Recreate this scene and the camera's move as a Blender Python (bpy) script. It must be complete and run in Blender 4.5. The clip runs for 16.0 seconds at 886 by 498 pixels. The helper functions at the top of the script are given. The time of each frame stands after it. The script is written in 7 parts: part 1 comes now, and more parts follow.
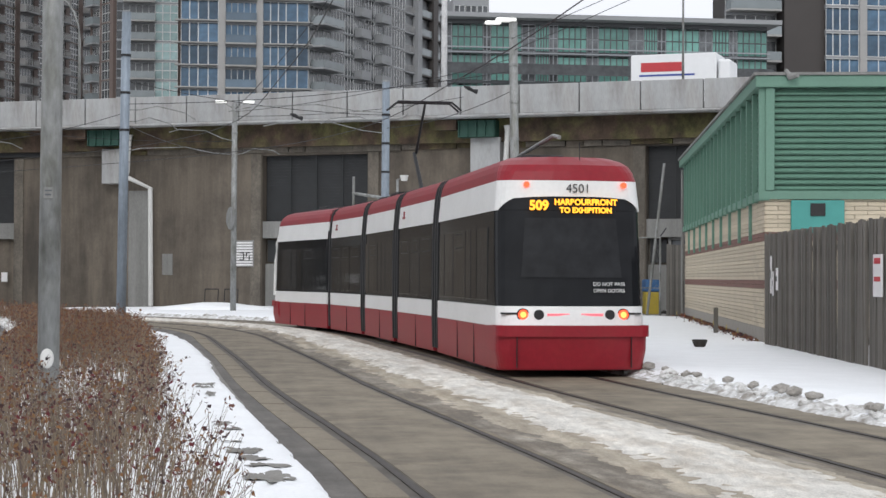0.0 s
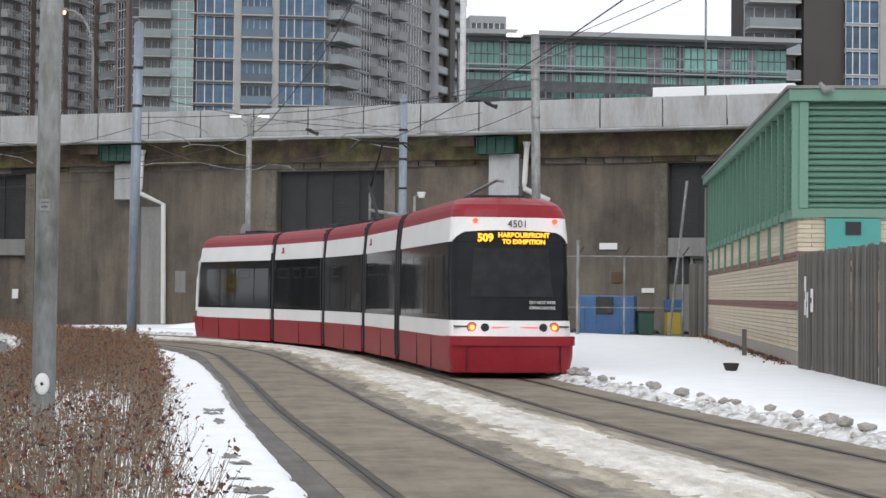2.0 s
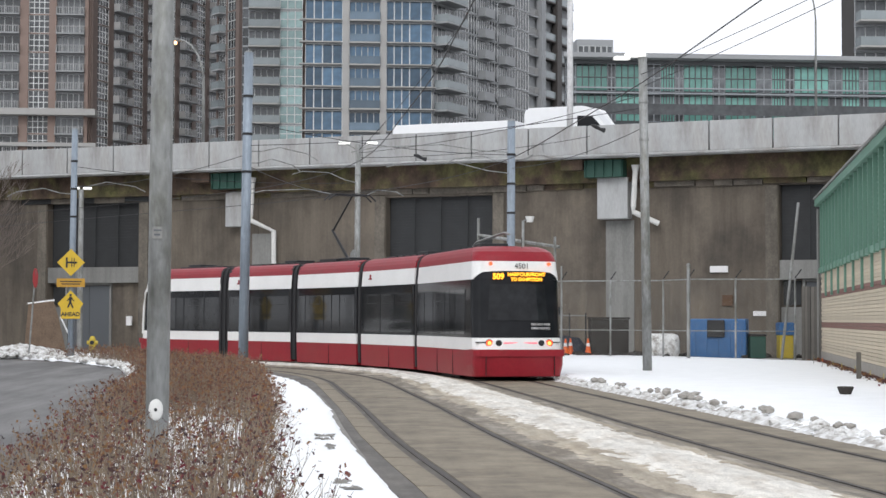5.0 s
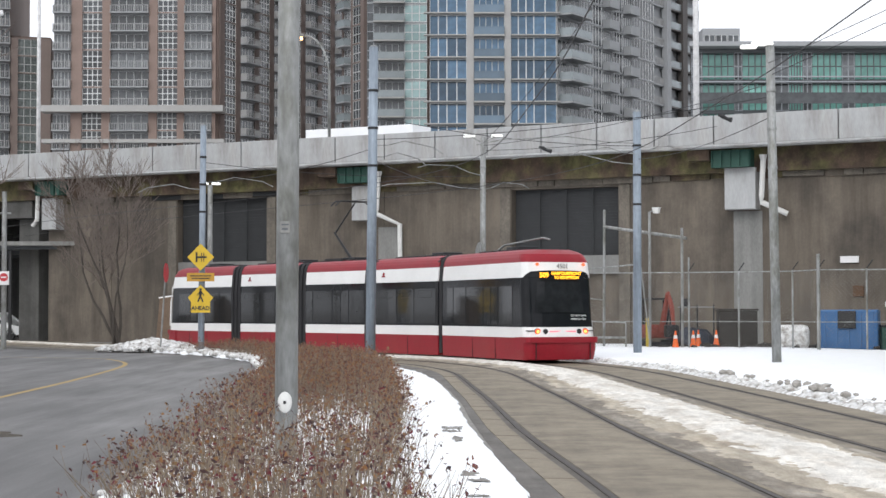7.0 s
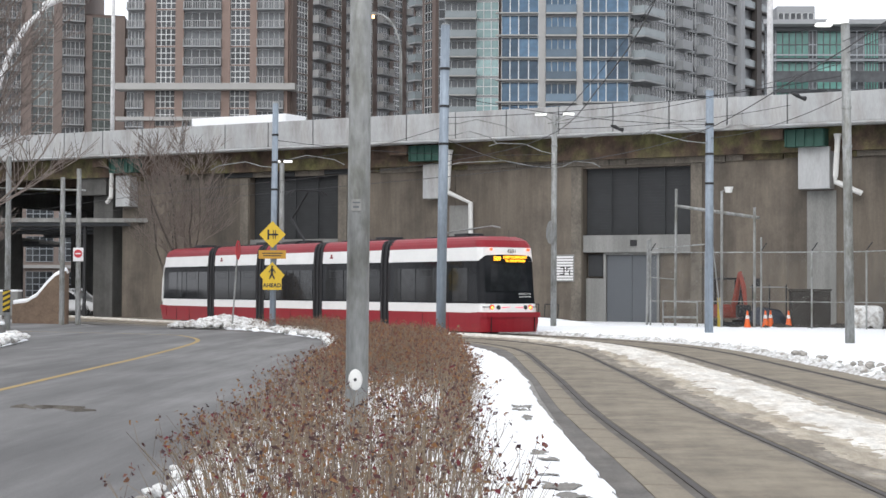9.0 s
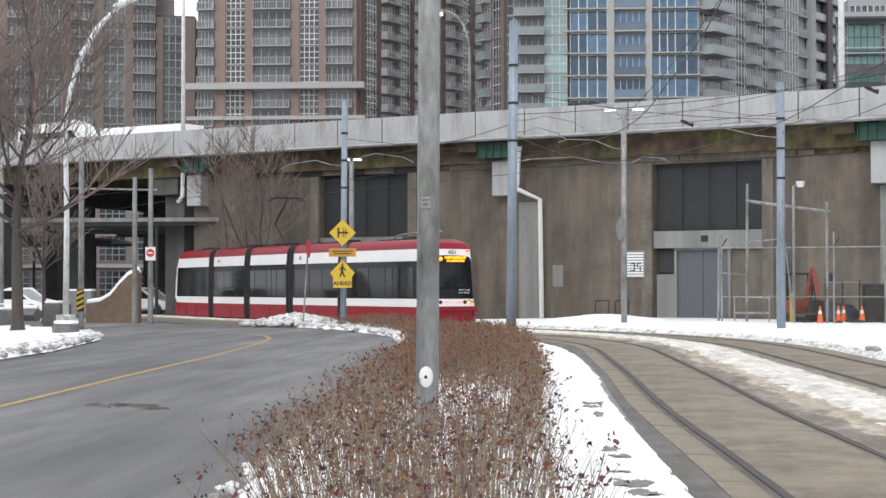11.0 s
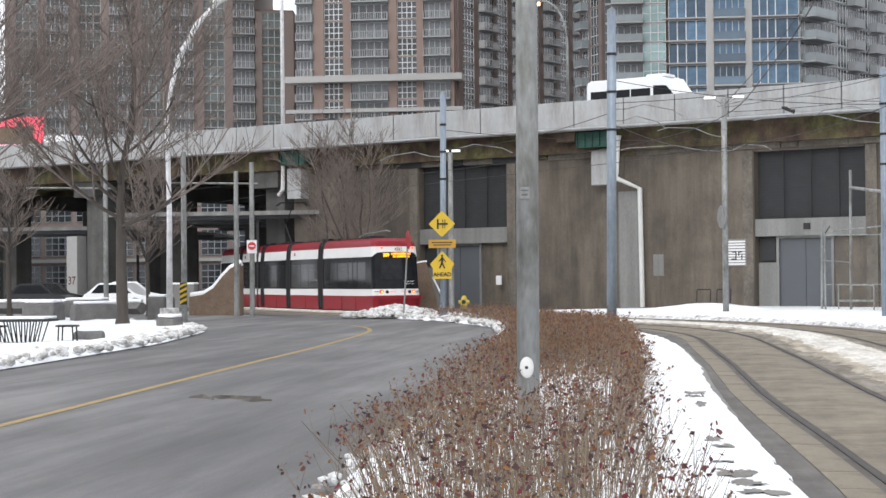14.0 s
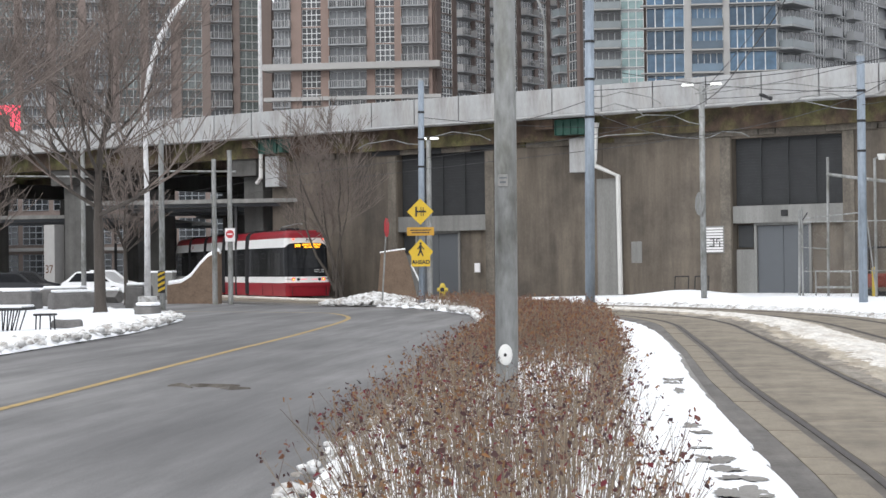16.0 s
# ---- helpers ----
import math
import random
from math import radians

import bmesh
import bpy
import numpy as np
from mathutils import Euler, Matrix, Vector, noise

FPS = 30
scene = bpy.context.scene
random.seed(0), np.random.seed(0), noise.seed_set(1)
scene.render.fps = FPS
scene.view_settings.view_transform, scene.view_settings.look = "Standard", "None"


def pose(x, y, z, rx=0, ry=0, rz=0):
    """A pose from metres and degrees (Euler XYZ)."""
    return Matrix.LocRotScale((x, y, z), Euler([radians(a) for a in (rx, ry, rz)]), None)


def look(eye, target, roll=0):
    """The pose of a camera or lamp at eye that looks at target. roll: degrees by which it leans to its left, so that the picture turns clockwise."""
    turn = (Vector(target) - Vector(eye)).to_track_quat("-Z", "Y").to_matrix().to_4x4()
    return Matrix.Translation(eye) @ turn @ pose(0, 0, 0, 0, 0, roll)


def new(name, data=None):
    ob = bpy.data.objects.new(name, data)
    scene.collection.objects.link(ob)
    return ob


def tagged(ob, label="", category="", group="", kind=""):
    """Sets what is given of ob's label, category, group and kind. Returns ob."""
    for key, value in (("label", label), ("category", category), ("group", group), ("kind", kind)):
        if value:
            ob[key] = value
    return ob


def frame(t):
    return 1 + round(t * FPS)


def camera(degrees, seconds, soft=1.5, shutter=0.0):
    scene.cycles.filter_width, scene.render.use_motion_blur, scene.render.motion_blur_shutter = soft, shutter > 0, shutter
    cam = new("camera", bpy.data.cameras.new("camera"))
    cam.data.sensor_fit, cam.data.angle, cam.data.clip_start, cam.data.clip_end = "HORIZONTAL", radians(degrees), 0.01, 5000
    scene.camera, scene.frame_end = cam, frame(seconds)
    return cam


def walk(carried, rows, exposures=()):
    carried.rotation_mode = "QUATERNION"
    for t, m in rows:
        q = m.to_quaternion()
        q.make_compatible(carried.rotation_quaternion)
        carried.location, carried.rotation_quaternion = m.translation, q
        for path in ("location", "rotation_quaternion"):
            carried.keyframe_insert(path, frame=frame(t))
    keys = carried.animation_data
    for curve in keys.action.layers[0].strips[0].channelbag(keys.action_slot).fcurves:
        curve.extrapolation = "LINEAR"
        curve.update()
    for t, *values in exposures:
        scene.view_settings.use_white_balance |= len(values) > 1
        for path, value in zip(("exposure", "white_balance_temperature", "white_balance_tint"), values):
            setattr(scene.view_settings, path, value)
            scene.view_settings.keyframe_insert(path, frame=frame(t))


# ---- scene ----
# ---- camera: stands at eye height, pans by hand ----
cam = camera(28.40, 16.0, 1.5, 0.0)
EYE = Vector((0.0, 0.0, 1.68))


def aim(yaw, pitch, roll, back=0.0, side=0.0):
    """Pose of the camera: yaw to the right of +y, pitch up, roll to its left; back, side: metres behind and to the right of the eye."""
    a, b = radians(yaw), radians(pitch)
    d = Vector((math.sin(a) * math.cos(b), math.cos(a) * math.cos(b), math.sin(b)))
    e = EYE - d * back + Vector((math.cos(a), -math.sin(a), 0)) * side
    return look(e, e + d * 10, roll)


PAN = [(0.0, 8.443, 0.924, 0.277, 1.5), (0.2, 8.442, 1.12, 0.29, 0.75), (0.4, 8.434, 1.33, 0.31, 0.1), (0.5, 8.415, 1.41, 0.328, 0), (1.0, 8.316, 1.605, 0.47, 0), (1.5, 8.237, 1.568, 0.588, 0), (2.0, 7.959, 1.519, 0.554, 0), (2.5, 6.578, 1.508, 0.405, 0), (3.0, 6.044, 1.56, 0.23, 0), (3.2, 5.735, 1.654, 0.042, 0), (5.3, 3.883, 2.334, 0.33, 0), (5.5, 3.423, 2.337, 0.383, 0), (6.0, 2.268, 2.32, 0.102, 0), (6.5, 1.376, 2.217, -0.176, 0), (7.0, 0.28, 2.055, -0.076, 0), (7.5, -0.851, 1.747, 0.204, 0), (8.0, -1.8, 1.47, 0.254, 0), (8.2, -2.064, 1.378, 0.282, 0), (10.3, -1.972, 1.31, 0.223, 0), (10.5, -2.505, 1.241, 0.158, 0), (11.0, -4.316, 1.246, -0.069, 0), (11.5, -5.26, 1.214, -0.093, 0), (12.0, -5.833, 1.229, -0.278, 0), (12.5, -6.469, 1.194, -0.334, 0), (13.0, -7.0, 1.126, -0.499, 0), (13.5, -7.466, 1.048, -0.754, 0), (14.0, -7.575, 0.961, -0.57, 0), (14.5, -7.222, 0.897, -0.235, 0), (15.0, -6.711, 0.858, -0.221, 0), (15.5, -6.377, 0.808, -0.345, 0), (16.0, -6.874, 0.548, -0.719, 0)]
walk(cam, [(t, aim(y, p, r, b, b * 0.09)) for t, y, p, r, b in PAN], [(0.0, -0.26), (1.5, -0.20), (3.0, -0.12), (5.5, 0.0), (8.0, 0.14), (12.0, 0.17), (16.0, 0.17)])

# ---- light: bright overcast winter sky ----
world = bpy.data.worlds.new("overcast")
scene.world = world
world.use_nodes = True
wn, wl = world.node_tree.nodes, world.node_tree.links
wn.clear()
sky = wn.new("ShaderNodeTexSky")
sky.sky_type, sky.sun_disc = "NISHITA", False
sky.sun_elevation, sky.sun_rotation = radians(38), radians(200)
sky.dust_density = 4.0
dull = wn.new("ShaderNodeHueSaturation")
dull.inputs["Saturation"].default_value, dull.inputs["Value"].default_value = 0.12, 0.11
cloud = wn.new("ShaderNodeMixRGB")
cloud.inputs[0].default_value = 0.72
cloud.inputs[2].default_value = (1.375, 1.42, 1.53, 1)
bg = wn.new("ShaderNodeBackground")
bg.inputs[1].default_value = 1.0
wo = wn.new("ShaderNodeOutputWorld")
wl.new(sky.outputs[0], dull.inputs["Color"])
wl.new(dull.outputs[0], cloud.inputs[1])
wl.new(cloud.outputs[0], bg.inputs[0])
wl.new(bg.outputs[0], wo.inputs[0])
sun = new("sun", bpy.data.lights.new("sun", "SUN"))
sun.data.energy, sun.data.angle, sun.data.color = 0.8, radians(25), (1.0, 0.98, 0.95)
sun.matrix_world = look((-20, -50, 60), (0, 40, 0))


# ---- materials ----
def mat(name, base, rough=0.7, metal=0.0, vary=0.15, scale=3.0, fine=40.0, bump=0.2, tint=None, tint_amount=0.0,
        tint_scale=0.5, emit=None, emit_strength=0.0, per_object=0.0, stretch=(1, 1, 1), spec=0.5, streak=0.0, streak_scale=(1.6, 1.6, 0.07)):
    """A surface with large stains, fine grain and relief, in metres."""
    m = bpy.data.materials.new(name)
    m.use_nodes = True
    n, l = m.node_tree.nodes, m.node_tree.links
    b = n["Principled BSDF"]
    b.inputs["Roughness"].default_value, b.inputs["Metallic"].default_value = rough, metal
    b.inputs["Specular IOR Level"].default_value = spec
    co = n.new("ShaderNodeTexCoord")
    mp = n.new("ShaderNodeMapping")
    mp.inputs["Scale"].default_value = stretch
    l.new(co.outputs["Object"], mp.inputs["Vector"])
    big = n.new("ShaderNodeTexNoise")
    big.inputs["Scale"].default_value, big.inputs["Detail"].default_value = scale, 5
    small = n.new("ShaderNodeTexNoise")
    small.inputs["Scale"].default_value, small.inputs["Detail"].default_value = fine, 3
    l.new(mp.outputs[0], big.inputs["Vector"])
    l.new(mp.outputs[0], small.inputs["Vector"])
    add = n.new("ShaderNodeMath")
    add.operation = "ADD"
    l.new(big.outputs["Fac"], add.inputs[0])
    l.new(small.outputs["Fac"], add.inputs[1])
    rng = n.new("ShaderNodeMapRange")
    rng.inputs[1].default_value, rng.inputs[2].default_value = 0.6, 1.4
    rng.inputs[3].default_value, rng.inputs[4].default_value = 1 - vary, 1 + vary
    l.new(add.outputs[0], rng.inputs[0])
    last = rng.outputs[0]
    if per_object:
        oi = n.new("ShaderNodeObjectInfo")
        r2 = n.new("ShaderNodeMapRange")
        r2.inputs[3].default_value, r2.inputs[4].default_value = 1 - per_object, 1 + per_object
        l.new(oi.outputs["Random"], r2.inputs[0])
        mu = n.new("ShaderNodeMath")
        mu.operation = "MULTIPLY"
        l.new(last, mu.inputs[0])
        l.new(r2.outputs[0], mu.inputs[1])
        last = mu.outputs[0]
    if streak:
        sm = n.new("ShaderNodeMapping")
        sm.inputs["Scale"].default_value = streak_scale
        sn = n.new("ShaderNodeTexNoise")
        sn.inputs["Scale"].default_value, sn.inputs["Detail"].default_value, sn.inputs["Roughness"].default_value = 1.0, 6, 0.7
        l.new(co.outputs["Object"], sm.inputs["Vector"])
        l.new(sm.outputs[0], sn.inputs["Vector"])
        sr = n.new("ShaderNodeMapRange")
        sr.inputs[1].default_value, sr.inputs[2].default_value = 0.35, 0.65
        sr.inputs[3].default_value, sr.inputs[4].default_value = 1 - streak, 1 + streak * 0.6
        l.new(sn.outputs["Fac"], sr.inputs[0])
        ms = n.new("ShaderNodeMath")
        ms.operation = "MULTIPLY"
        l.new(last, ms.inputs[0])
        l.new(sr.outputs[0], ms.inputs[1])
        last = ms.outputs[0]
    col = n.new("ShaderNodeRGB")
    col.outputs[0].default_value = (*base, 1)
    src = col.outputs[0]
    if tint:
        tn = n.new("ShaderNodeTexNoise")
        tn.inputs["Scale"].default_value, tn.inputs["Detail"].default_value, tn.inputs["Roughness"].default_value = tint_scale, 6, 0.65
        l.new(mp.outputs[0], tn.inputs["Vector"])
        tr = n.new("ShaderNodeMapRange")
        tr.inputs[1].default_value, tr.inputs[2].default_value = 0.45, 0.65
        tr.inputs[3].default_value, tr.inputs[4].default_value = 0.0, tint_amount
        l.new(tn.outputs["Fac"], tr.inputs[0])
        mx = n.new("ShaderNodeMixRGB")
        mx.inputs[2].default_value = (*tint, 1)
        l.new(tr.outputs[0], mx.inputs[0])
        l.new(src, mx.inputs[1])
        src = mx.outputs[0]
    sc = n.new("ShaderNodeVectorMath")
    sc.operation = "SCALE"
    l.new(src, sc.inputs[0])
    l.new(last, sc.inputs["Scale"])
    l.new(sc.outputs[0], b.inputs["Base Color"])
    if bump:
        bp = n.new("ShaderNodeBump")
        bp.inputs["Strength"].default_value, bp.inputs["Distance"].default_value = bump, 0.02
        l.new(add.outputs[0], bp.inputs["Height"])
        l.new(bp.outputs[0], b.inputs["Normal"])
    if emit:
        b.inputs["Emission Color"].default_value, b.inputs["Emission Strength"].default_value = (*emit, 1), emit_strength
    return m


SNOW = mat("snow", (0.90, 0.915, 0.93), 0.6, vary=0.06, scale=1.5, fine=25, bump=0.5)
SNOW_DIRTY = mat("dirty snow", (0.76, 0.73, 0.67), 0.8, streak=0.16, streak_scale=(3.5, 0.3, 1), vary=0.28, scale=9.0, fine=70, bump=1.0, tint=(0.42, 0.35, 0.27), tint_amount=0.55, tint_scale=2.2, stretch=(1, 0.4, 1))
SNOW_BROWN = mat("brown-stained snow", (0.46, 0.405, 0.32), 0.8, streak=0.3, streak_scale=(3.5, 0.3, 1), vary=0.25, scale=7, fine=50, bump=0.9, tint=(0.27, 0.22, 0.16), tint_amount=0.7, tint_scale=1.6, stretch=(1, 0.4, 1))
SLUSH = mat("brown slush", (0.175, 0.147, 0.112), 0.7, streak=0.3, streak_scale=(3.5, 0.3, 1), vary=0.3, scale=6.0, fine=50, bump=0.8, tint=(0.36, 0.325, 0.27), tint_amount=0.8, tint_scale=1.5, stretch=(1, 0.4, 1))
SNOW_BANK = mat("ploughed snow", (0.74, 0.74, 0.73), 0.8, vary=0.18, scale=5.0, fine=40, bump=1.0, tint=(0.24, 0.21, 0.175), tint_amount=0.85, tint_scale=4.0)
ASPHALT = mat("asphalt", (0.112, 0.109, 0.107), 0.65, streak=0.42, streak_scale=(1.1, 0.07, 1), vary=0.22, scale=0.4, fine=60, bump=0.3, tint=(0.195, 0.19, 0.185), tint_amount=0.9, tint_scale=0.25, stretch=(1, 0.3, 1))
TRACKBED = mat("track concrete", (0.222, 0.188, 0.137), 0.72, streak=0.20, streak_scale=(2.4, 0.25, 1), vary=0.26, scale=2.2, fine=45, bump=0.3, tint=(0.120, 0.098, 0.070), tint_amount=0.9, tint_scale=0.9, per_object=0.06)
ICE = mat("dirty ice", (0.36, 0.34, 0.31), 0.6, vary=0.3, scale=6, fine=40, bump=0.6, tint=(0.16, 0.145, 0.125), tint_amount=0.8, tint_scale=6.0)
KERB = mat("kerb concrete", (0.25, 0.24, 0.22), 0.8, vary=0.2, tint=(0.12, 0.11, 0.10), tint_amount=0.6, tint_scale=1.0)
GUTTER = mat("gutter concrete", (0.135, 0.124, 0.110), 0.7, streak=0.3, streak_scale=(3, 0.4, 1), vary=0.3, scale=1.5, fine=30, bump=0.3, tint=(0.075, 0.065, 0.055), tint_amount=0.85, tint_scale=0.9)
GRIME = mat("dark track grime", (0.072, 0.060, 0.048), 0.7, vary=0.3, scale=2, fine=30, bump=0.3, tint=(0.15, 0.14, 0.12), tint_amount=0.6, tint_scale=0.8)
STEEL_RAIL = mat("rail steel", (0.055, 0.046, 0.040), 0.55, 0.5, vary=0.2, bump=0.05)
GROOVE = mat("rail groove dirt", (0.03, 0.026, 0.022), 0.8, vary=0.2)
GROUND = mat("gravel with thin snow", (0.42, 0.41, 0.40), 0.9, vary=0.2, scale=0.5, tint=(0.13, 0.12, 0.11), tint_amount=0.8, tint_scale=0.2)
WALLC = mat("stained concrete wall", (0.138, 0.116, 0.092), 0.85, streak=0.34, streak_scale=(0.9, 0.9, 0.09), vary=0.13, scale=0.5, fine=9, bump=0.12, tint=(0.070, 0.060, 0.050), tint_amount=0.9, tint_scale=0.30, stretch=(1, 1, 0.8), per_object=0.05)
WALLP = mat("pale patched concrete", (0.215, 0.215, 0.205), 0.8, streak=0.18, vary=0.2, scale=0.8, fine=20, bump=0.2, stretch=(1, 1, 0.4))
PARAPET = mat("parapet concrete", (0.385, 0.392, 0.395), 0.85, streak=0.12, streak_scale=(1.5, 1.5, 0.3), vary=0.12, scale=0.7, fine=18, bump=0.2, tint=(0.25, 0.235, 0.215), tint_amount=0.75, tint_scale=0.8, stretch=(1, 1, 0.25), per_object=0.05)
# rust and moss, on a base darkened for the shadow under the deck
GIRDER = mat("mossy soffit-shaded girder concrete", (0.092, 0.062, 0.044), 0.9, streak=0.55, streak_scale=(1.2, 1.2, 0.9), vary=0.25, scale=0.8, fine=15, bump=0.3, tint=(0.15, 0.15, 0.055), tint_amount=0.8, tint_scale=0.6)
RUST = mat("rust stain", (0.10, 0.055, 0.03), 0.9, vary=0.3)
GREENSTEEL = mat("dark green steel", (0.018, 0.070, 0.052), 0.6, vary=0.2)
GRILLE = mat("dark grille", (0.027, 0.029, 0.031), 0.7, vary=0.25, scale=2.0)
GREYPAINT = mat("grey painted steel", (0.090, 0.098, 0.108), 0.55, vary=0.08, scale=1.0, bump=0.05)
GALV = mat("galvanised steel", (0.285, 0.292, 0.288), 0.55, 0.3, vary=0.30, streak=0.25, streak_scale=(5, 5, 0.7), scale=1.6, fine=16, bump=0.10, tint=(0.13, 0.13, 0.105), tint_amount=0.75, tint_scale=3.0, stretch=(1, 1, 0.4))
GALV_BLUE = mat("weathered blue grey steel", (0.25, 0.295, 0.345), 0.55, 0.3, vary=0.2, streak=0.25, streak_scale=(5, 5, 0.4), scale=1.0, fine=12, bump=0.08, stretch=(1, 1, 0.4))
WHITEPIPE = mat("white pipe", (0.62, 0.62, 0.60), 0.5, vary=0.08)
DARK = mat("black rubber", (0.015, 0.015, 0.016), 0.6, vary=0.2, bump=0.1)
BLACKSTEEL = mat("black steel", (0.02, 0.02, 0.022), 0.5, 0.3, vary=0.2)


# ---- mesh helpers ----
def mesh_of(bm, name="mesh"):
    bmesh.ops.recalc_face_normals(bm, faces=bm.faces)
    me = bpy.data.meshes.new(name)
    bm.to_mesh(me)
    bm.free()
    return me


def part(name, bm, material, parent=None, label="", m=None, smooth=False):
    """One mesh object, under its thing where one is given."""
    me = bm if isinstance(bm, bpy.types.Mesh) else mesh_of(bm, name)
    if not me.materials:
        for one in (material if isinstance(material, (list, tuple)) else [material]):
            me.materials.append(one)
    if smooth:
        me.shade_smooth()
    ob = new(name, me)
    ob.parent = parent
    if m is not None:
        ob.matrix_basis = m
    if label:
        ob["label"] = label
    return ob


def thing(name, m=None):
    ob = new(name)
    ob.empty_display_size = 0.2
    if m is not None:
        ob.matrix_basis = m
    return ob


def boxes(*items, bevel=0.0):
    """Boxes from (x0, x1, y0, y1, z0, z1)."""
    bm = bmesh.new()
    for x0, x1, y0, y1, z0, z1 in items:
        v = [bm.verts.new(p) for p in ((x0, y0, z0), (x1, y0, z0), (x1, y1, z0), (x0, y1, z0), (x0, y0, z1), (x1, y0, z1), (x1, y1, z1), (x0, y1, z1))]
        for f in ((0, 3, 2, 1), (4, 5, 6, 7), (0, 1, 5, 4), (1, 2, 6, 5), (2, 3, 7, 6), (3, 0, 4, 7)):
            bm.faces.new([v[i] for i in f])
    if bevel:
        bmesh.ops.bevel(bm, geom=list(bm.edges), offset=bevel, segments=2, affect="EDGES", profile=0.5)
    return bm


def tube(points, radii, sides=8, bm=None, cap=True):
    """A tube through the points, with a radius at each."""
    bm = bm or bmesh.new()
    pts = [Vector(p) for p in points]
    if not isinstance(radii, (list, tuple)):
        radii = [radii] * len(pts)
    rings = []
    for i, p in enumerate(pts):
        d = (pts[min(i + 1, len(pts) - 1)] - pts[max(i - 1, 0)]).normalized()
        a = d.cross(Vector((0, 0, 1)))
        if a.length < 0.1:
            a = d.cross(Vector((0, 1, 0)))
        a.normalize()
        b = d.cross(a)
        rings.append([bm.verts.new(p + radii[i] * (math.cos(2 * math.pi * k / sides) * a + math.sin(2 * math.pi * k / sides) * b)) for k in range(sides)])
    for r, s in zip(rings, rings[1:]):
        for k in range(sides):
            bm.faces.new((r[k], r[(k + 1) % sides], s[(k + 1) % sides], s[k]))
    if cap:
        bm.faces.new(rings[0])
        bm.faces.new(rings[-1])
    return bm


def prism(outline, z0, z1):
    """A flat outline raised from z0 to z1."""
    bm = bmesh.new()
    lo = [bm.verts.new((x, y, z0)) for x, y in outline]
    hi = [bm.verts.new((x, y, z1)) for x, y in outline]
    bm.faces.new(lo)
    bm.faces.new(hi)
    for i in range(len(lo)):
        j = (i + 1) % len(lo)
        bm.faces.new((lo[i], lo[j], hi[j], hi[i]))
    return bm


def writing(text, size, material, parent, m, label="", bold=0.0):
    """Lettering with the built-in font, as a mesh, upright in local x and z."""
    cu = bpy.data.curves.new("letters", "FONT")
    cu.body, cu.size, cu.extrude = text, size, 0.002
    cu.offset = bold
    cu.align_x, cu.align_y = "CENTER", "CENTER"
    ob = bpy.data.objects.new("letters", cu)
    scene.collection.objects.link(ob)
    me = bpy.data.meshes.new_from_object(ob.evaluated_get(bpy.context.evaluated_depsgraph_get()))
    bpy.data.objects.remove(ob)
    me.materials.clear()
    return part("lettering", me, material, parent, label, m)


# ---- the line of the tracks ----
KNOTS = [30, 40, 50, 60, 70, 80, 95, 115]
BEND = [0.0095, -0.0030, 0.0205, 0.0288, 0.0140, -0.0040, -0.0050, -0.0042]
STEP = 0.25
LINE_S = np.arange(-30.0, 190.0, STEP)
LINE_H = np.cumsum(np.where((LINE_S < 30) | (LINE_S > 150), 0.0, np.interp(LINE_S, KNOTS, BEND))) * STEP
LINE_X = 6.346 - np.cumsum(np.sin(LINE_H)) * STEP
LINE_Y = -30.0 + np.cumsum(np.cos(LINE_H)) * STEP


def on_line(s, off=0.0):
    """Place and heading (to the left of +y) on the outer track at s metres, off metres to its left."""
    x, y, a = np.interp(s, LINE_S, LINE_X), np.interp(s, LINE_S, LINE_Y), np.interp(s, LINE_S, LINE_H)
    return x - off * math.cos(a), y - off * math.sin(a), a


def on_track(s, off=0.0):
    """The same for the rails and all that lies along them, which bow a little to the left of the line."""
    return on_line(s, off + float(np.interp(s, [8, 14, 17.5, 21, 25, 31, 44, 50, 58, 66], [-0.22, -0.09, 0.05, 0.22, 0.38, 0.50, 0.46, 0.32, 0.12, 0.0])))


def ribbon(s0, s1, step, offs, heights):
    """A strip along the line; offs and heights run across it; heights may be a function of (s, off)."""
    bm = bmesh.new()
    rows = []
    n = max(1, round((s1 - s0) / step))
    for i in range(n + 1):
        s = s0 + (s1 - s0) * i / n
        row = []
        for j, o in enumerate(offs):
            x, y, _ = on_track(s, o)
            z = heights(s, o, j, x, y) if callable(heights) else heights[j]
            row.append(bm.verts.new((x, y, z)))
        rows.append(row)
    for r, q in zip(rows, rows[1:]):
        for j in range(len(offs) - 1):
            bm.faces.new((r[j], r[j + 1], q[j + 1], q[j]))
    return bm


def lumps(x, y, size=1.0):
    return noise.fractal(Vector((x / size, y / size, 3.1)), 0.8, 2.0, 4)


# ---- ground, road, tracks, snow ----
def sheet(name, outline, z, material, label, category, edge=0.0, cell=0.0, rough=0.0):
    bm = bmesh.new()
    bm.faces.new([bm.verts.new((x, y, z)) for x, y in outline])
    if edge:
        r = bmesh.ops.extrude_face_region(bm, geom=list(bm.faces))
        for v in r["geom"]:
            if isinstance(v, bmesh.types.BMVert):
                v.co.z -= edge
    ob = part(name, bm, material)
    return tagged(ob, label, category, kind="structure")


sheet("ground", [(-1500, -300), (1500, -300), (1500, 2500), (-1500, 2500)], -0.03, GROUND, "flat ground of gravel under thin old snow", "ground")

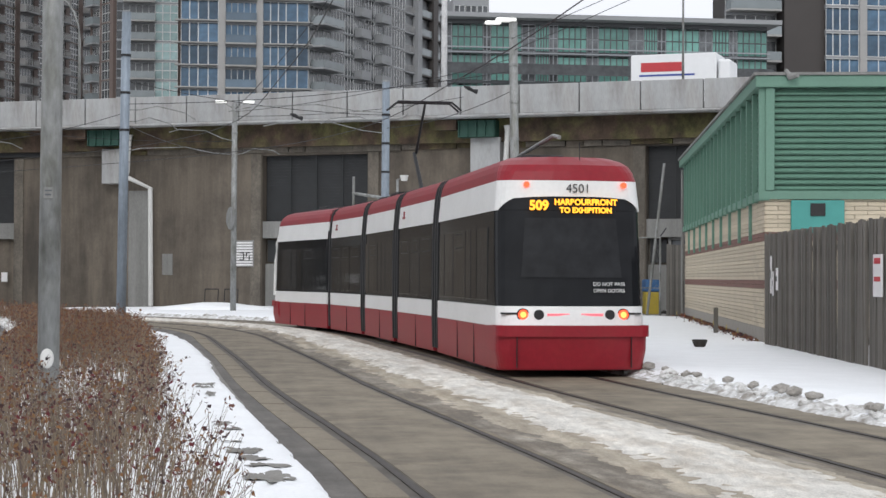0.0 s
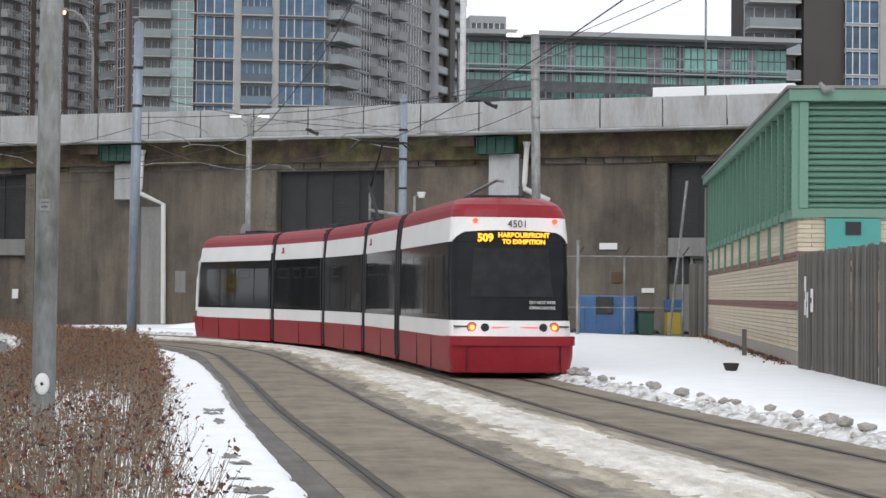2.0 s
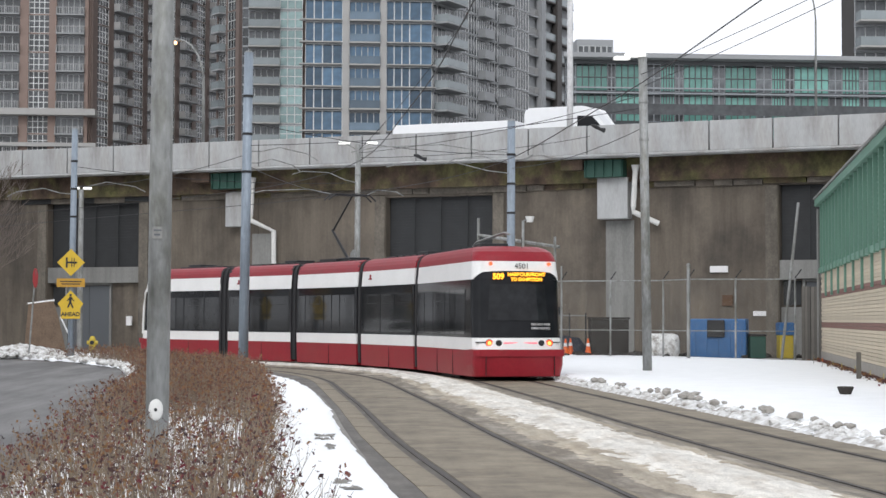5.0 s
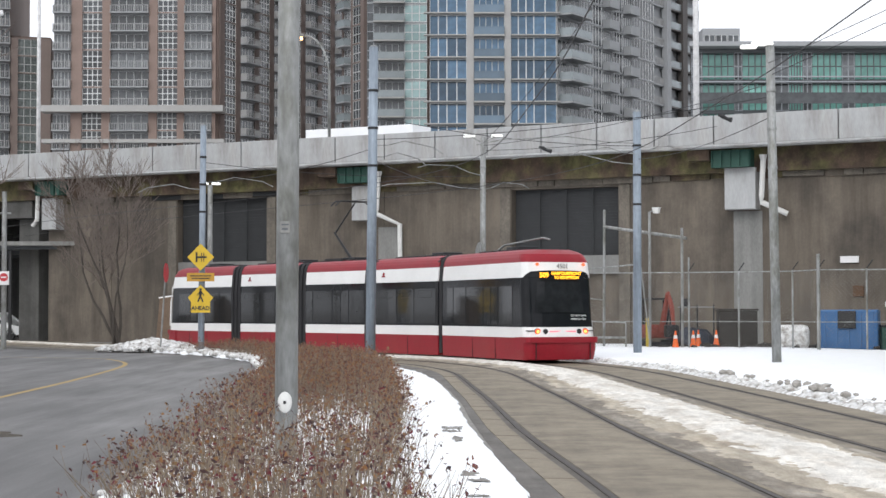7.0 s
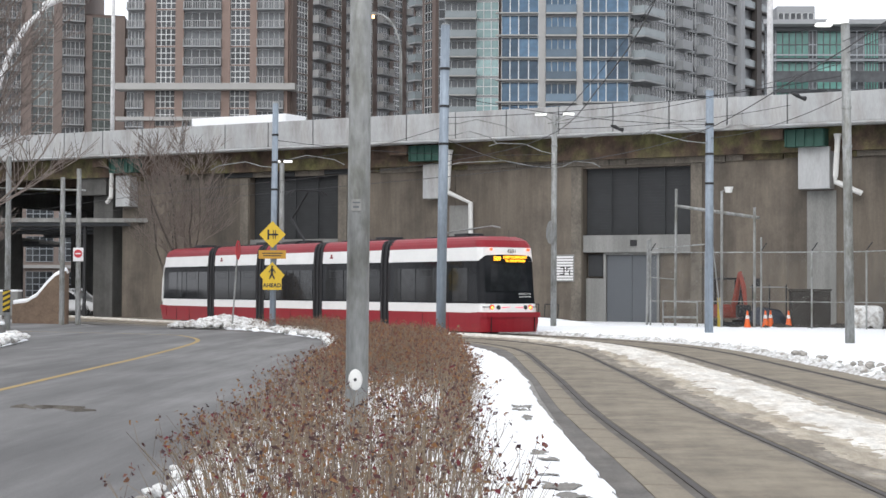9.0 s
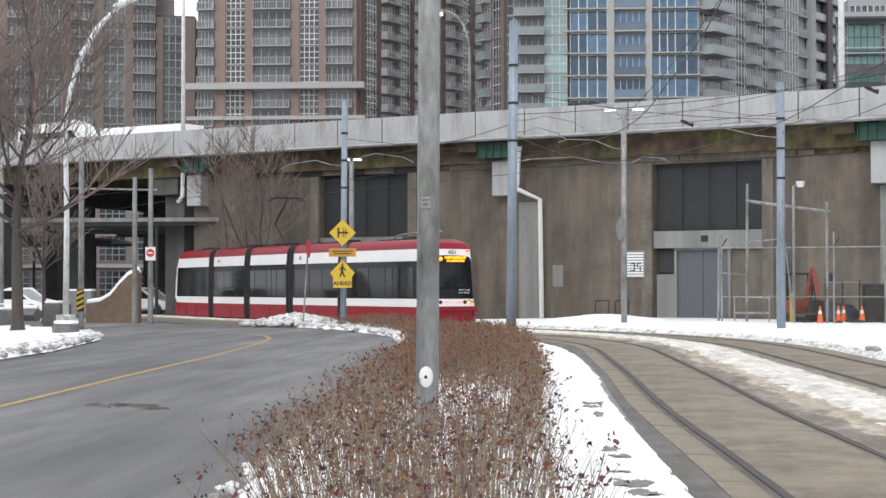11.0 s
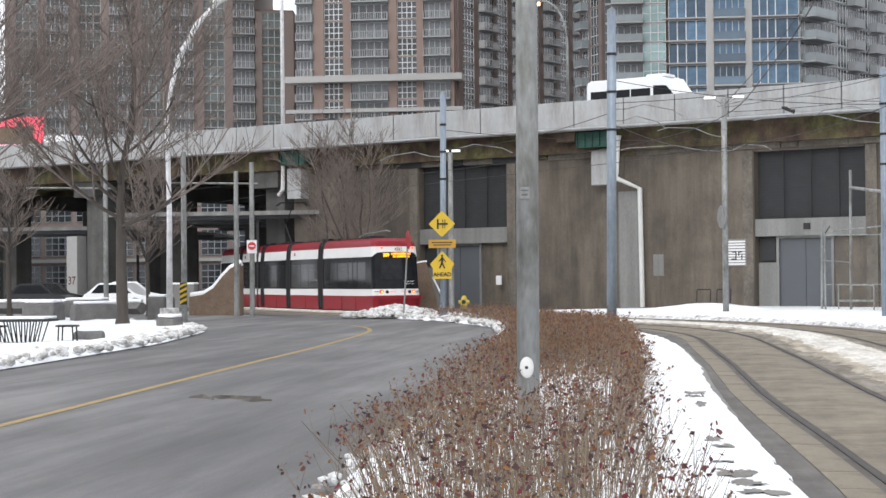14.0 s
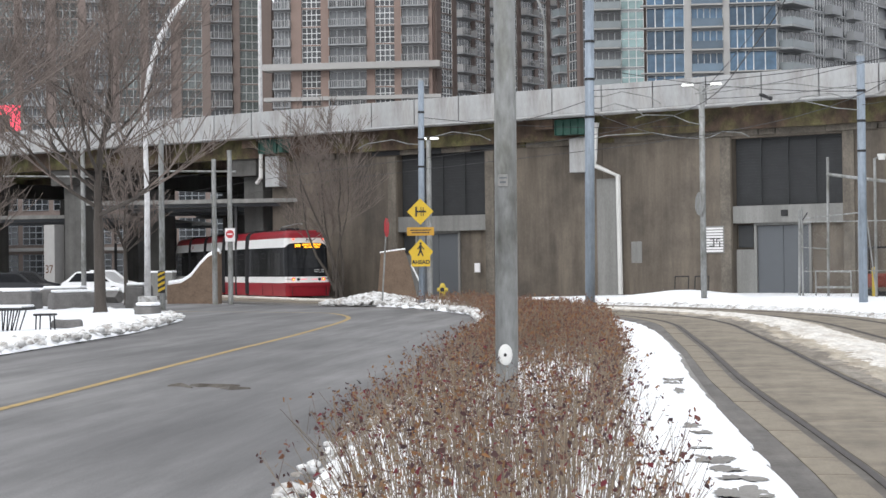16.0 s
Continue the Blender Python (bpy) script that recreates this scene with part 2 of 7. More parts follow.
ISLAND_L = [(-0.9, -20), (-1.0, 4), (-1.85, 8.6), (-2.4, 11.2), (-2.75, 15), (-3.0, 25), (-3.6, 35), (-4.6, 47), (-6.2, 58.9), (-9.0, 67.5), (-12.0, 73), (-14.6, 76.2)]
ROAD = ISLAND_L + [(-20, 81), (-28, 87), (-60, 105), (-60, 90), (-36, 76), (-24, 68), (-18.5, 62), (-15.2, 55.5), (-13.6, 45), (-12.8, 31.7), (-12.6, -20)]
sheet("road", ROAD, 0.0, ASPHALT, "grey asphalt road, worn and damp, curving away", "road")
bed = part("track_bed", ribbon(-28, 150, 1.0, [-1.5, 5.5], [-0.004, -0.004]), GRIME)
tagged(bed, "dark joint bed under the concrete track slabs", "track bed", kind="structure")

tagged(part("gutter", ribbon(-28, 110, 0.5, [5.212, 6.9], [0.003, 0.003]), GUTTER), "damp concrete gutter beside the tracks", "gutter", kind="structure")


def track_slabs():
    """Concrete slabs between and beside the rails, laid end to end along the line."""
    lanes = [(-1.5, -0.84), (-0.64, 0.66), (0.84, 3.20), (3.36, 4.69), (4.88, 5.20)]
    for k, (a, b) in enumerate(lanes):
        s, n = 4.0, 0
        length = 1.22 if k == 4 else 4.8
        while s < 112:
            g = 0.005 if k == 4 else 0.0015
            p = [on_track(s + g, a), on_track(s + g, b), on_track(s + length - g, b), on_track(s + length - g, a)]
            cx, cy = p[0][0], p[0][1]
            bm = prism([(q[0] - cx, q[1] - cy) for q in p], -0.10, random.uniform(0.0, 0.007 if k == 4 else 0.003))
            part("slab", bm, TRACKBED, bed, m=Matrix.Translation((cx, cy, 0)))
            s += length


def rails():
    for k, c in enumerate((0.0, 4.03)):
        t = thing("track_outer" if k == 0 else "track_inner")
        tagged(t, "pair of grooved steel streetcar rails set in concrete", "track", "tracks", "structure")
        for side in (-0.7475, 0.7475):
            part("rail", ribbon(-28, 150, 0.5, [c + side - 0.05, c + side - 0.05, c + side + 0.012, c + side + 0.012], [-0.1, 0.006, 0.006, -0.1]), STEEL_RAIL, t)


rails()


def slush(s, o, j, x, y):
    w = max(0.0, 1 - abs((o - 2.05) / 1.15) ** 2)
    return -0.012 + w * (0.034 + 0.02 * lumps(x, y, 0.6)) + 0.012


def ridge(s, o, j, x, y):
    w = max(0.0, 1 - abs((o - 1.95 + 0.06 * lumps(x * 3, y * 0.5, 3.0)) / 0.74) ** 2)
    return -0.05 + w ** 0.6 * 0.120 + 0.008 * lumps(x, y * 0.5, 0.45) + 0.030 * lumps(x, y, 0.16) + 0.020


def ridge_skirt(s, o, j, x, y):
    w = max(0.0, 1 - abs((o - 2.0 + 0.10 * lumps(x * 3 + 9, y * 0.5, 3.0)) / 1.0) ** 2)
    return -0.03 + w ** 0.6 * 0.085 + 0.016 * lumps(x, y * 0.3, 0.4) + 0.016 * lumps(x, y, 0.11) + 0.006


slush_strip = part("slush_strip", ribbon(2, 112, 0.25, [0.9 + 0.15 * i for i in range(16)], slush), SLUSH, smooth=True)
tagged(slush_strip, "brown slush packed between the tracks", "slush", kind="stuff")
skirt = part("snow_skirt", ribbon(2, 112, 0.14, [0.96 + 0.08 * i for i in range(27)], ridge_skirt), SNOW_BROWN, smooth=True)
tagged(skirt, "brown-stained slushy snow at the foot of the ridge", "snow", kind="stuff")
snow_ridge = part("snow_ridge", ribbon(2, 112, 0.12, [1.1 + 0.075 * i for i in range(25)], ridge), SNOW_DIRTY, smooth=True)
tagged(snow_ridge, "low ridge of dirty packed snow between the tracks", "snow", kind="stuff")


def snow_edge(s, o, j, x, y):
    f = (-1.34 - o) / 0.75
    return -0.03 + 0.17 * math.sin(math.pi * min(1, max(0, f))) ** 0.6 * (0.65 + 0.35 * lumps(x, y, 0.5)) + 0.045 * lumps(x, y, 0.22) + 0.03 * lumps(x, y, 0.1)


edge = part("snow_edge", ribbon(4, 84, 0.12, [-1.34 - 0.075 * i for i in range(11)], snow_edge), SNOW_BANK, smooth=True)
tagged(edge, "dirty crusted ridge of ploughed snow along the track", "snow", kind="stuff")


def verge(s, o, j, x, y):
    d = -1.45 - o
    base = 0.02 + 0.12 * min(1.0, d / 0.6) + 0.03 * math.exp(-((d - 0.9) / 0.5) ** 2)
    return base + 0.035 * lumps(x, y, 0.35) * math.exp(-((d - 1) / 0.8) ** 2) + 0.02 * lumps(x, y, 3.0)


snow_verge = part("snow_verge", ribbon(4, 84, 0.3, [-1.45 - d for d in (0, 0.1, 0.2, 0.3, 0.42, 0.55, 0.7, 0.85, 1.0, 1.2, 1.5, 2.0, 3.0, 4.5, 6.2, 9.0, 12.0, 16.0)], verge), SNOW, smooth=True)
tagged(snow_verge, "white snow verge with a crusted ploughed edge", "snow", kind="stuff")


def strip(name, left, right, zf, material, label, n=10, step=0.4, y0=-4.0, y1=80.0, kind="stuff", cat="snow"):
    """A sheet between two edges given as x of y."""
    bm = bmesh.new()
    rows, m = [], int((y1 - y0) / step)
    for i in range(m + 1):
        y = y0 + (y1 - y0) * i / m
        a, b = left(y), right(y)
        rows.append([bm.verts.new((a + (b - a) * j / n, y, zf(a + (b - a) * j / n, y, j / n))) for j in range(n + 1)])
    for r, q in zip(rows, rows[1:]):
        for j in range(n):
            bm.faces.new((r[j], r[j + 1], q[j + 1], q[j]))
    return tagged(part(name, bm, material, smooth=True), label, cat, kind=kind)


def island_left(y):
    return float(np.interp(y, [p[1] for p in ISLAND_L], [p[0] for p in ISLAND_L]))


SLAB_EDGE = [on_track(s, 5.22)[:2] for s in np.arange(-20, 110, 1.0)]


def slab_edge(y):
    return float(np.interp(y, [p[1] for p in SLAB_EDGE], [p[0] for p in SLAB_EDGE]))


def island_right(y, rough=0.035):
    x = float(np.interp(y, [-20, 10, 13.5, 15.6, 18.8, 22.4, 27.6, 31.6, 36, 41, 45.6, 48, 53, 60, 76], [1.04, 1.02, 0.95, 0.86, 0.73, 0.60, 0.48, 0.43, 0.29, 0.06, -0.34, -0.68, -1.5, -2.9, -10.5]))
    return min(x, slab_edge(y) - 0.10) + rough * lumps(2.0, y, 0.9) + 0.5 * rough * lumps(4.0, y, 0.3)


def hedge_right(y):
    return float(np.interp(y, [0, 9, 15, 25, 40, 50, 62], [0.22, 0.0, -0.32, -0.58, -1.2, -2.2, -4.6]))


strip("island_snow", lambda y: island_left(y) + 0.16 * lumps(7.0, y, 0.7), island_right,
      lambda x, y, f: 0.12 + 0.03 * lumps(x, y, 0.8) + 0.02 * lumps(x, y, 0.25) - (0.10 if f in (0, 1) else 0.0),
      SNOW, "snow lying on the planted island between road and tracks", n=36, y1=76.0, step=0.2)
strip("kerb", lambda y: island_right(y, 0) - 0.12, lambda y: min(island_right(y, 0) + (0.03 if y < 21 else 0.13), slab_edge(y) - 0.01),
      lambda x, y, f: 0.05 if f < 0.8 else -0.01, KERB, "low concrete kerb beside the tracks", n=5, y1=76.0, kind="structure", cat="kerb")


def plaza_right(y):
    return float(np.interp(y, [-20, 31.7, 45, 55.5, 62, 68, 76, 90], [-12.6, -12.8, -13.6, -15.2, -18.5, -24, -36, -60]))


strip("plaza_snow", lambda y: plaza_right(y) - 40, plaza_right,
      lambda x, y, f: 0.02 + (0.16 + 0.10 * math.exp(-((1 - f) * 40 / 1.2) ** 2)) * min(1, (1 - f) * 40 / 0.5) + 0.05 * lumps(x, y, 0.5) * (f < 1) ,
      SNOW, "snow-covered plaza beside the road with a ploughed edge", n=90, y0=0.0, y1=88.0, step=0.6)


# ---- elevated expressway ----
WALL = pose(0, 90, 0, 0, 0, -27.92)
PANEL = 2.93


def expressway():
    ex = thing("expressway", WALL)
    tagged(ex, "elevated concrete expressway on a stained retaining wall", "overpass", kind="structure")
    # wall with openings for louvres and doors
    u0, u1, top = -25.4, 46.0, 8.35
    holes = [(-16.2, -10.3, 0.0, 7.95), (4.4, 10.15, 0.0, 7.8), (24.3, 29.7, 0.0, 7.9)]
    us = [u0] + [v for h in holes for v in h[:2]] + [u1]
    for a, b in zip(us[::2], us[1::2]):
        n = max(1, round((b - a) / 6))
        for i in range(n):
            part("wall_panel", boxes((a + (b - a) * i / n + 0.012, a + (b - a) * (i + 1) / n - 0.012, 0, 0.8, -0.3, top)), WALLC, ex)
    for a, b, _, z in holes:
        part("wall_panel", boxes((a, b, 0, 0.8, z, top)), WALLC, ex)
        part("lintel", boxes((a, b, 0.05, 0.75, 3.6, 4.45)), WALLP, ex, "pale painted lintel")
        lv = part("louvre", boxes((a, b, 0.5, 0.6, 4.45, z)), GRILLE, ex, "dark steel louvre panel")
        n = 22
        for i in range(n):
            zz = 4.5 + (z - 4.5) * i / n
            part("slat", boxes((a + 0.05, b - 0.05, 0.44, 0.49, zz, zz + (z - 4.5) / n - 0.014)), GRILLE, lv)
        for i in range(1, 4):
            x = a + (b - a) * i / 4
            part("mullion", boxes((x - 0.03, x + 0.03, 0.24, 0.3, 4.45, z)), GRILLE, lv)
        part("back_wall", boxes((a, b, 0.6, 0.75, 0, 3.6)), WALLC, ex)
        part("door", boxes((a + 1.15, a + 2.5, 0.42, 0.5, 0, 3.45), (a + 2.52, a + 3.85, 0.42, 0.5, 0, 3.45), bevel=0.01), GREYPAINT, ex, "grey steel double door")
        part("door_frame", boxes((a + 1.0, a + 1.13, 0.3, 0.55, 0, 3.6), (a + 3.87, a + 4.0, 0.3, 0.55, 0, 3.6), (a + 1.13, a + 3.87, 0.3, 0.55, 3.47, 3.6)), WALLP, ex)
        part("side_panel", boxes((a, a + 1.0, 0.4, 0.6, 0, 2.3)), WALLP, ex)
        part("window", boxes((a + 0.1, a + 0.9, 0.45, 0.5, 2.4, 3.5)), GRILLE, ex, "dark wired window")
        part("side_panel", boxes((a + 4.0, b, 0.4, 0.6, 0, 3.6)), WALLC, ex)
    # deck, girders and parapet
    d0, d1 = -300.0, 330.0
    part("deck", boxes((d0, d1, -1.55, 26, 9.35, 9.75)), PARAPET, ex, "concrete deck slab")
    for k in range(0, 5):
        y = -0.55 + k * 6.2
        part("girder", boxes((d0, d1, y, y + 0.7, 8.2, 9.34)), GIRDER, ex, "stained mossy girder with soffit shade in its colour")
    n = int((d1 - d0) / PANEL)
    me = mesh_of(boxes((0.03, PANEL - 0.03, -1.85, -1.56, 9.42, 10.78), bevel=0.03))
    me.materials.append(PARAPET)
    for i in range(n):
        part("parapet_panel", me, None, ex, m=Matrix.Translation((d0 + 2.144 + i * PANEL, 0, 0)))
    part("parapet_lip", boxes((d0, d1, -1.98, -1.56, 9.24, 9.41), bevel=0.02), PARAPET, ex, "ledge under the parapet")
    part("far_parapet", boxes((d0, d1, 25.6, 26.0, 9.76, 10.7)), PARAPET, ex)
    part("conduit", tube([(d0, -2.03, 9.33), (12.6, -2.03, 9.33), (13.0, -2.03, 9.5), (13.0, -2.0, 10.1)], 0.055, 6), PARAPET, ex)
    part("conduit", tube([(13.5, -2.0, 10.1), (13.5, -2.03, 9.5), (13.9, -2.03, 9.33), (d1, -2.03, 9.33)], 0.055, 6), PARAPET, ex)
    # piers under the open part and beams on them
    for u in (-27.4, -43.0, -60.0, -78.0):
        for y in (0.6, 8.0, 16.0, 23.0):
            part("pier", boxes((u - 0.75, u + 0.75, y, y + 1.5, -0.3, 7.2), bevel=0.05), PIERC, ex)
        # cap beam added to darken the opening below the deck
        part("pier_cap", boxes((u - 1.0, u + 1.0, -0.3, 25.5, 7.2, 8.2)), PIERC, ex)
    for u in (-24.9, -4.6, 15.8, 34.0):
        bk = part("bracket", boxes((u - 0.5, u + 1.4, -1.2, -0.56, 8.4, 9.2)), GREENSTEEL, ex, "green steel bearing beam")
        for k in range(5):
            part("stiffener", boxes((u - 0.45 + k * 0.44, u - 0.40 + k * 0.44, -1.3, -1.204, 8.42, 9.18)), GREENSTEEL, bk)
        part("corbel", boxes((u - 1.6, u - 0.52, -1.4, -0.56, 8.75, 9.23)), GIRDER, ex)
    for u in (-25.3, -4.5, 15.8):
        w = 1.5 if u > 0 else 1.05
        part("junction_box", boxes((u, u + w, -0.75, 0.0, 6.45, 8.25 if u < 0 else 8.4), bevel=0.02), PARAPET, ex, "pale grey box on the wall")
        q = u + w + (0.35 if u < -20 else 0.62 if u < 0 else 0.42)
        side = -1 if u < -20 else 1
        dp = part("drain_pipe", tube([(q, -0.85, 8.75), (q - 0.1 * side, -0.85, 7.0), (q - 0.12 * side, -0.8, 6.75), (q + 0.98, -0.35, 6.2)] + ([(q + 1.03, -0.3, 0.1)] if u < 0 else []) if u > -20 else [(q - 1.6, -0.85, 8.75), (q - 1.65, -0.85, 7.0), (q - 2.0, -0.8, 6.7)], 0.13, 10), WHITEPIPE, ex, "drain pipe with an elbow")
        part("hopper", tube([(q if u > -20 else q - 1.6, -0.85, 8.6), (q if u > -20 else q - 1.6, -0.85, 8.95)], [0.12, 0.2], 8), WHITEPIPE, dp)
    part("pale_patch", boxes((-3.3, -1.95, -0.03, 0.0, 0, 6.1)), WALLP, ex, "pale repaired concrete strip")
    part("pale_patch", boxes((16.0, 17.4, -0.03, 0.0, 0, 6.4)), WALLP, ex, "pale repaired concrete strip")
    part("pale_patch", boxes((-1.3, -0.7, -0.03, 0.0, 1.7, 2.8)), WALLP, ex)
    # uneven row of blocks along the top of the wall, under the girder
    rng = random.Random(14)
    u = u0
    while u < u1 - 0.4:
        w = min(rng.choice((0.9, 1.4, 2.0, 2.6)), u1 - u)
        z = rng.uniform(7.9, 8.0)
        part("cap_block", boxes((u + 0.02, u + w - 0.02, -rng.uniform(0.08, 0.22), -0.004, z, 8.52), bevel=0.02), rng.choice((GIRDER, WALLC, CAPB, CAPB, GRILLE)), ex)
        u += w
    # pilasters beside the louvres
    for a, b, _, z in holes:
        for q in (a - 0.62, b + 0.06):
            part("pilaster", boxes((q, q + 0.56, -0.07, -0.004, 0, 7.88)), CAPB, ex, "paler concrete pilaster")
    return ex


PIERC = mat("grey pier concrete", (0.105, 0.103, 0.098), 0.85, vary=0.15, scale=0.6, fine=9, bump=0.12, tint=(0.06, 0.058, 0.053), tint_amount=0.7, tint_scale=0.5, streak=0.2)
CAPB = mat("weathered cap concrete", (0.165, 0.145, 0.12), 0.88, streak=0.3, streak_scale=(1.5, 1.5, 0.4), vary=0.3, scale=1.4, fine=10, bump=0.3, tint=(0.08, 0.072, 0.06), tint_amount=0.8, tint_scale=0.7)
EXPRESSWAY = expressway()


# ---- towers ----
# brick greyed so that the distance haze lies in its colour
BRICK_HAZED = mat("hazed grey brown brick", (0.205, 0.165, 0.148), 0.85, vary=0.12, scale=0.3, fine=3, bump=0.1)
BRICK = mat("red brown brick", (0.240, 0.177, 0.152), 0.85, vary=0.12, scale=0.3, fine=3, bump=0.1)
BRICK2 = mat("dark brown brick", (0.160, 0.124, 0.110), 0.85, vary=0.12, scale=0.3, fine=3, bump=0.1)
PRECAST = mat("pale precast", (0.36, 0.355, 0.345), 0.8, vary=0.08, scale=0.2, fine=3, bump=0.1)
SLAB = mat("grey slab edge", (0.30, 0.31, 0.32), 0.8, vary=0.1, scale=0.3, bump=0.1)
WINWHITE = mat("white window frame", (0.68, 0.69, 0.69), 0.5, vary=0.05, bump=0.0)
DARKWALL = mat("dark brown cladding", (0.055, 0.048, 0.045), 0.6, vary=0.15, scale=0.3, bump=0.05)
GLASS_DARK = mat("dark window glass", (0.05, 0.055, 0.06), 0.12, vary=0.5, scale=0.35, fine=1.5, bump=0.02, per_object=0.6)
GLASS_BLUE = mat("blue window glass", (0.06, 0.115, 0.18), 0.1, vary=0.35, scale=0.3, fine=1.2, bump=0.02, per_object=0.45)
GLASS_GREEN = mat("green window glass", (0.15, 0.33, 0.29), 0.12, vary=0.25, scale=0.3, fine=1.2, bump=0.02, per_object=0.35)
GLASS_AQUA = mat("pale aqua glass", (0.28, 0.40, 0.40), 0.15, vary=0.2, scale=0.3, fine=1.2, bump=0.02, per_object=0.2)
GLASS_MID = mat("grey window glass", (0.10, 0.108, 0.115), 0.12, vary=0.5, scale=0.6, fine=2, bump=0.02, per_object=0.5)
RAILBARS = mat("pale railing bars", (0.36, 0.36, 0.36), 0.5, vary=0.1, bump=0.0)
DARKFRAME = mat("dark grey mullion", (0.10, 0.11, 0.115), 0.5, vary=0.1, bump=0.0)
GLASS_RAIL = mat("balcony glass", (0.22, 0.25, 0.26), 0.2, vary=0.2, scale=0.5, bump=0.02, per_object=0.2)
WINDULL = mat("dull grey window frame", (0.40, 0.415, 0.41), 0.5, vary=0.08, bump=0.0)
GLASS_MURK = mat("murky green grey glass", (0.095, 0.11, 0.108), 0.12, vary=0.5, scale=0.5, fine=2, bump=0.02, per_object=0.6)
RAIL_BLUE = mat("bluish balcony glass", (0.10, 0.145, 0.19), 0.15, vary=0.3, scale=0.5, bump=0.02, per_object=0.3)
FRAME_GREY = mat("grey mullion", (0.30, 0.32, 0.34), 0.5, vary=0.1, bump=0.0)


def window_mesh(w, h, cols, rows, frame, glass, bar=0.09):
    """A window: pane with frame and glazing bars in front, facing -y, its lower left corner at the origin."""
    bm = bmesh.new()
    vs = [[bm.verts.new((w * i / cols, 0, h * j / rows)) for i in range(cols + 1)] for j in range(rows + 1)]
    for j in range(rows):
        for i in range(cols):
            bm.faces.new((vs[j][i], vs[j][i + 1], vs[j + 1][i + 1], vs[j + 1][i]))
    for f in bm.faces:
        f.material_index = 1
    bm.normal_update()
    glass_faces = list(bm.faces)
    bmesh.ops.inset_individual(bm, faces=glass_faces, thickness=bar / 2, depth=-0.05)
    for f in bm.faces:
        f.material_index = 0 if f in glass_faces else 1
    rim = bmesh.ops.extrude_edge_only(bm, edges=[e for e in bm.edges if e.is_boundary])
    for v in rim["geom"]:
        if isinstance(v, bmesh.types.BMVert):
            v.co.y += 0.14
        elif isinstance(v, bmesh.types.BMFace):
            v.material_index = 1
    me = mesh_of(bm, "window")
    me.materials.append(glass)
    me.materials.append(frame)
    return me


def balcony_mesh(w, depth, slab, rail_mat, rail_h=1.05):
    bm = boxes((0, w, -depth, 0.0, -0.22, 0.0))
    k = len(bm.faces)
    n = max(3, int(w / 0.34))
    bars = [(w * (i + 0.5) / n - 0.035, w * (i + 0.5) / n + 0.035, -depth + 0.03, -depth + 0.07, 0.02, rail_h - 0.08) for i in range(n)]
    bars += [(0.03, w - 0.03, -depth + 0.02, -depth + 0.09, rail_h - 0.079, rail_h), (0.03, 0.08, -depth + 0.1, 0, 0.02, rail_h), (w - 0.08, w - 0.03, -depth + 0.1, 0, 0.02, rail_h)]
    b2 = boxes(*bars) if rail_mat is RAILBARS else boxes((0.03, w - 0.03, -depth + 0.02, -depth + 0.07, 0.02, rail_h), (0.03, 0.08, -depth + 0.08, 0, 0.02, rail_h), (w - 0.08, w - 0.03, -depth + 0.08, 0, 0.02, rail_h))
    me2 = bpy.data.meshes.new("rail")
    b2.to_mesh(me2)
    b2.free()
    bm.from_mesh(me2)
    bm.faces.ensure_lookup_table()
    for f in bm.faces[k:]:
        f.material_index = 1
    me = mesh_of(bm, "balcony")
    me.materials.append(slab)
    me.materials.append(rail_mat)
    return me


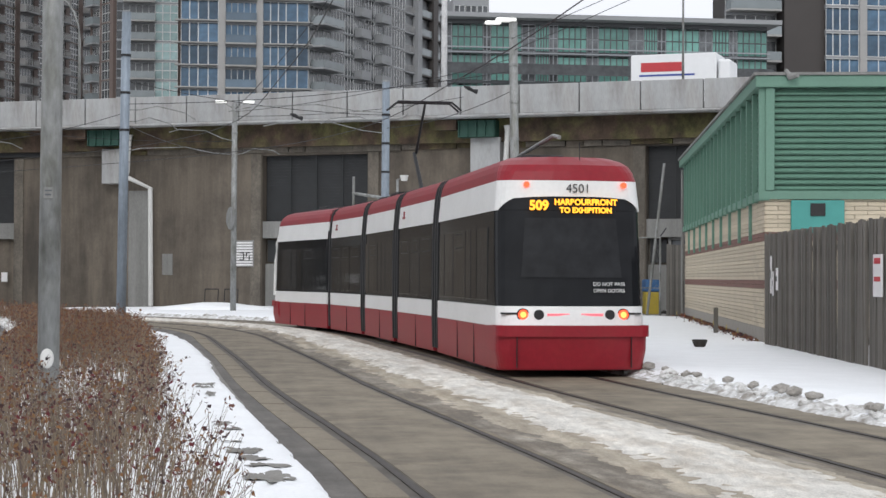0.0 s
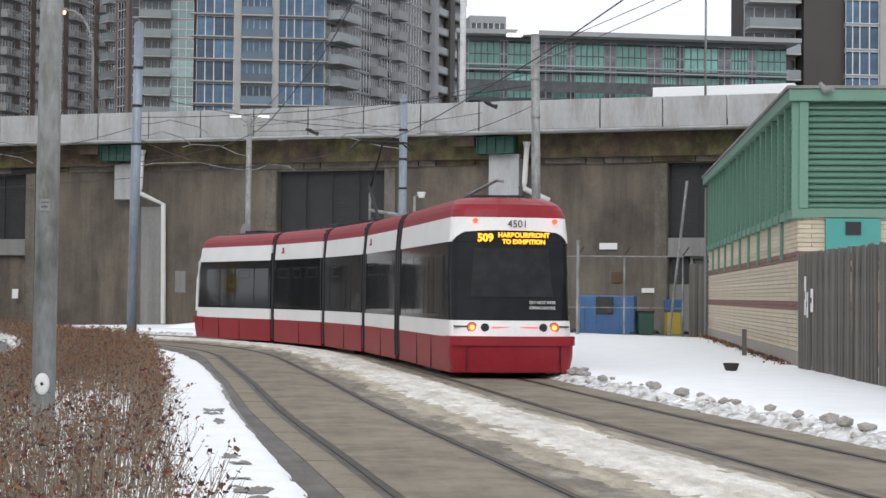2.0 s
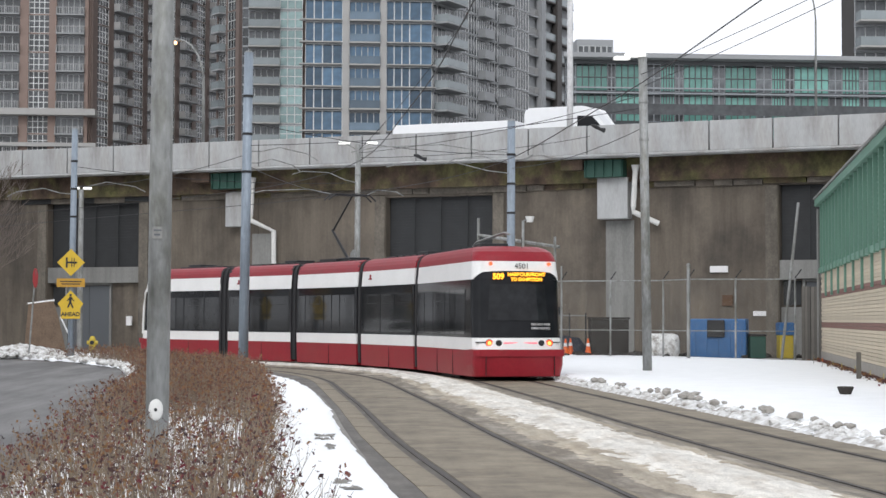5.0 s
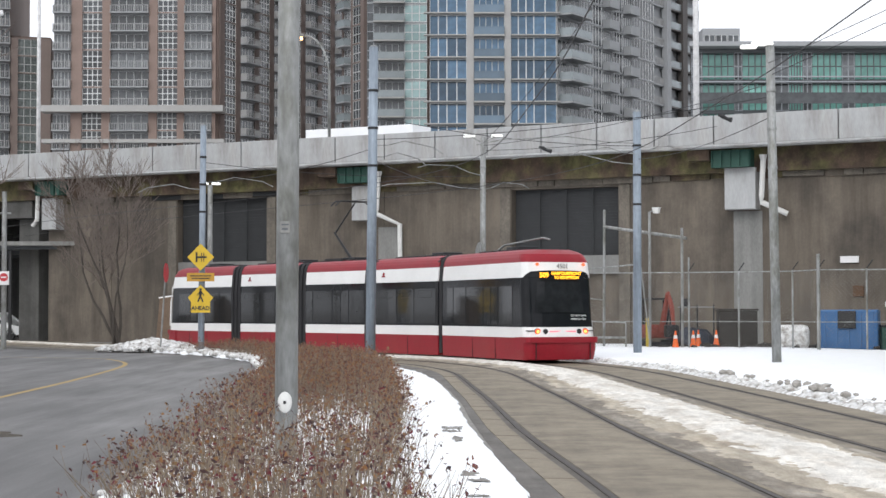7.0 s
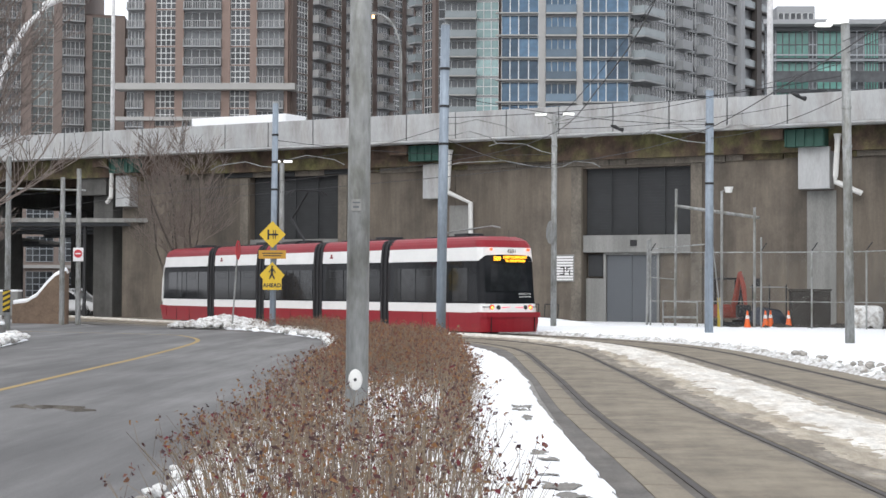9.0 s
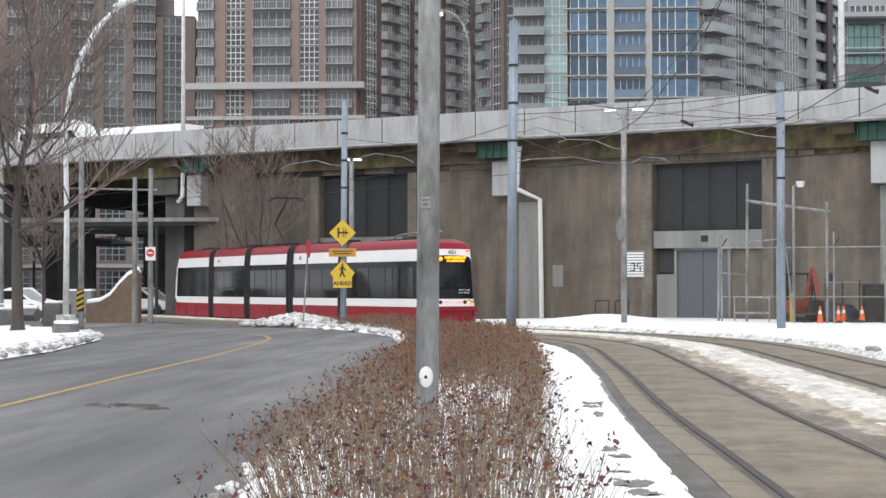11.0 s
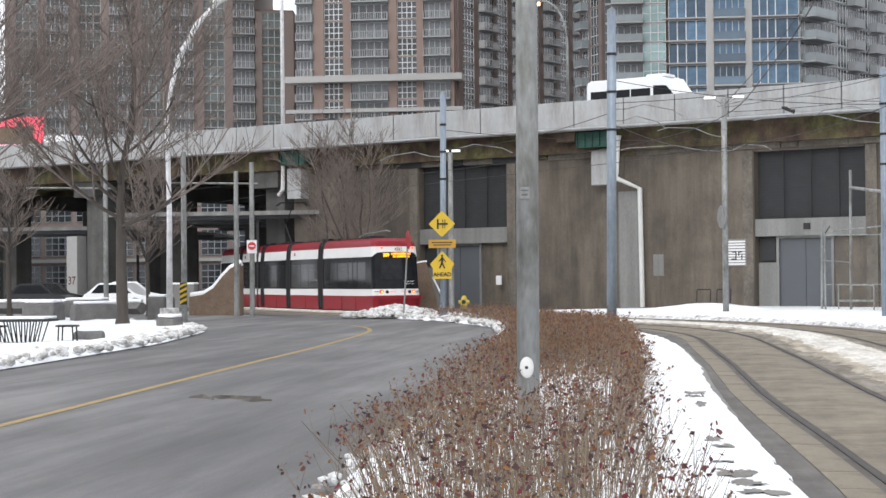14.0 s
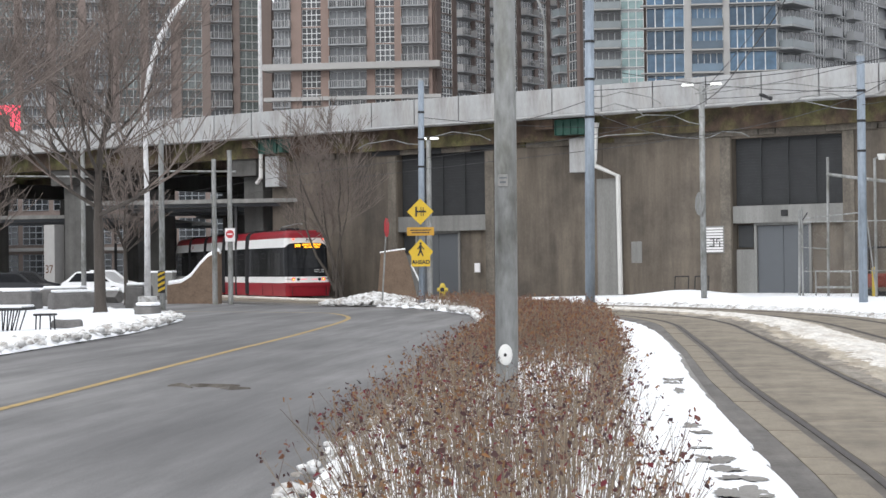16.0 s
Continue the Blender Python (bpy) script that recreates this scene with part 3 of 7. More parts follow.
def facade(tower, m, floors, fh, z0, bays, wall, depth=0.6):
    """One side of a tower in the plane of m (x along it, y into it). bays: kind, width. Kinds: wall, win, balc, deep, glass."""
    memo = {}
    u = 0.0
    for kind, w, *opt in bays:
        style = opt[0] if opt else None
        if kind in ("wall", "pier"):
            part("pier", boxes((u, u + w, 0 if kind == "wall" else -0.35, depth, z0, z0 + floors * fh)), style or wall, tower, m=m)
        else:
            for k in range(floors):
                z = z0 + k * fh
                at = m @ Matrix.Translation((u, 0, z))
                if kind == "win":
                    key = (kind, w, style)
                    if key not in memo:
                        cols, rows, fr, gl = style or (3, 3, WINWHITE, GLASS_DARK)
                        memo[key] = (window_mesh(w, fh * 0.93, cols, rows, fr, gl, 0.20), cols)
                    part("window", memo[key][0], None, tower, m=at @ Matrix.Translation((0, 0.15, 0.1)))
                elif kind == "glass":
                    key = (kind, w, style)
                    if key not in memo:
                        cols, rows, fr, gl = style
                        memo[key] = window_mesh(w, fh - 0.28, cols, rows, fr, gl, 0.2)
                    part("window", memo[key], None, tower, m=at @ Matrix.Translation((0, 0.0, 0.0)))
                elif kind in ("balc", "deep"):
                    sl, rl, dp, gl = (*(style or (SLAB, RAILBARS, 1.2)), GLASS_MID)[:4]
                    key = (kind, w, style)
                    if key not in memo:
                        memo[key] = (balcony_mesh(w, dp, sl, rl), window_mesh(w, fh * 0.84, 5, 1, WINWHITE, gl, 0.14))
                    inset = 1.4 if kind == "deep" else 0.2
                    part("balcony", memo[key][0], None, tower, m=at @ Matrix.Translation((0, inset if kind == "deep" else 0, 0)))
                    part("window", memo[key][1], None, tower, m=at @ Matrix.Translation((0, inset, 0)))
            # floor bands behind the openings
            bm = boxes((u, u + w, 0.05 if kind != "deep" else 1.3, depth if kind != "deep" else 1.9, fh * (0.93 if kind == "win" else 0.80) + 0.1, fh + 0.1))
            me = mesh_of(bm, "band")
            me.materials.append(wall if kind in ("win", "glass") else SLAB)
            for k in range(floors):
                part("floor_band", me, None, tower, m=m @ Matrix.Translation((0, 0, z0 + k * fh)))
        u += w
    return u


def frame_on(p, q):
    """A vertical plane from p to q on the ground, its y pointing away from the street."""
    (x0, y0), (x1, y1) = p, q
    return pose(x0, y0, 0, 0, 0, math.degrees(math.atan2(y1 - y0, x1 - x0)))


def core(tower, outline, z0, z1, material):
    part("core", prism(outline, z0, z1), material, tower)


def towers():
    F = 2.95
    W = ("win", 3.3, (4, 3, WINWHITE, GLASS_DARK))
    # brick tower with a podium cornice
    t = tagged(thing("brick_tower"), "tall red-brown brick apartment tower with white window bays", "tower")
    core(t, [(-59, 277), (-34.2, 275.6), (-13.5, 322), (-59, 330)], 0, 75, BRICK)
    bays = [("balc", 3.0), ("pier", 1.8), W, ("pier", 1.4), ("balc", 6.4), ("pier", 1.4), W, ("pier", 1.2), ("balc", 4.6), ("pier", 0.6)]
    scale = 25.6 / sum(b[1] for b in bays)
    bays = [(b[0], b[1] * scale, *b[2:]) for b in bays]
    facade(t, frame_on((-60.0, 275), (-34.2, 275)), 18, F, 34.2, bays, BRICK)
    facade(t, frame_on((-60.0, 274.6), (-34.2, 274.6)), 6, F, 15.5, bays, BRICK)
    part("cornice", boxes((-61.5, -33.0, 272.5, 276, 33.0, 34.0)), PRECAST, t)
    part("cornice", boxes((-61.5, -33.0, 273.5, 276, 28.2, 28.8)), PRECAST, t)
    side = []
    for i in range(4):
        side += [("wall", 1.3), W, ("wall", 1.3), ("balc", 4.4)]
    side += [("wall", 1.6), W, ("wall", 1.6)]
    k = 50.8 / sum(b[1] for b in side)
    side = [(b[0], b[1] * k, *b[2:]) for b in side]
    # the receding side is coloured darker than the front
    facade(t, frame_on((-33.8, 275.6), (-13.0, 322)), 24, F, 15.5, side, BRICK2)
    # brick tower behind the bare trees
    t = tagged(thing("brick_tower"), "long brown brick apartment block with many balconies", "tower")
    core(t, [(-112, 284.5), (-72.6, 298.2), (-80, 345), (-125, 345)], 0, 72, BRICK2)
    core(t, [(-72.5, 298.4), (-66.1, 300.6), (-72, 345), (-79, 345)], 0, 49.0, BRICK2)
    W = ("win", 3.3, (3, 2, WINDULL, GLASS_MURK))
    bays = []
    for i in range(4):
        bays += [("pier", 1.6), W, ("pier", 1.3), ("balc", 3.4)]
    s = 42.1 / sum(b[1] for b in bays)
    facade(t, frame_on((-112, 283), (-65.7, 299.1)), 20, F, 12, [(b[0], b[1] * s, *b[2:]) for b in bays], BRICK_HAZED)
    facade(t, frame_on((-72.1, 296.9), (-65.7, 299.1)), 12, F, 13, [("pier", 1.2), W, ("pier", 2.2)], BRICK_HAZED)
    # slim tower with white balconies
    t = tagged(thing("balcony_tower"), "brown and pale tower with white balcony bands", "tower")
    core(t, [(-14.0, 272), (-10.3, 265.4), (0.5, 265.4), (0.5, 290), (-14.0, 290)], 0, 80, BRICK2)
    facade(t, frame_on((-14.4, 271.6), (-10.7, 265.0)), 25, 2.9, 8, [("wall", 0.5), ("balc", 2.6, (SLAB, GLASS_RAIL, 1.2)), ("wall", 0.5), ("win", 2.8, (3, 2, WINDULL, GLASS_DARK)), ("wall", 1.1)], BRICK2)
    facade(t, frame_on((-10.2, 264.5), (-2.0, 264.5)), 25, 2.9, 8, [("win", 1.0, (1, 2, FRAME_GREY, GLASS_DARK)), ("balc", 4.7, (PRECAST, GLASS_RAIL, 1.4)), ("glass", 3.4, (3, 2, WINWHITE, GLASS_AQUA))], SLAB)
    # blue glass tower
    F = 3.0
    t = tagged(thing("glass_tower"), "blue glass condominium tower with white concrete fins", "tower")
    core(t, [(-0.5, 236), (16.5, 236), (41.3, 276), (41.3, 300), (-0.5, 300)], 0, 80, SLAB)
    B3 = (3, 1, WINWHITE, GLASS_BLUE)
    B2 = (2, 1, WINWHITE, GLASS_BLUE)
    bays = [("glass", 2.5, B2), ("glass", 2.9, B2), ("pier", 1.0, PRECAST), ("balc", 4.5, (PRECAST, RAIL_BLUE, 0.8, GLASS_BLUE)), ("pier", 0.9, PRECAST), ("glass", 3.4, B3), ("glass", 3.3, B2)]
    s = 17.1 / sum(b[1] for b in bays)
    facade(t, frame_on((-0.6, 235), (16.5, 235)), 24, F, 9, [(b[0], b[1] * s, *b[2:]) for b in bays], SLAB)
    for k in range(24):
        part("floor_edge", boxes((-1.4, 4.2, 234.3, 235.3, 8.86 + k * F, 9.02 + k * F)), PRECAST, t)
        part("floor_edge", boxes((10.4, 17.0, 234.3, 235.3, 8.86 + k * F, 9.02 + k * F)), PRECAST, t)
    side = [("balc", 4.2, (SLAB, GLASS_RAIL, 2.0))] + [("win", 2.4, (4, 1, WINWHITE, GLASS_DARK)), ("win", 2.4, (4, 1, WINWHITE, GLASS_DARK)), ("balc", 2.2, (SLAB, SLAB, 1.2)), ("win", 2.4, (4, 1, WINWHITE, GLASS_DARK)), ("balc", 2.2, (SLAB, SLAB, 1.2)), ("win", 2.6, (4, 1, WINWHITE, GLASS_DARK)), ("win", 2.6, (4, 1, WINWHITE, GLASS_DARK)), ("deep", 2.6), ("pier", 1.0, SLAB), ("deep", 3.0, (DARKWALL, GLASS_RAIL, 1.5)), ("pier", 1.2, DARKWALL), ("deep", 3.5, (DARKWALL, GLASS_RAIL, 1.5))]
    s = 46.6 / sum(b[1] for b in side)
    facade(t, frame_on((16.9, 235.6), (41.8, 275)), 24, F, 9, [(b[0], b[1] * s, *b[2:]) for b in side], SLAB)
    # low green glass building
    t = tagged(thing("glass_building"), "low building with green glass and grey mullions", "building")
    core(t, [(28.3, 192.5), (66, 192.5), (66, 215), (32.5, 215)], 0, 30.4, DARKWALL)
    G4 = (5, 2, DARKFRAME, GLASS_GREEN)
    D1 = (2, 2, FRAME_GREY, GLASS_MID)
    bays = []
    for a, b in ((1.2, 3.6), (0.9, 3.6), (1.6, 1.6), (1.0, 3.4), (1.4, 3.6), (1.8, 1.6), (1.0, 4.0), (1.6, 2.0), (1.0, 3.6)):
        bays += [("glass", a, D1), ("glass", b, G4)]
    s = 37.7 / sum(b[1] for b in bays)
    facade(t, frame_on((28.2, 191), (65.9, 191)), 5, 3.35, 13.6, [(b[0], b[1] * s, *b[2:]) for b in bays], DARKFRAME)
    part("roof_slab", prism([(27.7, 189.0), (67, 189.0), (67, 216), (32.2, 216)], 30.5, 31.0), SLAB, t)
    for z in (26.7, 27.25):
        part("sun_bar", boxes((28.2, 66, 190.3, 190.5, z, z + 0.14)), FRAME_GREY, t)
    part("terrace_rail", boxes((28.2, 66, 188.9, 189.0, 24.2, 25.4)), GLASS_MID, t)
    part("roof_box", boxes((31.6, 36.0, 205, 212, 31, 35.0)), SLAB, t)
    me = window_mesh(1.3, 2.6, 2, 1, WINWHITE, GLASS_MID, 0.15)
    for i in range(3):
        part("window", me, None, t, m=Matrix.Translation((31.75 + i * 1.4, 204.8, 31.6)))
    # dark tower and glass tower
    t = tagged(thing("dark_tower"), "dark brown tower with pale curved balconies", "tower")
    core(t, [(71.5, 201), (100, 201), (100, 230), (71.5, 230)], 0, 70, DARKWALL)
    facade(t, frame_on((64.8, 203), (71.2, 203)), 12, 3.1, 28, [("balc", 6.4, (PRECAST, GLASS_RAIL, 2.0))], SLAB)
    facade(t, frame_on((76.5, 200.4), (88, 200.4)), 20, 3.1, 10, [("glass", 1.8, B2), ("glass", 2.4, B2), ("pier", 0.9, PRECAST), ("glass", 3.2, B2), ("glass", 3.2, B2)], SLAB)
    core(t, [(66.4, 204), (71.4, 203.6), (80, 225), (75, 225)], 0, 65, SLAB)
    t = tagged(thing("grey_block"), "grey apartment block seen between brick towers", "building")
    core(t, [(-79, 332), (-67, 332), (-69, 350), (-85, 350)], 0, 49.5, SLAB)
    facade(t, frame_on((-79, 331), (-67, 331)), 13, 3.0, 10.2, [("win", 2.0, (2, 2, WINWHITE, GLASS_DARK)), ("win", 2.0, (2, 2, WINWHITE, GLASS_DARK)), ("balc", 4.5), ("win", 2.0, (2, 2, WINWHITE, GLASS_DARK))], SLAB)


towers()


# ---- service building with green louvres ----
GREENPAINT = mat("green painted steel", (0.125, 0.245, 0.185), 0.55, vary=0.10, scale=0.8, fine=20, bump=0.06)
TEAL = mat("teal painted steel", (0.06, 0.30, 0.27), 0.5, vary=0.10, bump=0.05)
BUFF = mat("buff brick", (0.52, 0.45, 0.34), 0.85, vary=0.10, scale=1.0, fine=30, bump=0.15, per_object=0.10)
BROWNB = mat("brown brick band", (0.20, 0.105, 0.085), 0.85, vary=0.12, scale=1.0, fine=30, bump=0.15, per_object=0.10)
PLINTH = mat("plinth concrete", (0.30, 0.28, 0.25), 0.9, vary=0.15)
MORTAR = mat("mortar", (0.34, 0.31, 0.26), 0.9, vary=0.1)
WOODF = mat("weathered grey fence boards", (0.135, 0.125, 0.11), 0.9, vary=0.25, scale=2.0, fine=30, bump=0.3, stretch=(1, 1, 0.1), per_object=0.22)
# local frame: x along the long side away from the street corner, y into the building
SIDE = pose(13.62, 38.6, 0, 0, 0, math.degrees(math.atan2(29.2, 6.6)))


def service_building():
    b = tagged(thing("service_building", SIDE), "buff brick service building with green louvred upper walls", "building")
    L, D = 30.0, 14.0
    part("core", boxes((0.15, L - 0.15, -D, -0.15, 0, 6.2)), MORTAR, b)
    part("plinth", boxes((0.02, L, -0.16, 0.03, -0.2, 0.48), (-0.03, 0.14, -D, -0.0, -0.2, 0.48)), PLINTH, b)
    part("roof", boxes((-0.25, L + 0.25, -D, 0.25, 6.2, 6.48), bevel=0.02), GREENPAINT, b, "green roof fascia")
    part("roof_cap", boxes((-0.3, L + 0.3, -D, 0.3, 6.482, 6.55)), WALLP, b)
    # louvred storey: frame posts and blades on both faces
    part("sill_beam", boxes((-0.12, L, -0.2, 0.12, 3.55, 3.75), (-0.12, 0.1, -D, -0.2, 3.55, 3.75)), GREENPAINT, b)
    part("backing", boxes((0.1, L, -0.15, -0.10, 3.75, 6.2), (0.10, 0.15, -D, -0.2, 3.75, 6.2)), GREENPAINT, b)
    blade_x = mesh_of(boxes((0, 1.3, -0.06, 0.05, 0, 0.055)))
    blade_x.materials.append(GREENPAINT)
    n = 20
    for i in range(n):
        u = i * L / n
        part("post", boxes((u - 0.10, u + 0.10, -0.1, 0.16, 3.52, 6.19)), GREENPAINT, b, "green steel pilaster")
        if i % 2 == 0 and i:
            part("leg", boxes((u - 0.11, u + 0.11, 0.021, 0.09, 2.62, 3.515)), GREENPAINT, b, "green steel leg of a pilaster")
        for k in range(17):
            part("blade", blade_x, None, b, m=pose(u + 0.1, 0.02, 3.80 + k * 0.142, 38, 0, 0))
    W = 4.2
    blade_y = mesh_of(boxes((-0.06, 0.06, -W, -0.0, 0, 0.05)))
    blade_y.materials.append(GREENPAINT)
    for j in range(3):
        part("post", boxes((-0.16, 0.1, -j * (W + 0.2) - 0.2, -j * (W + 0.2), 3.76, 6.19)), GREENPAINT, b)
        for k in range(17):
            part("blade", blade_y, None, b, m=pose(0.0, -j * (W + 0.2) - 0.2, 3.80 + k * 0.142, 0, -40, 0))
    # brickwork: coursed blocks, brown bands
    course, length = 0.104, 0.60
    mesh_x, mesh_y = (mesh_of(boxes((0.006, length - 0.006, -0.12, 0.02, 0.005, course - 0.005))), mesh_of(boxes((-0.02, 0.12, -length + 0.006, -0.006, 0.005, course - 0.005))))
    made = {}
    for k in range(30):
        z = 0.48 + k * course
        brown = 8.6 <= k <= 10.6 or 19.8 <= k <= 21.8
        for key, me in (("x", mesh_x), ("y", mesh_y)):
            if (key, brown) not in made:
                c = me.copy()
                c.materials.append(BROWNB if brown else BUFF)
                made[(key, brown)] = c
        # the first few metres brick by brick, the rest of a course as one piece
        near = 4
        for i in range(near):
            part("brick", made[("x", brown)], None, b, m=Matrix.Translation((i * length + (0.3 if k % 2 else 0.0), 0, z)))
        for i in range(5):
            part("brick", made[("y", brown)], None, b, m=Matrix.Translation((0, -i * length - (0.3 if k % 2 else 0.0), z)))
        x0 = near * length + (0.3 if k % 2 else 0)
        rest = boxes(*[(x0 + i * length + 0.006, min(L, x0 + (i + 1) * length - 0.006), -0.12, 0.02, z + 0.005, z + course - 0.005) for i in range(int((L - x0) / length))])
        tagged(part("brick_course", rest, BROWNB if brown else BUFF, b), kind="stuff")
        if k % 2:
            part("brick", boxes((-0.02, 0.0, -0.294, -0.006, z + 0.005, z + course - 0.005)), BROWNB if brown else BUFF, b)
            part("brick", boxes((0.0, 0.294, -0.12, 0.02, z + 0.005, z + course - 0.005)), BROWNB if brown else BUFF, b)
    hatch = part("hatch", boxes((-0.10, 0.05, -1.85, -0.6, 2.75, 3.53), bevel=0.015), TEAL, b, "teal steel hatch")
    part("hatch_window", boxes((-0.13, -0.11, -1.4, -1.05, 3.15, 3.45), bevel=0.005), DARK, hatch)
    part("camera_housing", tube([(-0.5, -0.7, 6.45), (-0.35, -0.55, 6.43), (-0.25, -0.45, 6.6)], [0.06, 0.09, 0.05], 8), WALLP, b, "white security camera")
    dp = part("downpipe", tube([(L + 0.1, 0.12, 0.1), (L + 0.1, 0.12, 6.1)], 0.06, 8), WALLP, b, "pale downpipe")


service_building()


def wood_fence(p, q, h, boards, seed):
    """A fence of upright boards from p to q."""
    rnd = random.Random(seed)
    f = tagged(thing("wooden_fence", pose(p[0], p[1], 0, 0, 0, math.degrees(math.atan2(q[1] - p[1], q[0] - p[0])))), "tall fence of weathered grey vertical boards", "fence", "wooden fences")
    L = math.hypot(q[0] - p[0], q[1] - p[1])
    w = L / boards
    me = mesh_of(boxes((0.004, w - 0.004, -0.02, 0.02, 0, h)))
    me.materials.append(WOODF)
    for i in range(boards):
        part("board", me, None, f, m=pose(i * w, rnd.uniform(-0.02, 0.02) + (0.03 if i % 2 else 0), rnd.uniform(-0.06, 0.0), rnd.uniform(-0.5, 0.5), rnd.uniform(-0.3, 0.3), 0))
    part("fence_rail", boxes((0, L, 0.06, 0.14, 0.5, 0.6)), WOODF, f)
    part("fence_rail", boxes((0, L, 0.06, 0.14, h - 0.5, h - 0.4)), WOODF, f)
    return f


FENCE_A = wood_fence((13.36, 37.75), (10.7, 21.0), 2.72, 118, 1)
wood_fence((20.2, 70.6), (21.6, 68.3), 3.1, 16, 2)


# ---- poles ----
def trolley_pole(x, y, h, r, lean=(0, 0), material=None, oval=False, label="galvanised steel trolley pole"):
    p = tagged(thing("trolley_pole", pose(x, y, 0)), label, "pole", "trolley poles")
    part("shaft", tube([(0, 0, -0.2), (lean[0] * 0.5, lean[1] * 0.5, h * 0.5), (lean[0], lean[1], h)], [r, r * 0.96, r * 0.92], 16), material or GALV, p, smooth=True)
    part("cap", tube([(lean[0], lean[1], h - 0.02), (lean[0], lean[1], h + 0.05)], [r * 0.98, r * 0.6], 16), GALV, p)
    for z in (h * 0.62, h * 0.74, h * 0.86):
        part("clamp_band", tube([(lean[0] * z / h, 0, z - 0.04), (lean[0] * z / h, 0, z + 0.04)], r * 1.06, 16), BLACKSTEEL if material else GALV, p)
    if oval:
        bm = bmesh.new()
        bmesh.ops.create_uvsphere(bm, u_segments=16, v_segments=8, radius=1.0)
        bmesh.ops.scale(bm, vec=(0.078, 0.03, 0.115), verts=bm.verts)
        hc = part("handhole_cover", bm, WHITEPIPE, p, "pale oval handhole cover", Matrix.Translation((0.0, -r, 0.71)), True)
        bm = bmesh.new()
        bmesh.ops.create_uvsphere(bm, u_segments=8, v_segments=6, radius=0.02)
        part("bolt", bm, DARK, hc, m=Matrix.Translation((0, -0.025, 0)))
        part("tag", boxes((-0.055, 0.055, -r - 0.012, -r + 0.03, 2.53, 2.66), bevel=0.004), WALLP, p, "pale number tag with worn writing")
        part("tag_bars", boxes((-0.04, 0.04, -r - 0.016, -r - 0.0125, 2.615, 2.63), (-0.035, 0.03, -r - 0.016, -r - 0.0125, 2.565, 2.585)), GREYPAINT, p)
    return p


trolley_pole(-1.61, 19.0, 8.5, 0.125, (0.05, 0), oval=True, label="thick weathered galvanised trolley pole standing in the hedge")
trolley_pole(10.34, 52.9, 9.75, 0.145, (-0.14, 0))
trolley_pole(-2.2, 60.0, 10.8, 0.17, (0.12, 0), GALV_BLUE, label="weathered grey trolley pole with blue upper part")
trolley_pole(7.6, 65.6, 9.2, 0.16, (0.02, 0), GALV_BLUE, label="bluish weathered steel trolley pole")
trolley_pole(-9.36, 70.3, 9.2, 0.13, (0.07, 0), GALV_BLUE, label="bluish steel pole carrying road signs")
POLE_D = trolley_pole(2.1, 76.0, 9.25, 0.13, (0.02, 0), label="steel pole with a double lamp on top")


# ---- streetcar ----
RED = mat("red enamel", (0.250, 0.012, 0.022), 0.38, spec=0.28, vary=0.12, scale=1.2, fine=14, bump=0.02, tint=(0.25, 0.03, 0.03), tint_amount=0.5, tint_scale=0.8)
CARWHITE = mat("white enamel", (0.76, 0.76, 0.75), 0.35, vary=0.06, scale=1.5, fine=14, bump=0.02)
CARGLASS = mat("dark tinted glass", (0.012, 0.013, 0.015), 0.10, spec=0.16, vary=0.3, scale=0.6, fine=3, bump=0.01)
PANE = mat("side window glass", (0.022, 0.023, 0.024), 0.06, spec=0.32, vary=0.35, scale=1.2, fine=4, bump=0.01, per_object=0.4)
ENDGLASS = mat("end window glass", (0.017, 0.018, 0.020), 0.08, spec=0.20, vary=0.4, scale=1.5, fine=5, bump=0.01)
BELLOWS = mat("black bellows", (0.014, 0.014, 0.016), 0.75, vary=0.2)
LED = mat("amber display", (0.02, 0.01, 0.0), 0.4, emit=(1.0, 0.42, 0.02), emit_strength=2.6)
TAIL = mat("red lamp lit", (0.5, 0.02, 0.01), 0.3, emit=(1.0, 0.10, 0.03), emit_strength=2.2)
AMBER = mat("orange lamp lit", (0.6, 0.2, 0.02), 0.3, emit=(1.0, 0.42, 0.10), emit_strength=2.4)
PINK = mat("red strip lamp", (0.6, 0.10, 0.12), 0.3, emit=(1.0, 0.20, 0.25), emit_strength=0.8)
BLACKTXT = mat("black lettering", (0.02, 0.02, 0.02), 0.6)
WHITETXT = mat("white lettering", (0.75, 0.75, 0.75), 0.6)
HALF = 1.27


def car_ring(z, half, back, length, r, end):
    """Outline of a section at height z; end: the rounded end lies at y = back."""
    if end:
        pts = [(-half + r - r * math.sin(i * math.pi / 12), back + r - r * math.cos(i * math.pi / 12)) for i in range(7)]
        bow = 0.10
        mid = [(-half + r + (2 * half - 2 * r) * k / 6, back - bow * (1 - (2 * k / 6 - 1) ** 2)) for k in range(1, 6)]
        ring = [(-half, length)] + list(reversed(pts)) + mid + [(-x, y) for x, y in pts] + [(half, length)]
        return [(x, y, z) for x, y in ring]
    return [(-half, length, z), (-half, 0.0, z), (half, 0.0, z), (half, length, z)]


def loft(rings, cap_low=True, cap_high=True):
    bm = bmesh.new()
    vs = [[bm.verts.new(p) for p in r] for r in rings]
    for a, b in zip(vs, vs[1:]):
        for i in range(len(a)):
            j = (i + 1) % len(a)
            bm.faces.new((a[i], a[j], b[j], b[i]))
    if cap_low:
        bm.faces.new(vs[0])
    if cap_high:
        bm.faces.new(vs[-1])
    return bm


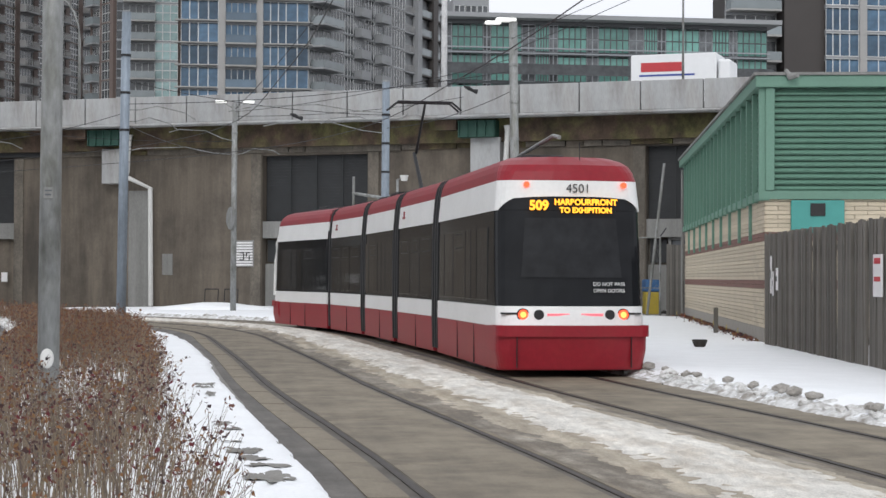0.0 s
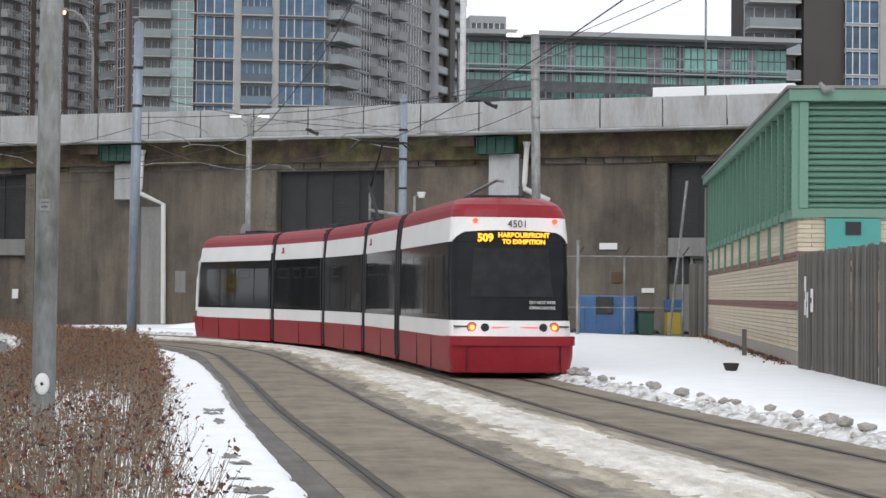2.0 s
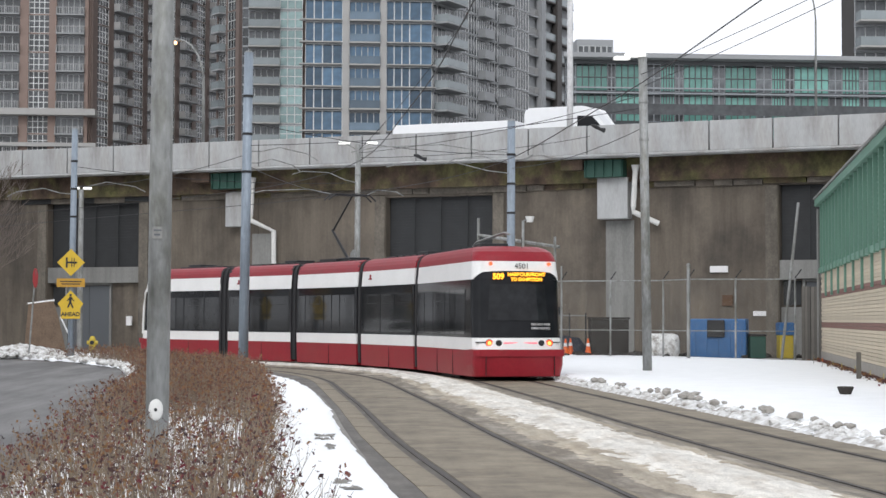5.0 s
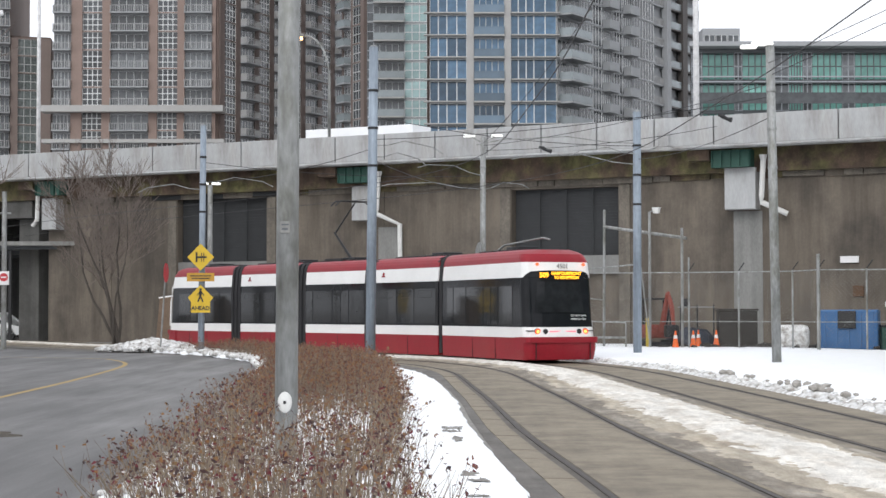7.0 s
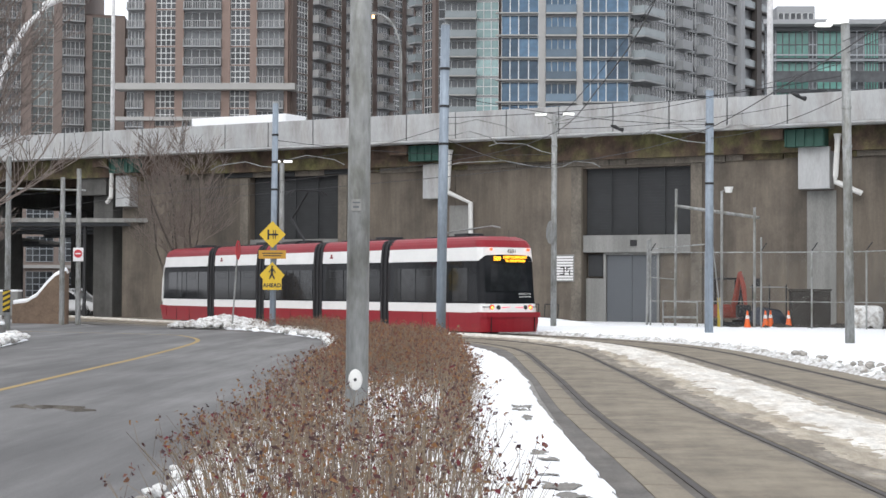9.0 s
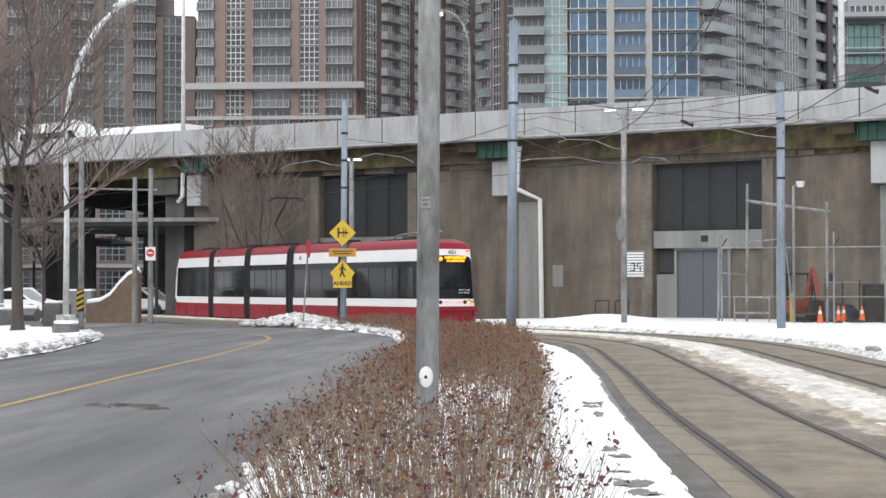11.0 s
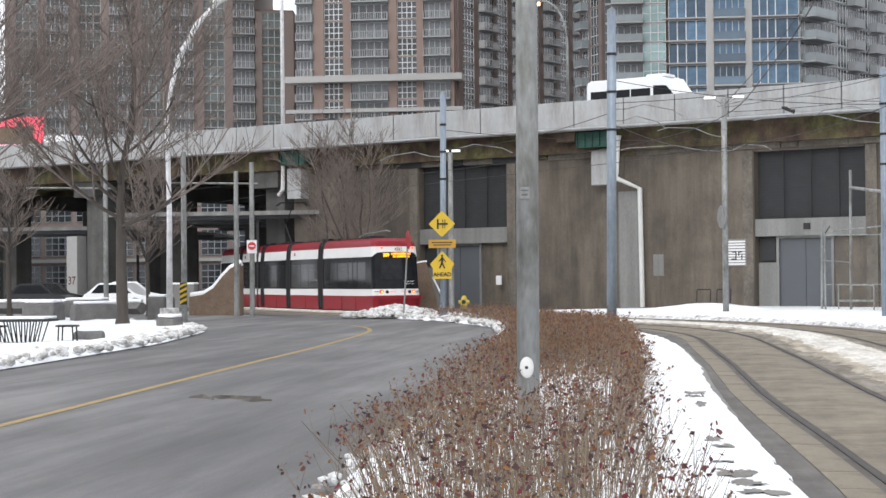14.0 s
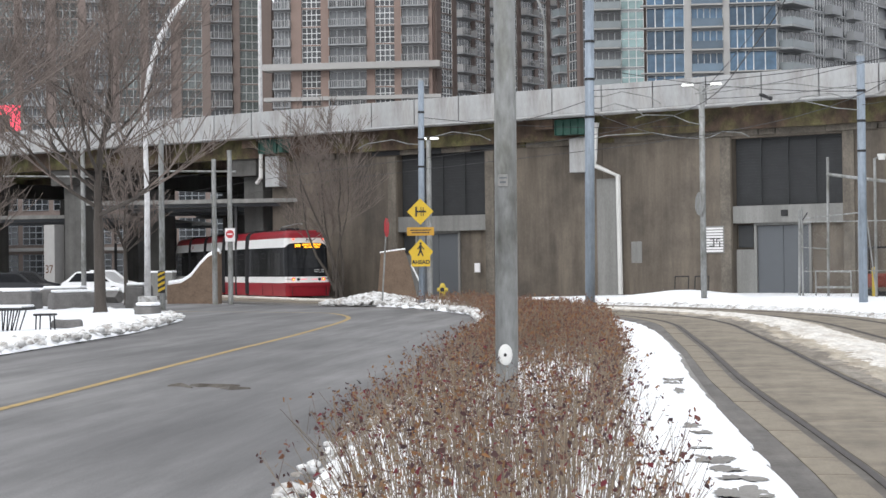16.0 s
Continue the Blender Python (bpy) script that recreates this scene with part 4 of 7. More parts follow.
def rear_at(z):
    """How far the end of the car stands in at height z."""
    return float(np.interp(z, [0.1, 0.81, 0.86, 1.19, 1.21, 2.9, 3.30, 3.55, 3.72], [0.06, 0.0, 0.10, 0.14, 0.16, 0.32, 0.36, 0.43, 0.78]))


def half_at(z):
    return float(np.interp(z, [0.1, 0.8, 2.7, 3.3, 3.5, 3.64, 3.72], [1.25, 1.27, 1.26, 1.21, 1.17, 1.08, 0.86]))


def section(parent, length, end, flip, doors, logo):
    """One section of the streetcar in its own space: y runs from its rear (or outer end) to its joint."""
    def band(name, zs, material, inset=0.0, label=""):
        rings = [car_ring(z, half_at(z) - inset, rear_at(z) + inset, length, 0.28 + 0.5 * max(0, z - 3.3), end) for z in zs]
        return part(name, loft(rings), material, parent, label, smooth=False)
    band("skirt", [0.12, 0.35, 0.835], RED)
    band("lower_panel", [0.84, 1.18], CARWHITE)
    band("window_band", [1.185, 1.6, 2.2, 2.785], CARGLASS, 0.008, "dark glazed window band")
    if end:
        # the white upper panel rises over the end glass
        band("upper_glass", [2.79, 3.02], CARGLASS, 0.008)
        band("upper_panel", [3.024, 3.29], CARWHITE)
        # the white comes down along the sides and round the corners, so that the end glass has an arched top
        def rim(z, k, sx):
            ring = car_ring(z, half_at(z) + 0.004, rear_at(z) - 0.004, length, 0.28, True)
            return ring[k] if sx < 0 else ring[len(ring) - 1 - k]
        for sx in (-1, 1):
            bm = bmesh.new()
            rows = []
            for k in range(11):
                p = 0.0 if k < 4 else (k - 3) / 7
                z = 2.785 + 0.236 * math.sin(math.pi / 2 * min(1.0, p * 1.15))
                lo, hi = Vector(rim(z, k, sx)), Vector(rim(3.026, k, sx))
                inward = Vector((-sx * 0.03 if k < 5 else 0.0, 0.03 if k > 3 else 0.0, 0.0))
                rows.append([bm.verts.new(q) for q in (lo, hi, lo + inward)])
            for a, b in zip(rows, rows[1:]):
                bm.faces.new((a[0], b[0], b[1], a[1]))
                bm.faces.new((a[0], a[2], b[2], b[0]))
            part("upper_arch", bm, CARWHITE, parent)
    else:
        band("upper_panel", [2.79, 3.29], CARWHITE)
    band("roof", [3.294, 3.45, 3.56, 3.65, 3.715], RED, 0.0, "red roof shroud")
    # side panes and door leaves
    y, first = (1.1 if end else 0.12), True
    k = 0
    while y < length - 0.5:
        w = min((1.15, 0.62, 0.62, 1.5)[k % 4] if doors else (1.6, 1.3)[k % 2], length - 0.1 - y)
        for sx in (-1, 1):
            x = sx * (half_at(1.9) - 0.008)
            z0 = 1.27
            pn = part("side_window", boxes((x - 0.012, x + 0.012, y + 0.04, y + w - 0.03, z0, 2.52), bevel=0.004), PANE, parent)
            if w > 1.2:
                part("vent_frame", boxes((x - 0.016 + 0.002 * sx, x + 0.016 + 0.002 * sx, y + 0.3, y + w - 0.35, 2.2, 2.215), (x - 0.016, x + 0.016, y + 0.3, y + w - 0.35, 2.46, 2.475), (x - 0.016, x + 0.016, y + 0.3, y + 0.315, 2.215, 2.46), (x - 0.016, x + 0.016, y + w - 0.365, y + w - 0.35, 2.215, 2.46)), DARK, pn)
        y += w
        k += 1
    # panel seams on skirt and white bands
    for yy in ([length * 0.45] if not end else [length * 0.35, length * 0.62]):
        for sx in (-1, 1):
            part("seam", boxes((sx * 1.262 - 0.012, sx * 1.262 + 0.012, yy - 0.008, yy + 0.006, 0.14, 0.83)), DARK, parent)
    if logo:
        for sx in (-1, 1):
            part("emblem", boxes((sx * 1.235 - 0.02, sx * 1.235 + 0.02, length - 0.95, length - 0.7, 3.0, 3.05), (sx * 1.225 - 0.02, sx * 1.225 + 0.02, length - 0.88, length - 0.77, 3.05, 3.17)), RED, parent, "small red emblem")


def end_details(parent, lit):
    """Lamps, bumper, display and lettering of an outer end."""
    def skin(x, z=1.04):
        """Where the bowed end face lies at x."""
        return rear_at(z) - 0.10 * max(0.0, 1 - (x / 0.99) ** 2)

    bump = part("bumper", loft([[(x, y - 0.07, z) for x, y, z in car_ring(z, 1.29 - 0.06 * (z < 0.3), rear_at(z), 0.9, 0.28, True)] for z in (0.14, 0.44, 0.70, 0.85)]), RED, parent, "red bumper with a rounded lower edge")
    part("bumper_seam", boxes((-0.974, -0.966, -0.10, -0.04, 0.16, 0.70), (0.966, 0.974, -0.10, -0.04, 0.16, 0.70)), DARK, bump)
    for x in (-0.84, 0.87):
        f = skin(x)
        part("lamp_bezel", tube([(x, f + 0.10, 1.04), (x, f - 0.022, 1.04)], 0.105, 16), DARK, parent)
        part("tail_lamp", tube([(x, f + 0.10, 1.04), (x, f - 0.034, 1.04)], 0.085, 14), TAIL if lit else DARK, parent, "round lit tail lamp")
        part("lamp_core", tube([(x, f + 0.10, 1.04), (x, f - 0.042, 1.04)], 0.05, 12), AMBER if lit else DARK, parent)
    for x in (-0.58, 0.63):
        f = skin(x)
        part("reverse_lamp", tube([(x, f + 0.10, 1.04), (x, f - 0.034, 1.04)], 0.085, 14), DARK, parent, "round dark lamp")
    for x in (-0.25, 0.32):
        f = skin(abs(x) - 0.18)
        part("brake_strip", boxes((x - 0.19, x + 0.19, f - 0.012, f + 0.08, 1.02, 1.06), bevel=0.004), PINK if lit else DARK, parent, "thin red brake strip")
    for x in (-1.07, 1.05):
        part("marker_slot", boxes((x - 0.13, x + 0.13, skin(0.95) - 0.02, 0.22, 1.045, 1.075)), BLACKTXT, parent)
    if lit:
        for x in (-0.75, 0.92):
            part("roof_lamp", tube([(x, 0.5, 3.22), (x, 0.27, 3.22)], 0.05, 10), TAIL, parent, "small red roof lamp")
    writing("4501", 0.21, BLACKTXT, parent, pose(0.12, 0.215, 3.15, 86, 0, 0), "black fleet number")
    writing("509", 0.22, LED, parent, pose(-0.56, 0.168, 2.86, 85, 0, 0), "amber route number", 0.009)
    writing("HARBOURFRONT", 0.135, LED, parent, pose(0.24, 0.165, 2.92, 85, 0, 0), "amber destination display", 0.006)
    writing("TO EXHIBITION", 0.125, LED, parent, pose(0.24, 0.155, 2.785, 85, 0, 0), "amber destination display", 0.006)
    writing("DO NOT PASS", 0.085, WHITETXT, parent, pose(0.62, 0.075, 1.55, 85, 0, 0), "white warning lettering")
    writing("OPEN DOORS", 0.085, WHITETXT, parent, pose(0.62, 0.065, 1.44, 85, 0, 0), "white warning lettering")
    bm = bmesh.new()
    grid = [[bm.verts.new((x * (0.86 - 0.02 * j), rear_at(z) - 0.014 - 0.10 * (1 - (x * 0.88) ** 2), z)) for x in (-1, -0.66, -0.33, 0, 0.33, 0.66, 1)] for j, z in enumerate((1.66, 1.9, 2.15, 2.4, 2.66))]
    for a, b in zip(grid, grid[1:]):
        for i in range(6):
            bm.faces.new((a[i], a[i + 1], b[i + 1], b[i]))
    part("rear_window", bm, ENDGLASS, parent, "clear middle of the end window")
    part("bumper_ledge", loft([[(x * 1.01, y - 0.11, z) for x, y, z in car_ring(z, 1.29, 0.0, 0.55, 0.2, True)] for z in (0.68, 0.71, 0.845, 0.865)]), RED, bump)
    part("wiper", tube([(0.18, 0.16, 1.9), (0.2, 0.38, 3.1), (0.22, 0.55, 3.5), (0.22, 0.58, 3.95)], 0.012, 5), DARK, parent)


LENGTHS = [7.45, 5.5, 5.3, 5.3, 6.5]
GAP = 0.58
JOINTS = [sum(LENGTHS[:i]) for i in range(6)]


def streetcar():
    car = tagged(thing("streetcar"), "red and white five-section low-floor streetcar, rear lamps lit", "streetcar")
    names = ["rear_section", "middle_section", "middle_section", "middle_section", "front_section"]
    secs = []
    for i, n in enumerate(names):
        s = thing(n)
        s.parent = car
        end = i in (0, 4)
        ln = LENGTHS[i] - GAP / 2 - (0 if end else GAP / 2)
        section(s, ln, end, i == 4, end or i == 2, i in (1, 3))
        if i in (0, 2, 4):
            part("bogie", boxes((-1.05, 1.05, ln * 0.35, ln * 0.35 + 2.2, 0.02, 0.5)), DARK, s)
        secs.append(s)
    end_details(secs[0], True)
    end_details(secs[4], False)
    for sx in (-1, 1):
        part("corner_pillar", tube([(sx * 1.20, 0.62, 3.0), (sx * 1.235, 0.42, 2.75), (sx * 1.25, 0.33, 2.2), (sx * 1.26, 0.27, 1.05)], 0.05, 6), CARWHITE, secs[4], "white corner pillar")
    # roof equipment
    for i, (a, b) in enumerate(((2.2, 5.5), (0.6, 4.4), (1.8, 4.6), (0.6, 4.4), (2.0, 5.0))):
        eq = part("roof_equipment", boxes((-0.55, 0.55, a, b, 3.68, 3.79), (-0.4, 0.4, a + 0.4, a + 1.3, 3.791, 3.88), bevel=0.02), BLACKSTEEL, secs[i], "black roof gear")
        for k in range(5):
            part("insulator", tube([(-0.6, a + 0.2 + k * 0.6, 3.68), (-0.6, a + 0.2 + k * 0.6, 3.78)], 0.04, 6), DARK, eq)
    part("trolley_arm", tube([(-0.1, 4.9, 3.8), (-0.1, 4.3, 3.98), (-0.1, 1.2, 4.12), (-0.1, 0.7, 4.05)], 0.035, 6), GALV, secs[0], "stowed trolley pole on the roof")
    pg = part("pantograph", tube([(0, 3.0, 3.75), (0, 4.4, 4.95)], [0.06, 0.045], 8), BLACKSTEEL, secs[2], "raised black pantograph")
    part("upper_arm", tube([(0.05, 4.4, 4.95), (0.0, 2.8, 6.12)], [0.04, 0.03], 8), BLACKSTEEL, pg)
    part("pan_head", tube([(-0.95, 2.8, 5.95), (-0.7, 2.8, 6.16), (0.7, 2.8, 6.16), (0.95, 2.8, 5.95)], 0.03, 6), BLACKSTEEL, pg)
    part("pan_head", tube([(-0.95, 3.15, 5.95), (-0.7, 3.15, 6.16), (0.7, 3.15, 6.16), (0.95, 3.15, 5.95)], 0.03, 6), BLACKSTEEL, pg)
    part("base_frame", boxes((-0.7, 0.7, 2.7, 4.0, 3.72, 3.84)), BLACKSTEEL, pg)
    bel = []
    for i in range(4):
        b = thing("bellows_joint")
        b.parent = car
        for k in range(5):
            y0 = -GAP / 2 - 0.10 + k * (GAP + 0.20) / 5
            y1, d = y0 + (GAP + 0.20) / 5, -0.012 if k % 2 == 0 else 0.03
            part("fold", loft([[(-half_at(z) + d, y0, z), (-half_at(z) + d, y1, z), (half_at(z) - d, y1, z), (half_at(z) - d, y0, z)] for z in (0.2, 0.8, 2.7, 3.3, 3.5, 3.64, 3.705 - d)]), BELLOWS, b)
        bel.append(b)
    return car, secs, bel


CAR, SECTIONS, BELLOWS_JOINTS = streetcar()
RUN_T = [0, 1, 2, 3, 5.5, 6.5, 7.5, 8, 12, 14.5, 16]
RUN_S = [26.75, 30.8, 34.75, 38.85, 49.6, 54.2, 59.1, 61.5, 80.9, 93.2, 100.2]


def smooth_run(t):
    """Distance of the rear along the line, through the known times."""
    i = min(max(int(np.searchsorted(RUN_T, t)) - 1, 0), len(RUN_T) - 2)
    sl = [(RUN_S[min(j + 1, len(RUN_S) - 1)] - RUN_S[max(j - 1, 0)]) / (RUN_T[min(j + 1, len(RUN_T) - 1)] - RUN_T[max(j - 1, 0)]) for j in (i, i + 1)]
    h = RUN_T[i + 1] - RUN_T[i]
    x = (t - RUN_T[i]) / h
    return (2 * x ** 3 - 3 * x * x + 1) * RUN_S[i] + (x ** 3 - 2 * x * x + x) * h * sl[0] + (3 * x * x - 2 * x ** 3) * RUN_S[i + 1] + (x ** 3 - x * x) * h * sl[1]


def chord(s0, s1):
    """Pose on the line with y from s0 towards s1."""
    a, b = (on_line(s, float(np.interp(s, [31, 35, 40, 55], [0.0, -0.11, -0.11, 0.0]))) for s in (s0, s1))
    return pose(a[0], a[1], 0, 0, 0, math.degrees(math.atan2(b[1] - a[1], b[0] - a[0])) - 90)


def motions():
    times = [i * 0.5 for i in range(33)]
    rows = [[] for _ in range(6)]
    joints = [[] for _ in range(4)]
    for t in times:
        s = smooth_run(t)
        root = chord(s, s + JOINTS[1])
        inv = root.inverted()
        rows[5].append((t, root))
        for i in range(5):
            if i < 4:
                m = chord(s + JOINTS[i], s + JOINTS[i + 1])
                m = m @ Matrix.Translation((0, 0 if i == 0 else GAP / 2, 0))
            else:
                m = chord(s + JOINTS[5], s + JOINTS[4])
            rows[i].append((t, inv @ m))
        for i in range(4):
            joints[i].append((t, inv @ chord(s + JOINTS[i + 1], s + JOINTS[i + 1] + 0.5)))
    walk(CAR, rows[5])
    for i in range(5):
        walk(SECTIONS[i], rows[i])
    for i in range(4):
        walk(BELLOWS_JOINTS[i], joints[i])
    traffic_motions()


# ---- hedge ----
def island_mat(name, colours, rough=0.8):
    """A surface whose separate pieces differ in colour."""
    m = bpy.data.materials.new(name)
    m.use_nodes = True
    n, l = m.node_tree.nodes, m.node_tree.links
    g = n.new("ShaderNodeNewGeometry")
    r = n.new("ShaderNodeValToRGB")
    r.color_ramp.interpolation = "CONSTANT"
    while len(r.color_ramp.elements) < len(colours):
        r.color_ramp.elements.new(0.5)
    for i, c in enumerate(colours):
        r.color_ramp.elements[i].position = i / len(colours)
        r.color_ramp.elements[i].color = (*c, 1)
    l.new(g.outputs["Random Per Island"], r.inputs[0])
    l.new(r.outputs[0], n["Principled BSDF"].inputs["Base Color"])
    n["Principled BSDF"].inputs["Roughness"].default_value = rough
    return m


TWIG = island_mat("hedge twigs", [(0.205, 0.16, 0.115), (0.135, 0.10, 0.075), (0.245, 0.19, 0.13), (0.105, 0.078, 0.062), (0.185, 0.145, 0.095)])
LEAF = island_mat("dry leaves and hips", [(0.115, 0.044, 0.032), (0.19, 0.100, 0.040), (0.055, 0.024, 0.025), (0.18, 0.105, 0.046), (0.085, 0.029, 0.028), (0.16, 0.066, 0.033), (0.042, 0.022, 0.024), (0.23, 0.11, 0.040), (0.13, 0.016, 0.024), (0.065, 0.031, 0.028)])
LEAF_FAR = island_mat("dry orange-brown leaves", [(0.150, 0.062, 0.034), (0.20, 0.096, 0.044), (0.095, 0.042, 0.031), (0.22, 0.115, 0.052), (0.12, 0.05, 0.034)])


def stick(V, Fc, a, b, r0, r1, sides=3):
    """Adds a thin tapered stick to plain lists."""
    d = b - a
    u = np.cross(d, (0.3, 0.9, 0.2))
    u /= np.linalg.norm(u) + 1e-9
    w = np.cross(d, u)
    w /= np.linalg.norm(w) + 1e-9
    k = len(V)
    for p, r in ((a, r0), (b, r1)):
        for i in range(sides):
            t = 2 * math.pi * i / sides
            V.append(p + r * (math.cos(t) * u + math.sin(t) * w))
    for i in range(sides):
        j = (i + 1) % sides
        Fc.append((k + i, k + j, k + sides + j, k + sides + i))


def scrap(V, Fc, p, size, rng):
    """Adds a small folded leaf of two faces."""
    a, b, c = rng.normal(size=3), rng.normal(size=3), rng.normal(size=3)
    a, b = a / np.linalg.norm(a) * size, b / np.linalg.norm(b) * size * 0.7
    k = len(V)
    V.extend([p - a * 0.5, p + b * 0.5, p + a * 0.6, p - b * 0.5 + c / np.linalg.norm(c) * size * 0.3])
    Fc.append((k, k + 1, k + 2))
    Fc.append((k, k + 2, k + 3))


def plain(name, V, Fc, material, parent=None, label=""):
    me = bpy.data.meshes.new(name)
    me.from_pydata([tuple(v) for v in V], [], Fc)
    me.materials.append(material)
    return part(name, me, material, parent, label)


def hedge():
    rng = np.random.default_rng(7)
    h = thing("hedge")
    tagged(h, "low hedge of bare rose stems with dry brown leaves and red hips", "hedge", kind="stuff")
    V, Fc, LV, LF, OV, OF = [], [], [], [], [], []
    zones = [(6.0, 10, 60, 1.15), (10, 14.5, 58, 1.2), (14.5, 21, 60, 1.3), (21, 32, 62, 1.5), (32, 46, 46, 1.8), (46, 62, 22, 2.2), (62, 76, 26, 2.3)]
    for y0, y1, dens, fat in zones:
        w = 2.6
        for _ in range(int((y1 - y0) * w * dens)):
            y = rng.uniform(y0, y1)
            lo, hi = island_left(y) + 0.36 + 0.25 * noise.noise(Vector((0, y * 0.7, 0))), hedge_right(y) + 0.16 * noise.noise(Vector((5, y * 0.9, 0)))
            if y > 46:
                hi = min(hi, island_right(y, 0) - 0.6)
            if hi - lo < 0.3 or rng.uniform(0, w) > hi - lo:
                continue
            x = rng.uniform(lo, hi)
            edge = min(x - lo, hi - x)
            # thin place round the pole where snow shows
            ragged = 2.2 * noise.noise(Vector((x * 1.3, y * 0.35, 8.0)))
            bare = 14.8 < y + ragged < 27.0 and x - lo > 0.5 + 0.2 * ragged and hi - x > 0.35
            if bare and rng.random() < 0.76:
                continue
            # plants stand in clumps
            clump = noise.noise(Vector((x * 1.6, y * 1.1, 4.0)))
            if y < 14 and clump < -0.15 and rng.random() < 0.55:
                continue
            top = (0.70 if y < 13 else 0.60) + rng.normal() * 0.09 + 0.16 * noise.noise(Vector((x, y * 0.5, 2)))
            if bare:
                top *= 0.70
            if y > 46:
                top *= 0.75
            if edge < 0.25:
                top *= 0.88
            out = 0.20 if x > (lo + hi) / 2 else -0.26
            lean = np.array([out * (edge < 0.35) * rng.uniform(0.2, 1.3) + rng.normal() * 0.07, rng.normal() * 0.10, 0.0])
            a = np.array([x, y, 0.08])
            mid = a + lean * 0.45 + np.array([rng.normal() * 0.02, 0, top * 0.55])
            b = a + lean + np.array([0, 0, max(0.25, top)])
            r = 0.0034 * fat
            stick(V, Fc, a, mid, r, r * 0.85)
            stick(V, Fc, mid, b, r * 0.85, r * 0.4)
            tips = [b]
            for _k in range(3):
                s0 = mid + (b - mid) * rng.uniform(-0.3, 0.7)
                tip = s0 + np.array([rng.normal() * 0.08, rng.normal() * 0.08, rng.uniform(0.08, 0.24)])
                stick(V, Fc, s0, tip, r * 0.55, r * 0.3)
                tips.append(tip)
            # leaves cling in small bunches at a few tips; some stems are bare
            if y < 22:
                if rng.random() < 0.12:
                    continue
                for q in tips:
                    if rng.random() < 0.62:
                        for _k in range(int(rng.integers(2, 5))):
                            p = q + rng.normal(size=3) * (0.014, 0.014, 0.02)
                            scrap(LV, LF, p, rng.uniform(0.017, 0.034) * fat, rng)
            else:
                for _k in range(int(rng.integers(6, 11))):
                    q = tips[rng.integers(0, 4)]
                    p = q + rng.normal(size=3) * (0.02, 0.02, 0.03) - np.array([0, 0, abs(rng.normal()) * 0.06])
                    scrap(OV, OF, p, rng.uniform(0.02, 0.042) * (fat ** 0.8), rng)
    plain("stems", V, Fc, TWIG, h)
    plain("dry_leaves", LV, LF, LEAF, h)
    plain("dry_leaves", OV, OF, LEAF_FAR, h, "dense orange-brown dry leaves")


hedge()


# ---- trees without leaves ----
TWIGBARK = mat("reddish twig bark", (0.165, 0.135, 0.118), 0.9, vary=0.3, scale=6, fine=40, bump=0.1)
BARK = mat("grey brown bark", (0.066, 0.056, 0.048), 0.9, vary=0.3, scale=6, fine=40, bump=0.4, stretch=(1, 1, 0.3))


